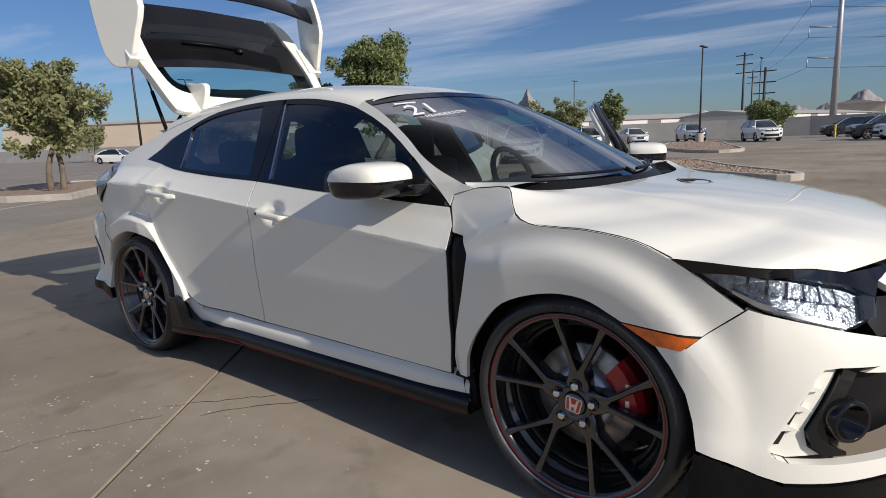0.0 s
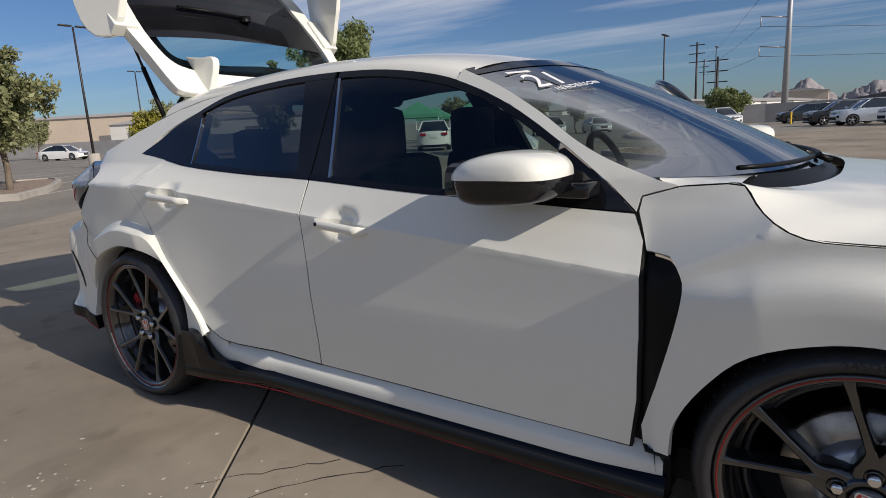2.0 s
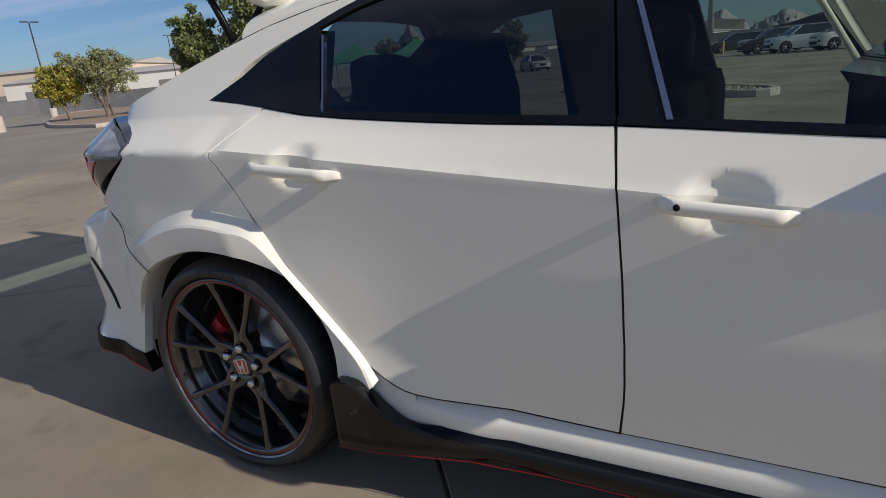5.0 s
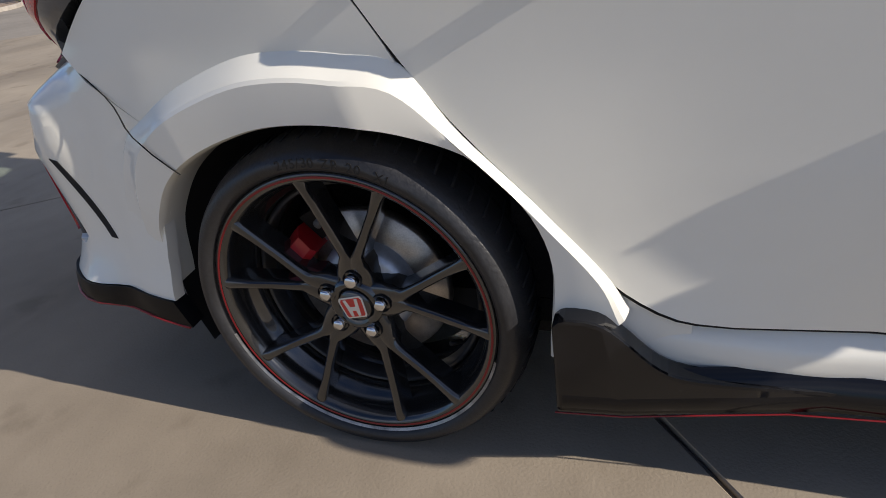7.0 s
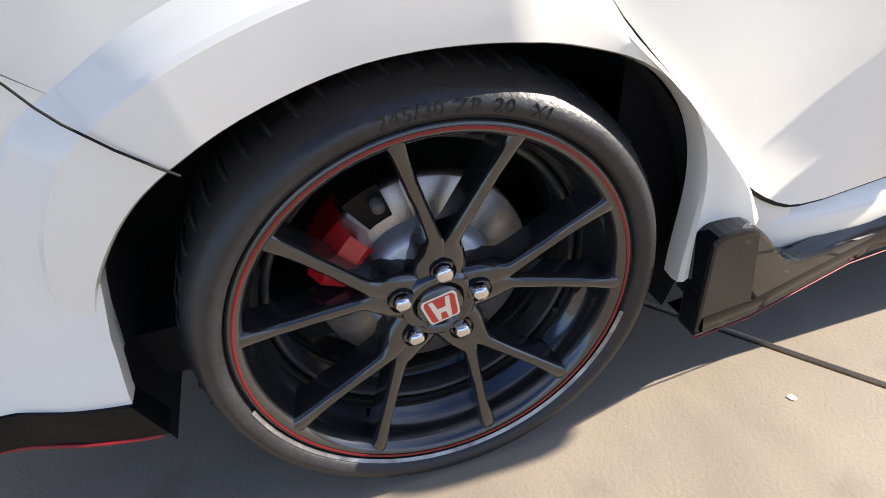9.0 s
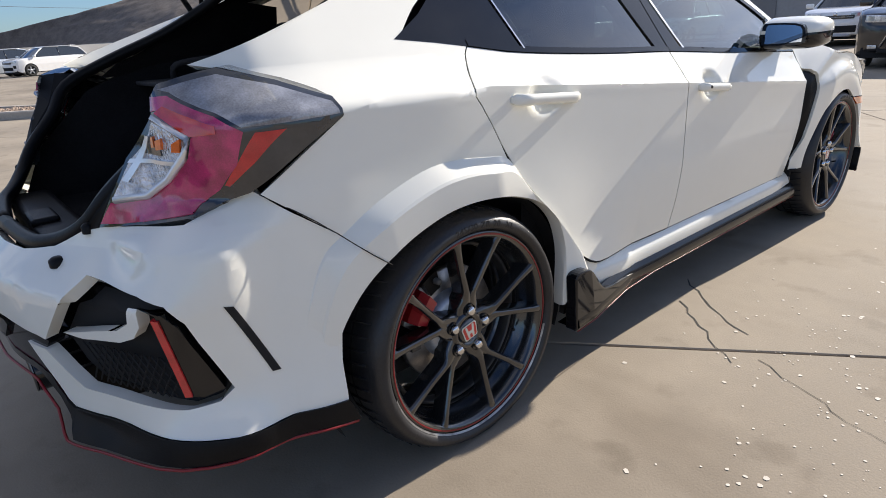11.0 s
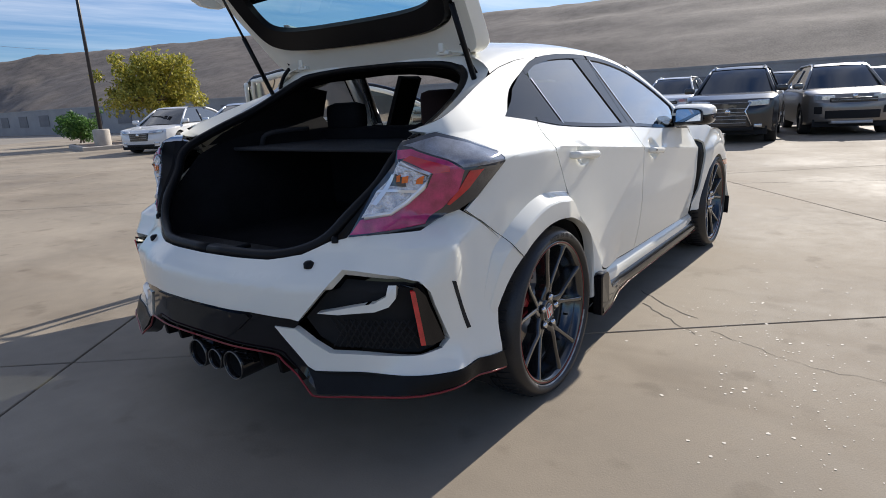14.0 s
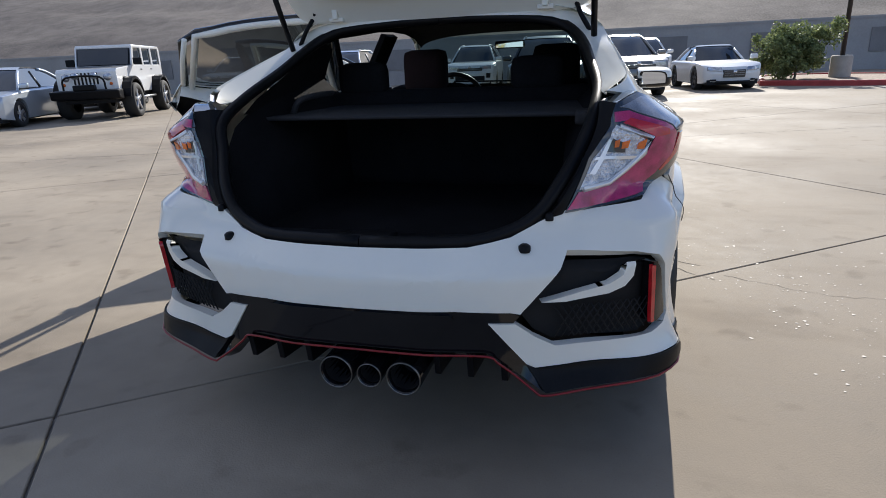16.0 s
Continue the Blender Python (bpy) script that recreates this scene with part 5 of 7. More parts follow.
EXHAUST = mat("burnt exhaust steel", (.20, .19, .18), .35, metal=1.0, var=.25, scale=20)
for y, r in ((.095, .055), (-.012, .040), (-.12, .055)):
    tip = part("exhaust_tip", lathe([(r * .82, .16), (r * .84, -.012), (r * .93, -.02), (r, -.012), (r, .16)], 28, 'x', (-.925, y, .298)), BLACKG, car, "round dark exhaust tailpipe")
    part("tip_ring", lathe([(r * .90, -.019), (r * .95, -.022), (r * .98, -.018)], 28, 'x', (-.925, y, .298)), EXHAUST, tip)
    part("tip_bore", lathe([(0, .10), (r * .84, .10), (r * .83, .0)], 20, 'x', (-.925, y, .298)), INNER, tip)
part("underbody", block((-.55, -.74, .21), (3.1, .74, .30)), INNER, car)

# tailgate, standing open about its hinge line
HINGE = Vector((.03, 0, 1.362))
UP, OUT = Vector((-.652, 0, .758)), Vector((.758, 0, .652))


def gate(u, y, w):
    return HINGE + UP * u + OUT * w + Vector((0, y, 0))


def gate_slab(poly, w0, w1, bevel=0.006):
    """An outline in (along, across) on the tailgate, given thickness."""
    bm = prism(poly, w0, w1, 'z', bevel)
    for v in bm.verts:
        v.co = gate(v.co.x, v.co.y, v.co.z)
    return bm


def gate_ring(outer, inner, w_top, w_low, w_in):
    """A frame between two half outlines of (along, across), mirrored about the middle."""
    whole = lambda h: spline(h, 3) + [(u, -y) for u, y in spline(h, 3)[::-1][1 if h[-1][1] == 0 else 0:]]
    a, b = whole(outer), whole(inner)
    mid = [((p[0] * .8 + q[0] * .2), (p[1] * .8 + q[1] * .2)) for p, q in zip(a, b)]
    rows = [[gate(u, y, w) for u, y in line] for line, w in ((a, w_top), (a, w_top * .3), (mid, w_low), (b, w_in), (b, w_top), (a, w_top))]
    bm = loft(rows)
    bmesh.ops.recalc_face_normals(bm, faces=bm.faces[:])
    for e in bm.edges:
        if len(e.link_faces) == 2 and e.calc_face_angle() > .7:
            e.smooth = False
    return bm


FRAME_OUT = [(.92, .58), (.80, .650), (.45, .662), (.23, .632), (.03, .606), (-.015, .580), (-.03, .50), (-.03, .25), (-.03, 0)]
TRIM_OUT = [(.92, .52), (.80, .545), (.45, .575), (.26, .562), (.165, .525), (.125, .45), (.108, .36), (.098, .20), (.095, 0)]
GLASS_EDGE = [(.68, .44), (.60, .470), (.45, .498), (.32, .496), (.255, .472), (.228, .42), (.214, .34), (.207, .20), (.205, 0)]
tg = part("tailgate", gate_ring(FRAME_OUT, TRIM_OUT, .035, -.030, -.024), WHITE, car, "open tailgate with wing and rear glass")
part("inner_trim", gate_ring(TRIM_OUT, GLASS_EDGE, .0, -.052, -.030), BLACKM, tg, "black inner tailgate trim")
for sd in (-1, 1):
    fin = prism(spline([(-.03, .025), (.0, .10), (.035, .165), (.075, .168), (.13, .11), (.22, .03)], 3), sd * .43 - .018, sd * .43 + .018, 'y', .008)
    for v in fin.verts:
        v.co = gate(v.co.x, v.co.y, v.co.z)
    part("roof_fin", fin, WHITE, tg, "white vortex fin")
    end = spline([(.36, .0), (.45, -.09), (.57, -.12), (.72, -.07), (.86, .0), (1.0, .10), (1.03, .24), (.98, .36), (.80, .42), (.60, .42), (.46, .38), (.41, .25), (.36, .12)], 2)
    plate = prism(end, sd * .700, sd * .735, 'y', .008)
    for v in plate.verts:
        u, w = v.co.x - .68, v.co.z - .15
        q = gate(.68, 0, .15) + (UP * u + OUT * w) * 1.0
        run = (-.652 * u + .758 * w) * .68
        v.co = Vector((gate(.68, 0, .15).x + run, v.co.y - sd * .283 * run, q.z))
    part("wing_endplate", plate, WHITE, tg, "white wing end plate")
    part("wing_foot", gate_slab([(.38, sd * .60), (.62, sd * .62), (.62, sd * .72), (.38, sd * .715)][::sd], -.02, .05), WHITE, tg)
part("inner_trim", gate_slab([(.58, -.58), (.92, -.50), (.92, .50), (.58, .58)], -.045, .0), BLACKM, tg)
part("outer_garnish", gate_slab([(.60, -.55), (.93, -.50), (.95, 0), (.93, .50), (.60, .55)], .0, .03), BLACKG, tg)
part("gate_front_trim", gate_slab([(.07, -.52), (.16, -.46), (.19, 0), (.16, .46), (.07, .52)], .0, .03), BLACKG, tg)
part("rear_glass", loft([[gate(u, y, .022 + .03 * (1 - (y / .56) ** 2)) for y in np.linspace(-.56, .56, 17)] for u in np.linspace(.10, .66, 6)]), HATCHGLASS, tg, "curved tinted rear glass")
part("glass_band", loft([[gate(u, y, .026 + .03 * (1 - (y / .56) ** 2)) for y in np.linspace(-.56, .56, 17)] for u in (.345, .49, .64)]), BLACKG, tg)
part("wing_blade", loft([[gate(.74 + .20 * math.cos(a) * .5 + .06 * (1 - (y / .71) ** 2), y, .265 + .05 * (1 - (y / .71) ** 2) + .018 * math.sin(a)) for a in np.linspace(0, 2 * math.pi, 12, endpoint=False)] for y in np.linspace(-.705, .705, 17)], True), BLACKG, tg, "black wing blade")
part("gate_wiper", joined(tube([gate(.52, .05, .075), gate(.535, -.10, .075), gate(.545, -.33, .068)], .009, 6), lathe([(0, .0), (.03, .0), (.03, -.03)], 12, 'z', gate(.52, .06, .085))), BLACKM, tg)

# cabin and load bay
part("bay_floor", block((-.80, -.55, .60), (.30, .55, .635), .01), CLOTH, car)
for sd in (-1, 1):
    part("bay_side", loft([[(-.80, sd * .53, .62), (-.70, sd * .60, .80), (-.50, sd * .63, .98), (-.30, sd * .64, 1.06), (.3, sd * .66, 1.12)], [(-.80, sd * .53, .61), (-.55, sd * .52, .70), (-.3, sd * .52, .85), (-.1, sd * .52, .95), (.3, sd * .52, 1.0)], [(-.80, sd * .52, .61), (-.55, sd * .50, .61), (-.3, sd * .50, .61), (-.1, sd * .50, .61), (.3, sd * .50, .61)]]), CLOTH, car)
    part("pillar_inner", loft([[(.32, sd * .70, 1.03), (.30, sd * .60, 1.25), (.05, sd * .52, 1.28)], [(.10, sd * .66, 1.06), (.0, sd * .60, 1.20), (-.08, sd * .54, 1.22)], [(-.45, sd * .62, 1.02), (-.38, sd * .605, 1.07), (-.30, sd * .59, 1.10)]]), CLOTH, car)
part("bay_sill", block((-.84, -.46, .60), (-.72, .46, .685), .02), BLACKM, car)
part("latch", block((-.84, -.07, .675), (-.77, .07, .70), .01), BLACKM, car)
part("cargo_cover", block((-.33, -.62, .985), (.22, .62, 1.0), .006), SHELF, car, "dark grey cargo cover")
part("cover_case", block((-.42, -.64, .965), (-.30, -.56, 1.01), .012), SHELF, car)
part("cover_cord", tube(spline([(-.20, .56, 1.0), (-.19, .53, 1.05), (-.08, .50, 1.065), (.05, .50, 1.065)], 4), .012, 6), SHELF, car)
part("seat_back", block((.20, -.60, .62), (.38, .60, 1.06), .05), CLOTH, car)
for y in (-.36, .44):
    part("head_restraint", block((.22, y - .115, 1.03), (.33, y + .115, 1.185), .045), CLOTH, car)
for y in (-.37, .37):
    seat = part("front_seat", block((1.00, y - .24, .55), (1.20, y + .24, 1.05), .07), CLOTH, car)
    part("head_restraint", block((.96, y - .125, 1.0), (1.10, y + .125, 1.24), .05), mat("dark red seat cloth", (.02, .006, .007), .9, var=.2) if y > 0 else CLOTH, seat)
    part("seat_cushion", block((1.1, y - .25, .42), (1.65, y + .25, .60), .06), CLOTH, seat)
part("dashboard", loft([[(2.0, y, .70), (1.86, y, .86), (1.92, y, .955), (2.2, y, .975), (2.5, y, .95)] for y in np.linspace(-.70, .70, 9)]), BLACKM, car)
part("steering_wheel", joined(*[tube([Vector((1.74, .37, .92)) + Matrix.Rotation(radians(-24), 3, 'Y') @ Vector((0, .18 * math.cos(a), .18 * math.sin(a))) for a in np.linspace(0, 2 * math.pi, 25)], .016, 8), block((1.73, .31, .87), (1.80, .43, .96), .02)]), BLACKM, car)
part("cabin_floor", block((.3, -.80, .28), (2.3, .80, .33)), CLOTH, car)
part("headliner", loft([[(x, y * .92, z - .03) for x, y, z in roof_row(x)] for x in np.linspace(.06, 1.58, 8)]), CLOTH, car)
rear_view = part("interior_mirror", block((1.72, -.10, 1.235), (1.745, .10, 1.285), .012), BLACKG, car)
part("mirror_face", block((1.7175, -.09, 1.242), (1.7195, .09, 1.279), 0), MIRROR, rear_view)
part("grab_handle", tube(spline([(1.15, -.60, 1.27), (1.18, -.56, 1.24), (1.30, -.56, 1.235), (1.34, -.60, 1.26)], 3), .012, 6), BLACKM, car)


# ---- wheels ----
def wheel(name, hub, sd, R=.343):
    """A black ten-arm alloy with red pinstripe, low tyre, disc and red caliper."""
    cx, cz = hub
    face = sd * .900
    out = lambda d: face + sd * d
    w = part(name, lathe([(.286, out(-.02)), (.2925, out(.006)), (.302, out(.0165)), (.317, out(.016)), (.331, out(-.004)), (R - .003, out(-.028)), (R, out(-.06)), (R, out(-.18)), (R - .012, out(-.23)), (.28, out(-.24))], 96, 'y', (cx, 0, cz)), RUBBER, car, "low profile tyre on black alloy wheel")
    # tread sipes on the shoulder
    sipes = []
    for k in range(60):
        a = 2 * math.pi * k / 60
        d, t = Vector((math.cos(a), 0, math.sin(a))), Vector((-math.sin(a), 0, math.cos(a)))
        c = Vector((cx, 0, cz))
        p = [c + d * (R - .004) + Vector((0, out(-.026), 0)), c + d * (R + .0012) + Vector((0, out(-.06), 0)) + t * .006, c + d * (R + .0012) + Vector((0, out(-.12), 0)) + t * .016]
        sipes.append(tube(p, .0038, 4))
    for h in (-.085, -.125, -.165):
        sipes.append(lathe([(R + .0008, out(h)), (R + .0008, out(h - .008))], 64, 'y', (cx, 0, cz)))
    part("tread_groove", joined(*sipes), INNER, w)
    part("rim", lathe([(.226, out(-.20)), (.232, out(-.13)), (.238, out(-.128)), (.244, out(-.09)), (.247, out(-.06)), (.256, out(-.055)), (.262, out(-.030)), (.2665, out(-.008)), (.272, out(-.0005)), (.2800, out(.004)), (.288, out(.003)), (.2915, out(-.01))], 96, 'y', (cx, 0, cz)), RIM, w, "gloss black alloy rim")
    part("pinstripe", lathe([(.2778, out(.0042)), (.2800, out(.0055)), (.2822, out(.0047))], 96, 'y', (cx, 0, cz)), RED, w, "thin red line round the rim")
    part("barrel_step", lathe([(.2395, out(-.122)), (.2425, out(-.088)), (.2345, out(-.080)), (.2300, out(-.086)), (.2290, out(-.120))], 96, 'y', (cx, 0, cz)), BARREL, w, "dull grey step inside the barrel")
    # pale metal arc low on the rim: wear plus a painted sun glint
    worn_glint = lathe([(.2880, out(.0042)), (.2905, out(.0062)), (.2930, out(.0080))], 96, 'y', (cx, 0, cz))
    bmesh.ops.delete(worn_glint, geom=[f for f in worn_glint.faces if not (-2.9 < math.atan2(f.calc_center_median().z - cz, f.calc_center_median().x - cx) < -.25)], context='FACES')
    part("rim_worn_glint", worn_glint, WORN_GLINT, w, "worn rim edge with a painted sun glint")
    part("hub_pad", lathe([(.0, out(-.028)), (.040, out(-.028)), (.044, out(-.022)), (.052, out(-.025)), (.064, out(-.042)), (.068, out(-.075))], 40, 'y', (cx, 0, cz)), RIM, w)
    first = (83 if cx < 1 else 85) if sd < 0 else 95
    for k in range(5):
        th = radians(first + 72 * k)
        d, t = Vector((math.cos(th), 0, math.sin(th))), Vector((-math.sin(th), 0, math.cos(th)))
        c = Vector((cx, 0, cz))
        for s in (-1, 1):
            # arm: from the pad beside the nut to the rim, with a shallow kink
            path = [(.040, .014, -.031, .026), (.070, .0125, -.0275, .0245), (.092, .0105, -.0245, .0190), (.107, .0110, -.0225, .0135), (.116, .0145, -.0210, .0120), (.130, .0205, -.0190, .0113), (.170, .0375, -.0150, .0106), (.210, .0545, -.0090, .0106), (.245, .0690, -.0025, .0120), (.262, .0755, .0005, .0150), (.2735, .0790, -.003, .0175)]
            rows = []
            for r, q, h, hw in path:
                m = c + d * r + t * (s * q)
                cut = [(1.18, -.050), (1.06, -.016), (1.0, -.0085), (.80, -.0030), (.52, -.0006), (0, .0), (-.52, -.0006), (-.80, -.0030), (-1.0, -.0085), (-1.06, -.016), (-1.18, -.050)]
                rows.append([m + t * hw * a + Vector((0, out(h + b), 0)) for a, b in cut])
            bm = loft(rows, True, True)
            bmesh.ops.recalc_face_normals(bm, faces=bm.faces[:])
            for e in bm.edges:
                if len(e.link_faces) == 2 and e.calc_face_angle() > .55:
                    e.smooth = False
            part("spoke", bm, RIM, w)
        p = c + d * .060
        part("nut_well", lathe([(.0185, out(-.0225)), (.0185, out(-.05)), (0, out(-.05))], 20, 'y', p), INNER, w)
        part("wheel_nut", lathe([(0, out(-.013)), (.0098, out(-.012)), (.0132, out(-.017)), (.0140, out(-.05))], 6 if k else 16, 'y', p), CHROME, w)
    cap = part("centre_cap", lathe([(0, out(-.022)), (.032, out(-.022)), (.035, out(-.026))], 40, 'y', (cx, 0, cz)), RIM, w)
    turn = Matrix.Translation((cx, 0, cz)) @ Matrix.Rotation(radians(-13 if cx < 1 else 9), 4, 'Y') @ Matrix.Scale(1.12, 4, (1, 0, 0)) @ Matrix.Scale(1.12, 4, (0, 0, 1))

    def badge(poly, h0, h1):
        bm = prism(poly, out(h0), out(h1), 'y', .0008)
        bm.transform(turn)
        return bm
    rr = [(-.018, -.021), (.018, -.021), (.021, -.017), (.0245, .015), (.021, .021), (-.021, .021), (-.0245, .015), (-.021, -.017)]
    part("badge", badge(rr, -.022, -.0195), SILVER, cap, "silver-edged red centre badge")
    part("badge_field", badge([(a * .87, b * .87) for a, b in rr], -.0215, -.0188), EMBLEM, cap)
    part("badge_bar", joined(badge([(-.0145, .017), (-.0085, .017), (-.0055, .002), (.0055, .002), (.0085, .017), (.0145, .017), (.0095, -.017), (.0045, -.017), (.0035, -.006), (-.0035, -.006), (-.0045, -.017), (-.0095, -.017)], -.0205, -.0180)), SILVER, cap)
    part("valve", tube([(cx + .20, out(-.05), cz - .08), (cx + .185, out(-.03), cz - .072)], .005, 6), BLACKM, w)
    disc = part("brake_disc", lathe([(.085, out(-.105)), (.165, out(-.105)), (.168, out(-.11)), (.168, out(-.13)), (.085, out(-.13))], 64, 'y', (cx, 0, cz)), DISC, car, "worn brake disc")
    part("disc_hat", lathe([(0, out(-.068)), (.086, out(-.068)), (.095, out(-.074)), (.101, out(-.085)), (.104, out(-.105))], 48, 'y', (cx, 0, cz)), DISCHAT, disc)
    back = cx < 1
    cen = radians(143 if back else 20)
    cal = []
    for a in np.linspace(cen - (.25 if back else .52), cen + (.25 if back else .52), 7):
        r0, r1 = (.124, .180) if back else (.125, .196)
        d = Vector((math.cos(a), 0, math.sin(a)))
        c = Vector((cx, 0, cz))
        bulge = .004 * math.cos((a - cen) * 6)
        cal.append([c + d * r0 + Vector((0, out(-.060), 0)), c + d * r0 + Vector((0, out(-.155), 0)), c + d * r1 + Vector((0, out(-.155), 0)), c + d * (r1 + .004) + Vector((0, out(-.075), 0)), c + d * (r1 - .012) + Vector((0, out(-.052 + bulge), 0)), c + d * (r0 + .012) + Vector((0, out(-.052 + bulge), 0))])
    bm = loft(cal, True, False)
    bm.faces.new(bm.verts[:6]); bm.faces.new(bm.verts[-6:])
    bmesh.ops.recalc_face_normals(bm, faces=bm.faces[:])
    part("brake_caliper", bm, CALIPER, car, "red brake caliper")
    if back:
        # black carrier with its slide pins, and the pad ends below
        for a0, a1, r0, r1 in ((108, 124, .135, .205), (164, 178, .125, .175)):
            arm = []
            for a in np.linspace(radians(a0), radians(a1), 4):
                d = Vector((math.cos(a), 0, math.sin(a)))
                arm.append([Vector((cx, 0, cz)) + d * r + Vector((0, out(y), 0)) for r, y in ((r0, -.085), (r0, -.14), (r1, -.14), (r1 - .01, -.075))])
            bm = loft(arm, True, False)
            bm.faces.new(bm.verts[:4]); bm.faces.new(bm.verts[-4:])
            bmesh.ops.recalc_face_normals(bm, faces=bm.faces[:])
            part("caliper_carrier", bm, BLACKM, car)
        for a in (112, 170):
            p = Vector((cx + .168 * math.cos(radians(a)), 0, cz + .168 * math.sin(radians(a))))
            part("slide_pin", lathe([(0, out(-.062)), (.009, out(-.062)), (.010, out(-.085))], 10, 'y', p), BAR, car)
        part("brake_pad", block((cx - .150, out(-.10) - .008, cz - .035), (cx - .118, out(-.10) + .008, cz + .030), .003), EXHAUST, car)
    if not back:
        part("caliper_mark", block((cx + .148, out(-.0500), cz + .02), (cx + .160, out(-.049), cz + .09)), SILVER, car)
    return w, out


for hub in (REAR_HUB, FRONT_HUB):
    for sd in (-1, 1):
        w, out = wheel("wheel", hub, sd)
        if sd > 0:
            continue
        # size marking along the top of the sidewall, and plain bars where the maker's mark is
        def stamp(text, size, mid, r, material):
            run = 0
            chars = lettering(text, size)
            total = sum(adv if ch != " " else size * .42 for ch, bm, adv in chars)
            for ch, bm, adv in chars:
                if ch == " ":
                    bm.free()
                    run += size * .42
                    continue
                a = radians(mid) + (total / 2 - run - adv / 2) / (r + .008)
                base = Vector((hub[0] + r * math.cos(a), out(.0163), hub[1] + r * math.sin(a)))
                ax, up = Vector((math.sin(a), 0, -math.cos(a))), Vector((math.cos(a), 0, math.sin(a)))
                bm.transform(Matrix.Translation(base) @ Matrix((ax, up, Vector((0, -1, 0)))).transposed().to_4x4() @ Matrix.Translation((-adv / 2, 0, 0)))
                part("size_letter", bm, material, w)
                run += adv
        stamp("245/30 ZR 20  XL", .0245, 82, .302, LETTER)
        for start, step, n, r0, r1 in ((200, 4.4, 8, .302, .318), (-26, 4.4, 7, .302, .318)):
            for k in range(n):
                a = radians(start + step * k)
                b = a + radians(step * (.5 + .12 * ((k * 7) % 3)))
                arc = np.linspace(a, b, 4)
                bm = loft([[(hub[0] + r * math.cos(t), out(.0160 - .004 * (r > .31)), hub[1] + r * math.sin(t)) for t in arc] for r in (r0, r1)])
                part("sidewall_bar", bm, LETTER, w)

# ---- parked cars ----
CARGLASS = mat("dark car glass", (0.015, 0.02, 0.024), 0.04, var=0.1, spec=0.7, coat=1.0)
CARTYRE = mat("car tyre", (0.02, 0.02, 0.02), 0.8, var=0.2)
ALLOY = mat("alloy wheel silver", (0.55, 0.56, 0.58), 0.3, metal=0.9, var=0.1)
DKALLOY = mat("dark alloy wheel", (0.05, 0.05, 0.055), 0.3, metal=0.6, var=0.1)
LENS = mat("headlamp lens", (0.55, 0.58, 0.62), 0.12, metal=0.6, var=0.4, scale=12)
TAILR = mat("tail lamp red", (0.35, 0.01, 0.012), 0.15, var=0.2)
PLATE = mat("blank number plate", (0.62, 0.62, 0.60), 0.5, var=0.05)


def paint(name, col, metal=0.0):
    return mat(name + " car paint", col, 0.28, metal=metal, var=0.03, coat=0.9)


PW, PB, PS, PG, PT = paint("white", (.78, .78, .77)), paint("black", (.012, .012, .014)), paint("silver blue", (.56, .61, .67), .45), paint("grey bronze", (.22, .205, .19), .5), paint("dark", (.03, .032, .036), .3)

# side outlines: lower body (nose at +x) and cabin, as fractions of length and of height
SHAPES = {
    "sedan": (4.8, 1.84, 1.45, [(.0, .30), (.0, .56), (.03, .64), (.16, .665), (.34, .66), (.66, .635), (.80, .60), (.94, .53), (.985, .44), (1, .32), (.99, .17), (.90, .13), (.08, .13), (.01, .18)], [(.10, .66), (.24, .90), (.36, .985), (.52, 1.0), (.60, .96), (.76, .625)], .66),
    "suv": (4.7, 1.88, 1.64, [(.0, .32), (.0, .56), (.02, .645), (.2, .672), (.5, .668), (.70, .662), (.87, .632), (.965, .565), (1, .45), (.995, .2), (.92, .15), (.08, .15), (.0, .2)], [(.015, .65), (.07, .88), (.14, .975), (.45, 1.0), (.58, .97), (.745, .648)], .74),
    "van": (5.1, 1.98, 1.75, [(.0, .30), (.0, .55), (.02, .60), (.3, .61), (.6, .60), (.80, .56), (.94, .47), (1, .36), (.99, .16), (.92, .12), (.08, .12), (.0, .18)], [(.01, .6), (.04, .90), (.10, .98), (.45, 1.0), (.63, .96), (.84, .55)], .68),
    "roadster": (4.05, 1.74, 1.24, [(.0, .34), (.0, .58), (.04, .68), (.2, .70), (.5, .68), (.72, .66), (.88, .61), (.97, .52), (1, .38), (.985, .2), (.92, .16), (.08, .16), (.01, .2)], [(.20, .68), (.30, .93), (.40, 1.0), (.50, .99), (.63, .66)], .62),
}


def car_wheel(name, r, wdt, rim_mat, owner, c, sd):
    w = part(name, lathe([(r * .66, sd * 0.0), (r * .72, sd * .012), (r * .95, sd * .010), (r, sd * -.02), (r, sd * -(wdt - .02)), (r * .93, sd * -wdt), (r * .6, sd * -wdt)], 28, 'y', c), CARTYRE, owner)
    rim = part("rim", lathe([(r * .67, sd * -.005), (r * .62, sd * -.03), (r * .55, sd * -.12), (0, sd * -.12)], 28, 'y', c), DKALLOY, w)
    sp = []
    for k in range(5):
        a = 2 * math.pi * k / 5 + .3
        d, t = Vector((math.cos(a), 0, math.sin(a))), Vector((-math.sin(a), 0, math.cos(a)))
        cc = Vector(c)
        sp.append(loft([[cc + d * q + t * h + Vector((0, sd * y, 0)) for h, y in ((-.05 * s, -.03), (-.035 * s, -.012), (.035 * s, -.012), (.05 * s, -.03))] for q, s in ((r * .05, 1.2), (r * .35, .8), (r * .65, 1.0))], False, False))
    part("spokes", joined(*sp, lathe([(0, sd * -.008), (r * .14, sd * -.01), (r * .16, sd * -.03)], 14, 'y', c)), rim_mat, w)


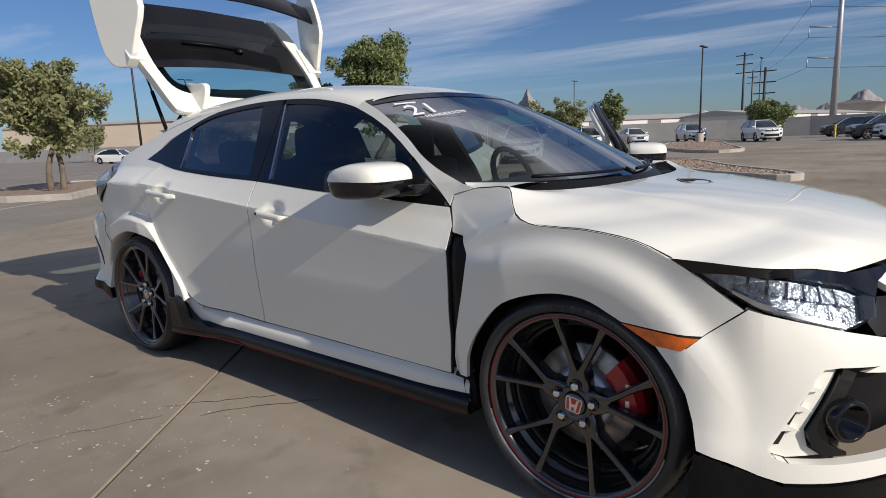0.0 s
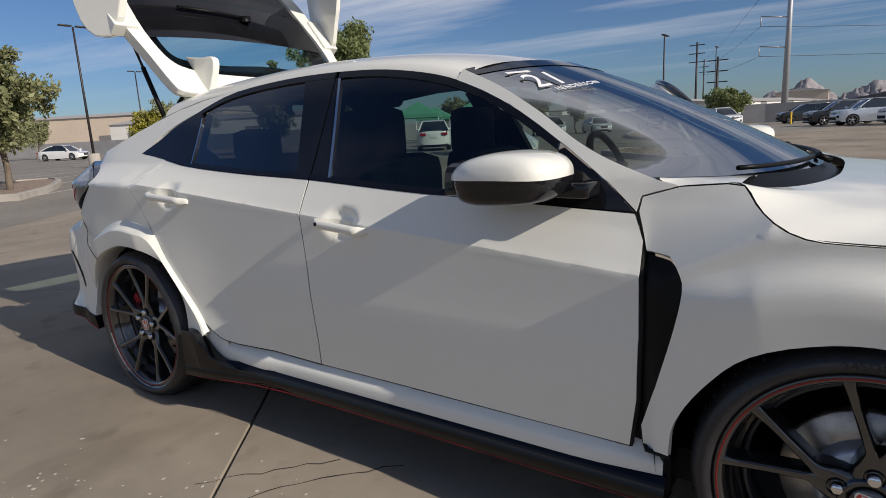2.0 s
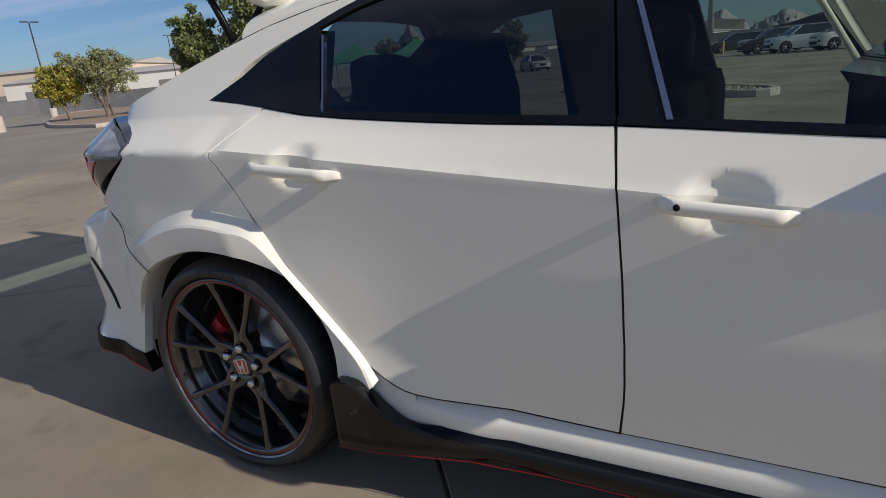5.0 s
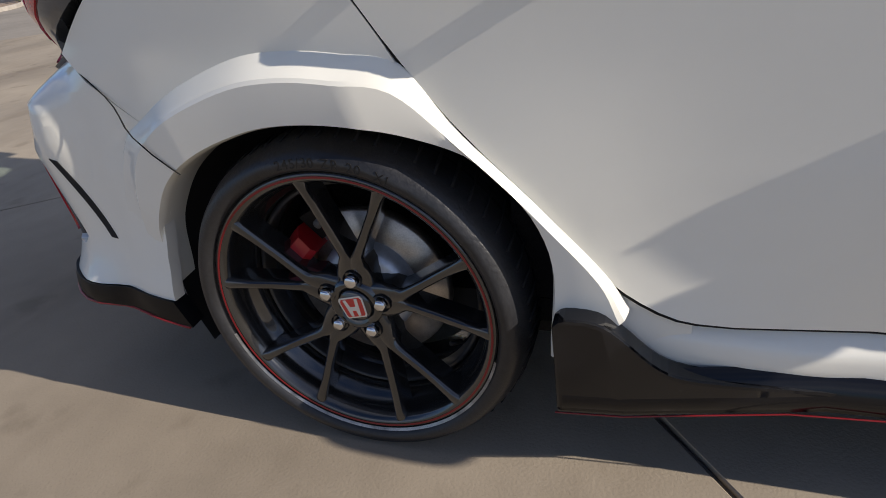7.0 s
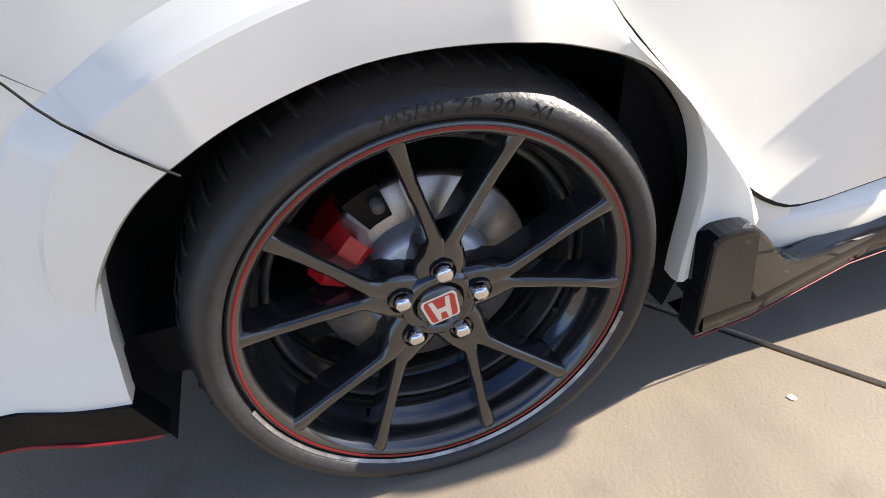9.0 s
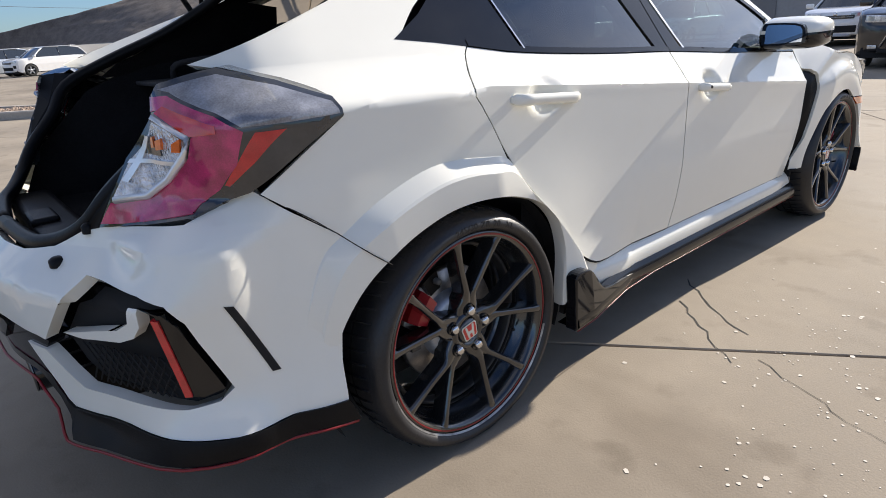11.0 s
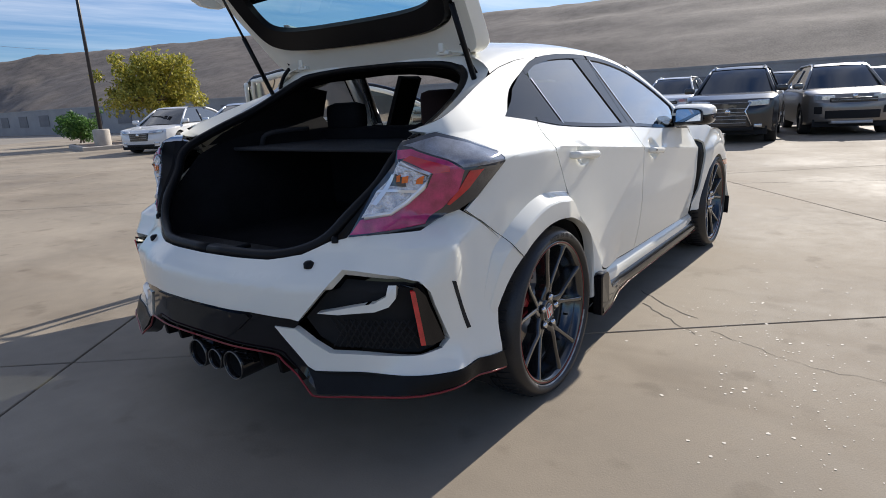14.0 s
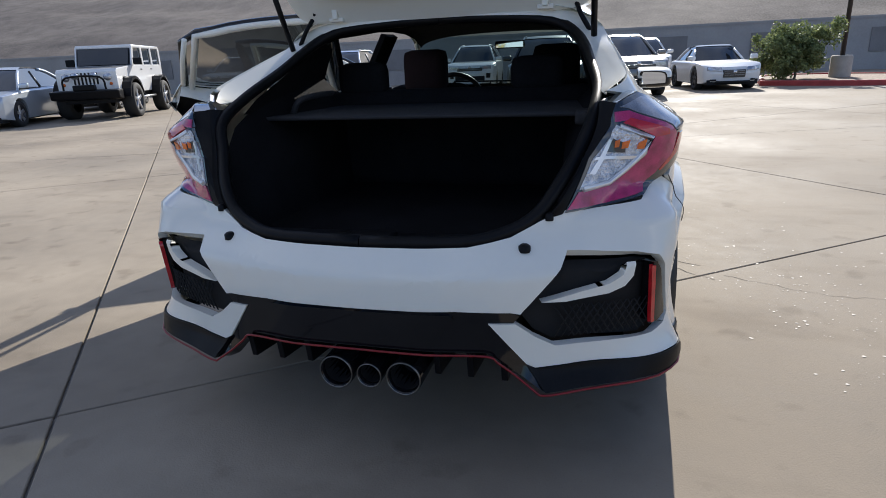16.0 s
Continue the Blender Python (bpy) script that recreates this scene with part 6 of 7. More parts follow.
def parked(name, kind, colour, label, m, rims=None, grille=PB, group="parked cars", big=1.0, roofglass=False, spindle=False):
    """A parked car of a given kind, nose towards its local +x."""
    Lg, Wd, Ht, low, cab, wr = SHAPES[kind]
    hw = Wd / 2
    ob = thing(name, label, "car", group)
    r = (.345 if kind in ("suv", "van") else .325) * big
    fx, rx = Lg * .5 - .93, -Lg * .5 + .98
    pts = [((f - .5) * Lg, h * Ht) for f, h in low]
    # wheel arches cut up into the underside
    under_z = low[-2][1] * Ht
    line = pts[:11]
    poly = line + [(fx + (r + .055) * math.cos(a), max(under_z, r + (r + .055) * math.sin(a))) for a in np.linspace(-.35, math.pi + .35, 17)] + [(rx + (r + .055) * math.cos(a), max(under_z, r + (r + .055) * math.sin(a))) for a in np.linspace(-.35, math.pi + .35, 17)] + pts[12:]
    belt = max(h for f, h in low) * Ht

    def shape(x, y, z):
        e = abs(x) / (Lg / 2)
        k = 1 - .22 * max(0, e - .72) ** 1.4 / .28 ** 1.4
        s = z / Ht
        k *= 1 - .05 * abs(s - .42) / .42 if s < .66 else .94 - .62 * (s - .66)
        return (x, y * k, z)
    def rounded(x, y, z):
        a = min(1, abs(y) / hw)
        t = max(0, (a - .70) / .30)
        q = 1 - math.sqrt(max(0, 1 - t * t))
        up = min(1, max(0, (z - .72 * belt) / (.28 * belt)))
        end = min(1, max(0, (abs(x) / (Lg / 2) - .80) / .20))
        return shape(x - math.copysign((.20 * a ** 2.4 + .10 * q) * end * end, x), y, z - .10 * q * up * up)

    def bent(bm):
        """A block on the nose, bowed with it."""
        for k in range(-8, 9):
            bmesh.ops.bisect_plane(bm, geom=bm.verts[:] + bm.edges[:] + bm.faces[:], dist=1e-4, plane_co=(0, k * hw / 9, 0), plane_no=(0, 1, 0))
        for v in bm.verts:
            x, y, z = v.co
            p = rounded(x, y, z)
            v.co = (p[0], p[1], z)
        return bm
    bm = bmesh.new()
    face = bm.faces.new([bm.verts.new((x, 0, z)) for x, z in poly])
    face.normal_update()
    bmesh.ops.triangulate(bm, faces=[face], ngon_method='EAR_CLIP')
    for k in range(-12, 13):
        bmesh.ops.bisect_plane(bm, geom=bm.verts[:] + bm.edges[:] + bm.faces[:], dist=1e-4, plane_co=(k * .21, 0, 0), plane_no=(1, 0, 0))
    for k in range(1, 8):
        bmesh.ops.bisect_plane(bm, geom=bm.verts[:] + bm.edges[:] + bm.faces[:], dist=1e-4, plane_co=(0, 0, k * .15), plane_no=(0, 0, 1))
    for f in bm.faces:
        f.smooth = True
    dup = bmesh.ops.duplicate(bm, geom=bm.verts[:] + bm.edges[:] + bm.faces[:])
    new_v = {v for v in dup["geom"] if isinstance(v, bmesh.types.BMVert)}
    rim_e = [e for e in bm.edges if len(e.link_faces) == 1 and e.verts[0] not in new_v]
    for v in bm.verts:
        v.co.y = hw if v in new_v else -hw
    other = dup["vert_map"]
    for e in rim_e:
        a, b = e.verts
        f = bm.faces.new((a, b, other[b], other[a]))
        f.smooth = True
    cut = [sg * hw * q for q in (.25, .5, .72, .82, .89, .94, .975) for sg in (-1, 1)] + [0]
    for y in cut:
        bmesh.ops.bisect_plane(bm, geom=bm.verts[:] + bm.edges[:] + bm.faces[:], dist=1e-4, plane_co=(0, y, 0), plane_no=(0, 1, 0))
    for v in bm.verts:
        x, y, z = v.co
        # round the shoulder, and the nose and tail in plan
        v.co = rounded(x, y, z)
    bmesh.ops.recalc_face_normals(bm, faces=bm.faces[:])
    for e in bm.edges:
        if len(e.link_faces) == 2 and e.calc_face_angle() > 1.1:
            e.smooth = False
    body = part("body", bm, colour, ob)
    part("underside", block((-Lg * .46, -hw * .8, under_z * .8), (Lg * .46, hw * .8, under_z * 1.5)), INNER, ob)
    for x in (fx, rx):
        part("wheel_well", block((x - r - .04, -hw * .86, under_z), (x + r + .04, hw * .86, 2 * r)), INNER, ob)
    # cabin: glass drawn in, with roof skin and pillars over it
    cp = [((f - .5) * Lg, h * Ht) for f, h in cab]
    cw = lambda z: hw * (.90 - .30 * max(0, z / Ht - .62) / .38)

    def ring(x, z, g=0.0):
        return [(x, s * (cw(z) + g), z) for s in (-1, -.8, -.4, 0, .4, .8, 1)]
    full = spline(cp, 4)
    crown = lambda row: [(x - .10 * (abs(y) / hw) ** 2 * (1 if x > 0 else -1), y, z - .05 * (abs(y) / hw) ** 2.5) for x, y, z in row]
    part("cabin_glass", joined(loft([crown(ring(x, z)) for x, z in full]), *[loft([[(x, s * cw(z), z - .03), (x, s * cw(belt), belt - .03)] for x, z in full], smooth=False) for s in (-1, 1)]), CARGLASS, ob, "dark glass")
    i0 = [p for p in full if p[1] > Ht * .935]
    part("roof", loft([[(x, y, z + .012) for x, y, z in crown(ring(x, z, .012))] for x, z in i0]), CARGLASS if roofglass else colour, ob)
    for s in (-1, 1):
        part("pillar", tube([(x, s * (cw(z) + .002), z - .03) for x, z in full if z < Ht * .99 and x > 0], .035, 6), colour, ob)
        part("pillar", tube([(x, s * (cw(z) + .002), z - .03) for x, z in full if z < Ht * .99 and x < -.2], .045, 6), colour, ob)
        mid = (cp[1][0] + cp[-1][0]) / 2 - .1
        part("pillar", tube([(mid, s * (cw(belt) + .002), belt - .03), (mid - .04, s * (cw(Ht * .95) + .002), Ht * .95 - .03)], .030, 6), PB, ob)
        if kind in ("suv", "van"):
            part("roof_rail", tube([(x, s * cw(Ht) * .93, Ht + .02) for x in np.linspace(cp[1][0] + .2, cp[-2][0] - .1, 6)], .016, 6), ALLOY, ob)
        y0, y1 = sorted((s * hw * .48, s * hw * .93))
        lamp = block((Lg / 2 - .34, y0, Ht * (.475 if kind == "suv" else .445 if kind != "roadster" else .43)), (Lg / 2 + .004, y1, Ht * (.55 if kind == "suv" else .505 if kind != "roadster" else .52)), .02)
        for v in lamp.verts:
            a = abs(v.co.y) / hw
            v.co.z += .05 * (a - .5)
            if v.co.z > Ht * .47:
                v.co.x -= .05
        part("headlamp", bent(lamp), LENS, ob, "clear headlamp")
        part("tail_lamp", block((-Lg / 2 - .01, s * hw * .62 - .16, Ht * .50), (-Lg / 2 + .25, s * hw * .62 + .16, Ht * .58), .02), TAILR, ob)
        mr = part("door_mirror", block((.62 * Lg * .5 - .12 - .30, s * hw * .90 if s > 0 else s * hw * .90 - .22, belt - .03), (.62 * Lg * .5 - .30, s * hw * .90 + .22 if s > 0 else s * hw * .90, belt + .10), .04), colour, ob)
        for xh in (.25, -.85):
            part("door_handle", tube([(xh, s * (hw * .965), belt - .13), (xh - .2, s * (hw * .965), belt - .12)], .014, 6), CHROME if colour is PB else colour, ob)
        for x in (fx, rx):
            car_wheel("wheel", r, .22, rims or ALLOY, ob, (x, s * hw * .965, r), s)
    nx = Lg / 2
    if kind == "suv" and not spindle:
        # slim wide grille, deep dark intake over a pale skid plate, black lower cladding
        gr = part("grille", bent(block((nx - .14, -hw * .60, Ht * .455), (nx + .010, hw * .60, Ht * .515), .012)), PB, ob)
        part("grille_bar", bent(block((nx - .02, -hw * .58, Ht * .483), (nx + .016, hw * .58, Ht * .488))), GALV, gr)
        part("lower_intake", bent(block((nx - .20, -hw * .70, Ht * .235), (nx + .008, hw * .70, Ht * .345), .02)), INNER, ob)
        part("skid_plate", bent(block((nx - .20, -hw * .55, Ht * .165), (nx + .014, hw * .55, Ht * .205), .02)), GALV, ob)
        for s in (-1, 1):
            part("air_vent", bent(block((nx - .20, s * hw * .84 - .07, Ht * .30), (nx + .010, s * hw * .84 + .07, Ht * .40), .015)), INNER, ob)
    else:
        wide, high, foot = (.52, .53, .22) if spindle else (.44, .46, .29)
        gr = part("grille", bent(block((nx - .10, -hw * wide, Ht * foot), (nx + .010, hw * wide, Ht * high), .02)), grille, ob)
        for k in range(5 if spindle else 3):
            part("grille_bar", bent(block((nx, -hw * (wide - .04), Ht * (foot + .05 + .045 * k)), (nx + .016, hw * (wide - .04), Ht * (foot + .056 + .045 * k)))), GALV, gr)
        if spindle:
            for s in (-1, 1):
                edge = [(.58, .53), (.44, .42), (.62, .24)]
                part("grille_edge", tube([Vector(rounded(nx + .016, s * hw * a, Ht * b)) for a, b in edge], .018, 6), CHROME, gr)
        part("lower_intake", bent(block((nx - .16, -hw * .66, Ht * .17), (nx + .006, hw * .66, Ht * .215), .02)), INNER, ob)
        for s in (-1, 1):
            part("fog_lamp", bent(block((nx - .15, s * hw * .76 - .08, Ht * .215), (nx + .006, s * hw * .76 + .08, Ht * .255), .015)), LENS if kind != "roadster" else INNER, ob)
    part("badge", lathe([(0, .024), (.05, .022), (.055, .0)], 16, 'x', (nx, 0, Ht * (.535 if kind == "suv" and not spindle else .415))), CHROME, ob)
    part("number_plate", block((-nx - .012, -.16, Ht * .40), (-nx + .02, .16, Ht * .47), .004), PLATE, ob)
    ob.matrix_world = m
    return ob


def stand(x, y, heading):
    return Matrix.Translation((x, y, -.002)) @ Matrix.Rotation(radians(heading), 4, 'Z')


parked("parked_suv", "suv", PB, "black crossover parked facing out from the wall", stand(14.3, 1.1, 186), spindle=True)
parked("parked_suv", "suv", PG, "grey bronze sport utility parked facing out", stand(16.7, -.7, 194), rims=ALLOY)
parked("parked_suv", "suv", PW, "white sport utility parked beside the wall", stand(21.6, 4.6, 186))
parked("parked_suv", "suv", PW, "white crossover behind the grey one", stand(23.6, -1.6, 185))
parked("parked_suv", "suv", PT, "dark blue crossover parked in the second row", stand(22.5, 1.3, 185))
parked("parked_roadster", "roadster", PW, "white two-seat roadster with black soft top", stand(18.7, -3.6, 190), roofglass=True, rims=DKALLOY)
parked("parked_sedan", "sedan", PW, "white sedan with dark grille and alloy wheels", stand(9.9, 18.4, 206), rims=DKALLOY)
parked("parked_sedan", "sedan", PS, "silver blue sedan parked beside a white one", stand(10.5, 15.2, 206))
parked("parked_sedan", "sedan", PW, "white sedan parked behind the first row", stand(16.4, 17.6, 205))
parked("parked_suv", "suv", PS, "pale silver crossover parked farther back", stand(20.0, 9.4, 188))
parked("parked_suv", "suv", PW, "white crossover parked by the wall", stand(20.8, 14.6, 190))
parked("parked_sedan", "sedan", PW, "white sedan parked alone far across the lot", stand(-62, 25.5, 28))
parked("parked_suv", "suv", PW, "white three-row sport utility across the lot", stand(-6.6, 51, -60))
parked("parked_suv", "suv", PS, "silver crossover beside a lamp pole", stand(-14.0, 58, -58))
parked("parked_suv", "suv", PW, "white crossover at the end of the row", stand(5.8, 44, 200))
parked("parked_suv", "suv", PT, "dark crossover parked among the row", stand(1.5, 49, 205))
parked("parked_suv", "suv", PS, "silver crossover at the row by the wall", stand(3.2, 46.0, 203))
parked("parked_van", "van", PW, "white pickup sized vehicle parked far off", stand(-22, 52, -50))
parked("parked_sedan", "sedan", PW, "white sedan parked near the trees", stand(-18.5, 55, -52))
parked("parked_suv", "suv", PT, "dark sport utility by the yellow post", stand(-1.5, 62, 200))


parked("parked_suv", "suv", PW, "white full-size sport utility standing in the lane", stand(-10.9, 21.6, -60), big=1.1)
parked("parked_suv", "suv", PW, "white crossover with its tail to the lane", stand(-17.4, 26.0, 125))


def canopy_tent(x, y, turn):
    """A square pop-up canopy: four legs with braces and a pitched cloth with a short valance."""
    ob = thing("canopy_tent", "green pop-up canopy tent on white steel legs", "tent", "canopy tents")
    corners = [(-1.5, -1.5), (1.5, -1.5), (1.5, 1.5), (-1.5, 1.5)]
    for a, b in corners:
        part("leg", tube([(a, b, 0), (a, b, 2.15)], .03, 6), PW, ob)
    bm = bmesh.new()
    low = [bm.verts.new((a * 1.02, b * 1.02, 1.95)) for a, b in corners]
    eave = [bm.verts.new((a * 1.02, b * 1.02, 2.2)) for a, b in corners]
    half = [bm.verts.new((a * .5, b * .5, 2.62)) for a, b in corners]
    top = bm.verts.new((0, 0, 3.1))
    for i in range(4):
        j = (i + 1) % 4
        bm.faces.new((low[i], low[j], eave[j], eave[i]))
        bm.faces.new((eave[i], eave[j], half[j], half[i]))
        bm.faces.new((half[i], half[j], top))
    part("canopy", bm, TENT, ob, "pitched green cloth")
    for i in range(4):
        (a, b), (c, d) = corners[i], corners[(i + 1) % 4]
        part("truss", tube([(a, b, 2.1), ((a + c) / 2, (b + d) / 2, 1.95), (c, d, 2.1)], .02, 6), PW, ob)
    ob.matrix_world = Matrix.Translation((x, y, -.015)) @ Matrix.Rotation(radians(turn), 4, 'Z')


TENT = mat("green tent cloth", (0.10, 0.36, 0.22), 0.7, var=0.06, scale=2)
canopy_tent(-18.9, 33.4, 30)
canopy_tent(-22.6, 31.6, 30)
canopy_tent(-28.6, 42.2, 25)


def offroader(m):
    """A boxy four-wheel-drive with fat tyres and a winch bumper."""
    ob = thing("parked_offroader", "white boxy four-door off-roader with black winch bumper", "car", "parked cars")
    part("body", prism([(-2.05, .62), (-2.05, 1.34), (.62, 1.34), (.68, 1.33), (1.78, 1.26), (1.86, 1.19), (1.86, .72), (1.55, .70), (1.45, 1.04), (.85, 1.04), (.62, .62), (-.75, .62), (-.95, 1.0), (-1.65, 1.0), (-1.8, .62)], -.72, .72, 'y', .02), PW, ob)
    part("cabin_glass", prism([(-1.98, 1.32), (-1.94, 1.80), (.36, 1.80), (.58, 1.32)], -.69, .69, 'y', .02), CARGLASS, ob)
    part("hard_top", block((-2.03, -.72, 1.78), (.40, .72, 1.87), .03), PW, ob)
    for s in (-1, 1):
        for x0, x1 in ((-2.04, -1.90), (-1.22, -1.10), (-.40, -.28)):
            part("pillar", prism([(x0, 1.32), (x1, 1.32), (x1, 1.82), (x0, 1.82)], s * .70, s * .725, 'y'), PW, ob)
        part("pillar", prism([(.48, 1.32), (.60, 1.32), (.40, 1.82), (.28, 1.82)], s * .69, s * .725, 'y'), PW, ob)
        for cx in (1.18, -1.30):
            part("fender", loft([[(cx + .56 * math.cos(a), s * y, .50 + .58 * math.sin(a) * .95) for y in (.68, .94)] + [(cx + .52 * math.cos(a), s * .94, .46 + .55 * math.sin(a) * .95)] for a in np.linspace(.1, math.pi - .1, 9)], smooth=False), BLACKM, ob)
            car_wheel("wheel", .44, .30, ALLOY, ob, (cx, s * .94, .44), s)
        hl = part("headlamp", lathe([(0, .03), (.09, .02), (.10, -.02)], 20, 'x', (1.87, s * .50, 1.06)), LENS, ob)
        part("indicator", lathe([(0, .02), (.035, .015), (.04, -.02)], 12, 'x', (1.87, s * .56, .89)), AMBER, ob)
        part("spot_lamp", lathe([(0, .03), (.08, .02), (.085, -.05)], 18, 'x', (2.04, s * .22, 1.10)), LENS, ob)
        part("door_mirror", block((.48, s * .86 - .11, 1.34), (.56, s * .86 + .11, 1.52), .02), BLACKM, ob)
        part("step_bar", tube([(-.75, s * .80, .48), (.62, s * .80, .48)], .03, 8), ALLOY, ob)
        for x in (-.05, -.95):
            part("door_handle", block((x - .12, s * .72 - .012, 1.20), (x, s * .72 + .012, 1.23), .005), BLACKM, ob)
    for k in range(7):
        part("grille_slot", block((1.855, -.315 + .09 * k, .88), (1.868, -.27 + .09 * k, 1.17), .01), INNER, ob)
    part("windscreen", prism([(.595, 1.36), (.615, 1.36), (.41, 1.78), (.39, 1.78)], -.64, .64, 'y'), CARGLASS, ob)
    bp = part("winch_bumper", prism([(1.86, .50), (2.16, .54), (2.20, .74), (1.86, .76)], -.82, .82, 'y', .03), BLACKM, ob, "black steel winch bumper")
    part("winch", block((2.0, -.25, .74), (2.2, .25, .88), .03), BLACKM, bp)
    part("bull_bar", tube(spline([(2.1, -.50, .76), (2.12, -.40, 1.06), (2.12, .40, 1.06), (2.1, .50, .76)], 4), .025, 8), BLACKM, bp)
    part("chassis", block((-2.0, -.6, .42), (1.9, .6, .64)), INNER, ob)
    ob.matrix_world = m


offroader(stand(12.8, 13.75, 204) @ Matrix.Scale(1.06, 4))

# ---- poles, lamps and wires ----
def lamp_pole(x, y, h, base=True, label="dark steel car park lamp on a concrete base", lean=0):
    ob = thing("street_lamp", label, "street lamp", "car park lamps", (x, y, 0))
    b = .75 if base else 0
    if base:
        part("base", lathe([(0, .78), (.28, .78), (.31, .74), (.31, -.02)], 24, 'z', (x, y, 0)), CURB, ob, "round concrete base")
    part("pole", tube([(x, y, b), (x, y, h)], .075, 10, .05), STEEL, ob)
    for s in (-1, 1):
        part("lamp_head", block((-.06, s * .12, h - .02), (.20, s * .75, h + .06) if s > 0 else (.20, s * .12, h + .06), .02, Matrix.Translation((x, y, 0))) if s > 0 else block((-.06, -.75, h - .02), (.20, -.12, h + .06), .02, Matrix.Translation((x, y, 0))), STEEL, ob)
    return ob


lamp_pole(-10.5, 48.3, 7.4)
lamp_pole(-33.0, 14.6, 7.6)
lamp_pole(-55, 30, 8.0)
lamp_pole(-14, 88, 10, False)
lamp_pole(-36, 78, 8.5, False)
lamp_pole(9.4, 23.4, 8.2)
lamp_pole(20.4, -7.7, 8.2)
lamp_pole(-75, 60, 9.0, False)
tp = thing("transmission_pole", "tall grey steel power line pole with cross arms", "utility pole", at=(-6.3, 96, 0))
part("shaft", tube([(-6.3, 96, 0), (-6.3, 96, 27)], .46, 14, .22), GALV, tp)
for z in (10, 14, 18):
    part("cross_arm", tube([(-6.3, 96, z - .3), (-9.7, 95.2, z + .15)], .10, 6), GALV, tp)
    part("insulator", tube([(-9.7, 95.2, z + .1), (-9.7, 95.2, z - 1.2)], .07, 6), GALV, tp)
for k, (x, y, h) in enumerate(((-38, 190, 22), (-58, 300, 26), (-25, 150, 14))):
    up = thing("utility_pole", "distant wooden power pole with cross arms", "utility pole", "distant power poles", (x, y, 0))
    part("shaft", tube([(x, y, 0), (x, y, h)], .35, 8, .25), STEEL, up)
    for z in (h - .8, h - 3.2, h - 5.6):
        part("cross_arm", block((x - 2.2, y - .12, z - .12), (x + 2.2, y + .12, z + .12)), STEEL, up)
for k, z in enumerate((8.8, 12.8, 16.8)):
    wr = thing("power_line", "thin sagging overhead power line", "cable", "overhead power lines", (-9.7, 95.2, 0))
    for n, (ex, ey, ez) in enumerate(((75, 190, z + 4), (-60, 300, 20 + k * 2.4))):
        a, b = Vector((-9.7, 95.2, z)), Vector((ex, ey, ez))
        part("span", tube([a.lerp(b, t) - Vector((0, 0, 5 * t * (1 - t))) for t in np.linspace(0, 1, 14)], .03, 4), STEEL, wr)
yp = thing("bollard", "short yellow steel bollard by the parked cars", "bollard", at=(-2.2, 57, 0))
part("post", lathe([(0, 1.05), (.07, 1.03), (.08, .98), (.08, 0)], 12, 'z', (-2.2, 57, 0)), mat("yellow paint", (.7, .45, .03), .5), yp)

# ---- trees and shrubs ----
BARK = mat("grey brown bark", (0.16, 0.125, 0.095), 0.9, var=0.3, scale=6, bump=0.8, bscale=20)


def leaf_mat(name, col, other):
    m = bpy.data.materials.new(name)
    m.use_nodes = True
    t = m.node_tree
    b = t.nodes["Principled BSDF"]
    b.inputs["Roughness"].default_value = 0.6
    g = t.nodes.new("ShaderNodeNewGeometry")
    r = t.nodes.new("ShaderNodeValToRGB")
    r.color_ramp.elements[0].color, r.color_ramp.elements[1].color = (*col, 1), (*other, 1)
    t.links.new(g.outputs["Random Per Island"], r.inputs[0])
    t.links.new(r.outputs[0], b.inputs["Base Color"])
    tr, mx = t.nodes.new("ShaderNodeBsdfTranslucent"), t.nodes.new("ShaderNodeMixShader")
    mx.inputs[0].default_value = 0.35
    t.links.new(r.outputs[0], tr.inputs[0]); t.links.new(b.outputs[0], mx.inputs[1]); t.links.new(tr.outputs[0], mx.inputs[2])
    t.links.new(mx.outputs[0], t.nodes["Material Output"].inputs[0])
    return m


OLIVE = leaf_mat("olive green leaves", (.10, .135, .05), (.30, .34, .14))
DUSTY = leaf_mat("dusty green leaves", (.17, .19, .085), (.38, .38, .19))
YELLOW = leaf_mat("yellowing leaves", (.19, .21, .035), (.55, .47, .08))
GREEN = leaf_mat("fresh green leaves", (.04, .11, .02), (.12, .24, .05))


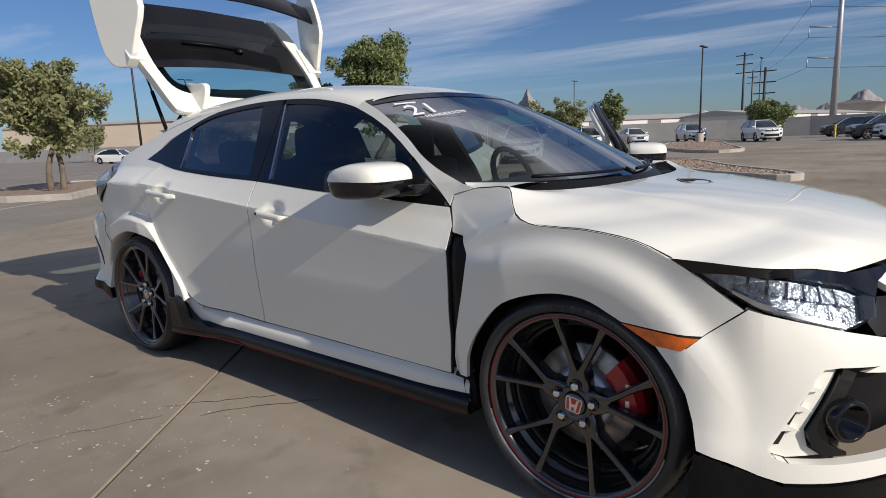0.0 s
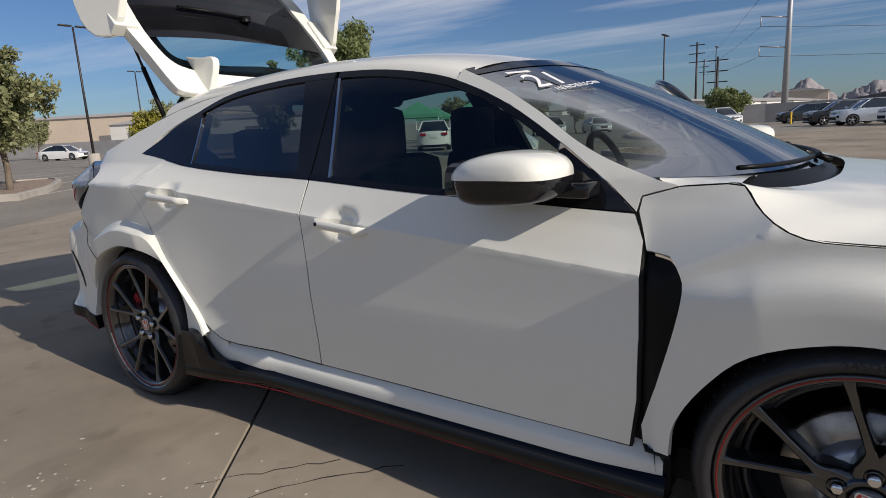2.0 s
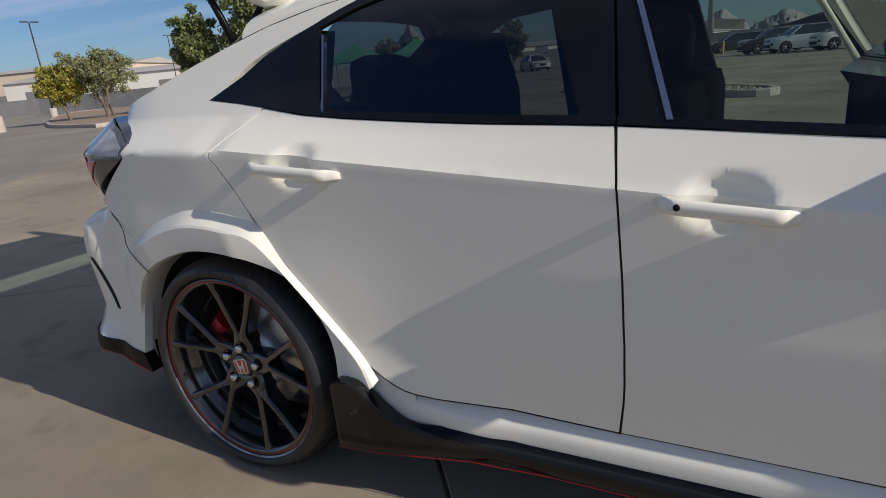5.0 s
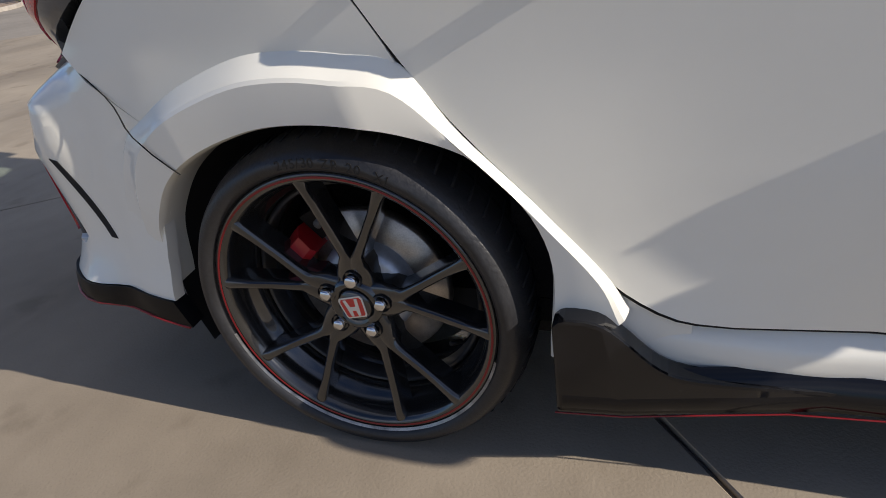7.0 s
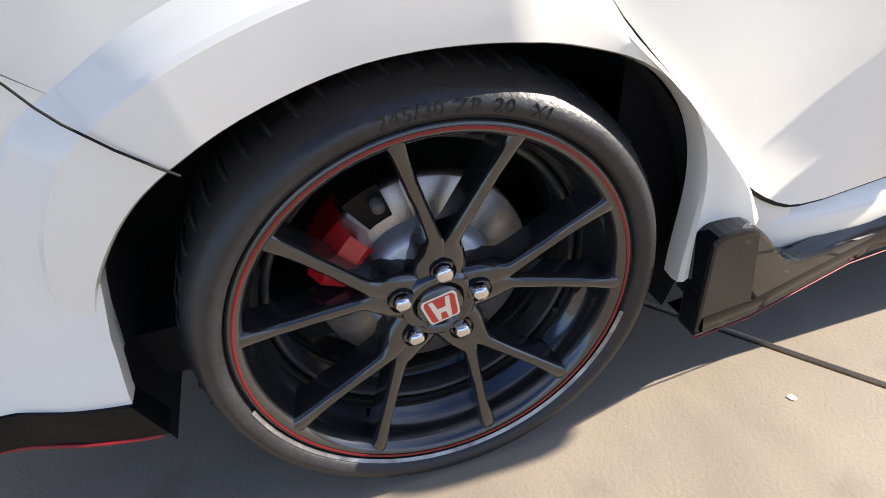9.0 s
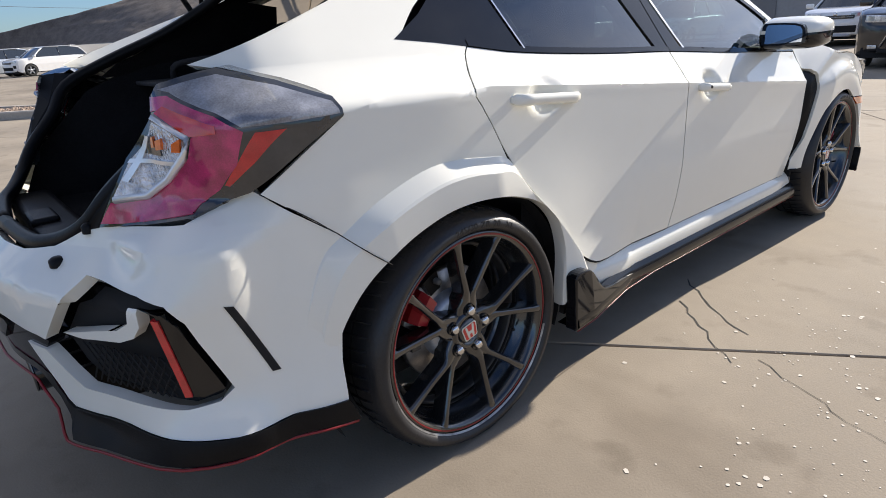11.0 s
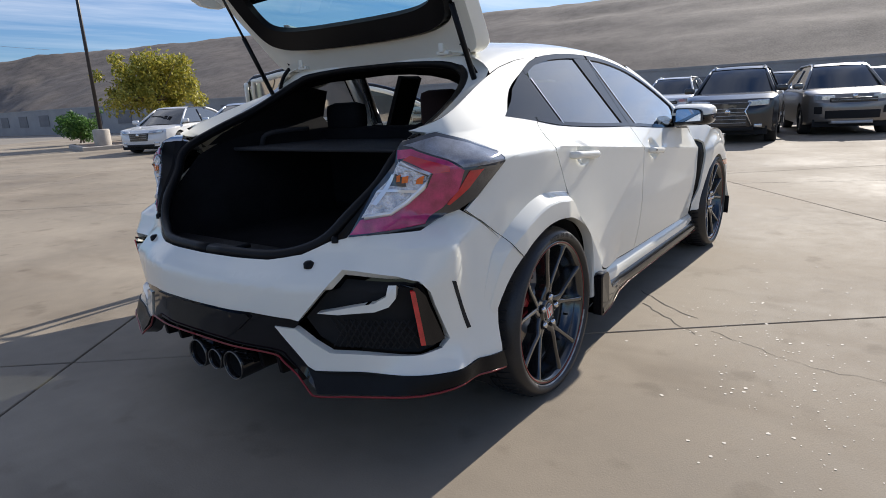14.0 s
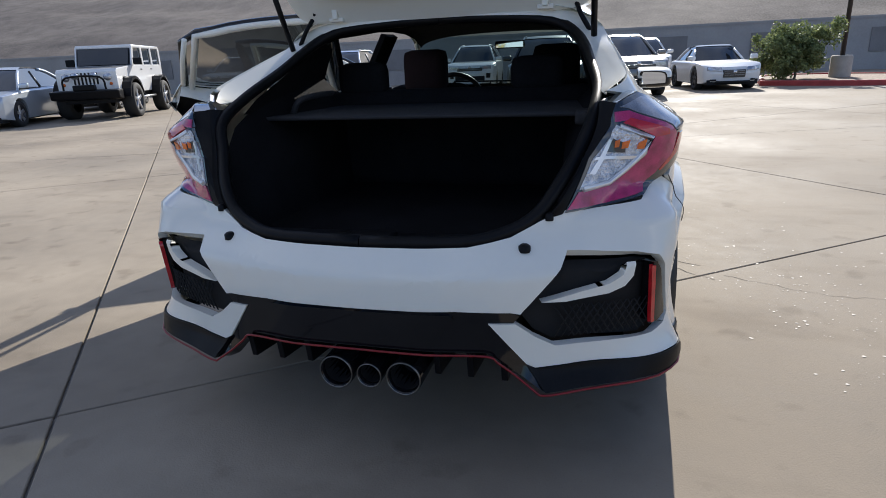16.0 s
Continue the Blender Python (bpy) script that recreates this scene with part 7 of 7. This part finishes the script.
def tree(name, label, x, y, h, spread, leaves, seed, n=2600, trunk=.16, size=.12, clear=.25, stems=1, group="trees"):
    rnd = random.Random(seed)
    ob = thing(name, label, "tree" if "tree" in name else "shrub", group, (x, y, 0))
    tips, limbs = [], []
    for s in range(stems):
        a0 = rnd.uniform(0, 6.28)
        p0 = Vector((x + (.18 * math.cos(a0) if stems > 1 else 0), y + (.18 * math.sin(a0) if stems > 1 else 0), -.02))
        top = p0 + Vector((rnd.uniform(-.1, .1) * h, rnd.uniform(-.1, .1) * h, h * (clear + .15)))
        limbs.append(tube(spline([p0, p0.lerp(top, .5) + Vector((rnd.uniform(-.06, .06), rnd.uniform(-.06, .06), 0)) * h, top], 4), trunk, 8, trunk * .6))
        for k in range(7):
            a = rnd.uniform(0, 6.28)
            r = spread * rnd.uniform(.45, .95)
            tip = Vector((x + r * math.cos(a), y + r * math.sin(a), h * rnd.uniform(clear + .2, .92)))
            mid = top.lerp(tip, .5) + Vector((0, 0, h * rnd.uniform(.0, .12)))
            limbs.append(tube(spline([top, mid, tip], 4), trunk * .42, 6, trunk * .08))
            tips += [tip, mid, mid.lerp(tip, .6)]
        tips.append(top + Vector((0, 0, h * .35)))
    part("trunk", joined(*limbs), BARK, ob)
    clumps = []
    lo, mid = h * clear * .8, h * (clear * .8 + 1) / 2
    for k in range(150):
        d = Vector((rnd.gauss(0, 1), rnd.gauss(0, 1), rnd.gauss(0, 1))).normalized()
        lump = .80 + .30 * noise.noise(d * 1.9 + Vector((seed, 0, 0)))
        c = Vector((x, y, mid)) + Vector((d.x * spread, d.y * spread, d.z * (h - lo) * .52)) * lump * rnd.uniform(.45, 1.0)
        if k % 4 == 0:
            c = rnd.choice(tips) + d * spread * .12
        clumps.append((c, spread * rnd.uniform(.10, .22)))
    bm = bmesh.new()
    for k in range(int(n * 2.0)):
        c, r = clumps[int(rnd.random() * len(clumps))]
        d = Vector((rnd.gauss(0, 1), rnd.gauss(0, 1), rnd.gauss(0, .8))).normalized() * r * rnd.uniform(.35, 1.1)
        p = c + d
        u = Vector((rnd.uniform(-1, 1), rnd.uniform(-1, 1), rnd.uniform(-1, 1))).normalized()
        v = u.cross(Vector((rnd.uniform(-1, 1), rnd.uniform(-1, 1), rnd.uniform(-1, 1)))).normalized()
        s = size * rnd.uniform(.7, 1.4)
        bm.faces.new([bm.verts.new(q) for q in (p - u * s, p + v * s * .5, p + u * s, p - v * s * .5)])
    part("crown", bm, leaves, ob)
    return ob


tree("tree", "leafy grey-green tree in a kerbed island", -16.6, 4.3, 4.1, 1.75, DUSTY, 3, 7000, .10, .075, .26, 2)
tree("tree", "large dark green tree behind the lot", -24.9, 26.2, 8.5, 3.3, OLIVE, 5, 9000, .24, .13, .2)
tree("tree", "dark green tree beside the large one", -28.4, 24.0, 6.0, 1.6, OLIVE, 6, 5000, .2, .13, .2)
tree("tree", "small yellow-green tree on the long island", -34.8, 19.3, 3.6, 1.7, YELLOW, 7, 3600, .08, .08, .25, 2)
tree("tree", "small dusty tree with twin stems", -33.0, 20.8, 4.3, 1.9, DUSTY, 8, 3800, .09, .08, .3, 2)
tree("tree", "yellowing ornamental tree on the pole island", 13.2, 25.6, 4.5, 2.5, YELLOW, 9, 7000, .09, .085, .2, 3)
tree("tree", "small green tree by the far wall", -27, 47, 4.2, 1.7, OLIVE, 10, 2400, .1, .11, .25)
tree("tree", "small green tree by the far wall", -33, 52, 4.6, 2.0, DUSTY, 11, 2400, .1, .11, .25)
tree("tree", "slim green tree by the far wall", -19.7, 53, 5.2, 1.5, OLIVE, 12, 3200, .1, .10, .2)
tree("tree", "grey-green tree in a clump by the far wall", -23.4, 51.2, 4.7, 2.0, DUSTY, 22, 3600, .1, .10, .2)
tree("tree", "grey-green tree in a clump by the far wall", -26.6, 50.3, 4.4, 2.1, DUSTY, 23, 3600, .1, .10, .2)
tree("tree", "small green tree beside parked cars", -9.5, 66, 4.0, 1.8, OLIVE, 13, 2400, .1, .11, .25)
tree("tree", "round dark green tree beside parked cars", -6.95, 56.7, 3.7, 2.1, OLIVE, 14, 4600, .12, .10, .2)
tree("tree", "small tree along the boundary", -52, 44, 4.4, 2.0, DUSTY, 15, 2400, .1, .12, .25)
tree("tree", "small tree along the boundary", -68, 40, 4.4, 2.0, OLIVE, 16, 2400, .1, .12, .25)
tree("tree", "small tree along the boundary", -80, 30, 5.0, 2.2, DUSTY, 17, 2400, .1, .12, .25)
tree("shrub", "rounded green shrub on the red-kerbed island", 20.0, -6.1, 2.0, 1.35, OLIVE, 18, 6500, .05, .055, .02, 2, "shrubs")
tree("shrub", "bright green shrub by the pole island", 11.4, 30.2, 1.7, 1.2, GREEN, 19, 2600, .05, .06, .06, 2, "shrubs")
tree("shrub", "pale dry shrub on the gravel", -29, 22.5, 1.0, 1.2, DUSTY, 20, 1500, .04, .06, .06, 2, "shrubs")

# ---- far side: wall, sheds, mountains ----
wn = thing("wall_north", "long low grey block wall around the lot", "wall", kind="structure")
NW = spline([(-150, 22), (-95, 44), (-60, 50), (-44, 58), (-28, 66), (-10, 72), (12, 74), (40, 90)], 5)
part("wall_body", loft([[(x, y, -.02), (x, y, 2.0), (x - .1, y + .3, 2.0), (x - .1, y + .3, -.02)] for x, y in NW], smooth=False), BLOCKW, wn)
SHEDW = mat("white warehouse cladding", (0.70, 0.68, 0.64), 0.7, var=0.05, scale=0.1)
TAN = mat("tan cladding", (0.62, 0.51, 0.40), 0.8, var=0.08, scale=0.1)
ROOFM = mat("pale roof sheet", (0.45, 0.42, 0.38), 0.6, var=0.05, scale=0.2)
for k, (x, y, a, lx, ly, h, m) in enumerate(((-190, 95, 28, 90, 30, 9.5, TAN), (-130, 100, 30, 60, 24, 6.2, SHEDW), (-70, 170, 50, 70, 26, 4.4, SHEDW), (-30, 210, 75, 80, 26, 4.2, SHEDW), (30, 300, 95, 60, 20, 7, TAN), (-20, 330, 92, 50, 20, 9, TAN))):
    b = thing("warehouse", "long low pale industrial shed beyond the wall", "building", "industrial sheds")
    part("wall", block((-lx / 2, -ly / 2, 0), (lx / 2, ly / 2, h)), m, b)
    part("roof", prism([(-ly / 2 - .5, h), (0, h + 1.6), (ly / 2 + .5, h)], -lx / 2 - .5, lx / 2 + .5, 'x'), ROOFM, b)
    for j in range(4):
        part("door", block((-lx / 2 + lx * (j + .3) / 4, -ly / 2 - .1, 0), (-lx / 2 + lx * (j + .3) / 4 + 4, -ly / 2 + .1, 4.2)), PANEL, b)
    b.matrix_world = Matrix.Translation((x, y, -.01)) @ Matrix.Rotation(radians(a), 4, 'Z')


def ridge(name, label, d, az0, az1, peaks, m, seed, depth=500):
    """A far mountain range seen round a stretch of the horizon; peaks are (azimuth, height angle, width)."""
    rows = []
    for az in np.linspace(az0, az1, 420):
        e = .35 + .25 * noise.noise((az * .35, seed, 0)) + .18 * noise.noise((az * 1.3, seed, 3))
        for pa, pe, pw in peaks:
            e = max(e, pe * max(0, 1 - abs(az - pa) / pw) ** 1.15 + .42 * noise.noise((az * 1.5, seed, 7)) + .16 * noise.noise((az * 4.1, seed, 9)) + .06 * noise.noise((az * 11, seed, 5)))
        h = max(2, d * math.tan(radians(max(.05, e))))
        c, s = math.cos(radians(az)), math.sin(radians(az))
        row = []
        for t in np.linspace(0, 1, 9):
            p = Vector((c * (d - depth * (1 - t)), s * (d - depth * (1 - t)), h * t ** 1.3))
            p.z += h * (.22 * noise.noise((az * 2.2, t * 3, seed)) + .14 * noise.noise((az * 7, t * 6, seed))) * math.sin(math.pi * t)
            row.append(p)
        rows.append(row)
    tagged(part(name, loft(rows), m), label, "mountain", kind="structure")


# distance haze is mixed into both mountain colours, paler for the far range
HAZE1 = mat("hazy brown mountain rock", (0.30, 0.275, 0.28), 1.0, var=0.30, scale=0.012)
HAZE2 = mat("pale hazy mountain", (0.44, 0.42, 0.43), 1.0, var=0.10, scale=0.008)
ridge("backdrop_near", "hazy bare brown mountain behind the city", 1700, 84, 134, [(120.3, 4.1, 3.6), (117.6, 2.3, 3.0), (124, 2.0, 4.0), (93.6, 2.7, 3.4), (96.0, 1.7, 3.0), (89.0, 2.1, 4.5), (98, 1.6, 4), (107, 1.3, 3)], HAZE1, 4.0)
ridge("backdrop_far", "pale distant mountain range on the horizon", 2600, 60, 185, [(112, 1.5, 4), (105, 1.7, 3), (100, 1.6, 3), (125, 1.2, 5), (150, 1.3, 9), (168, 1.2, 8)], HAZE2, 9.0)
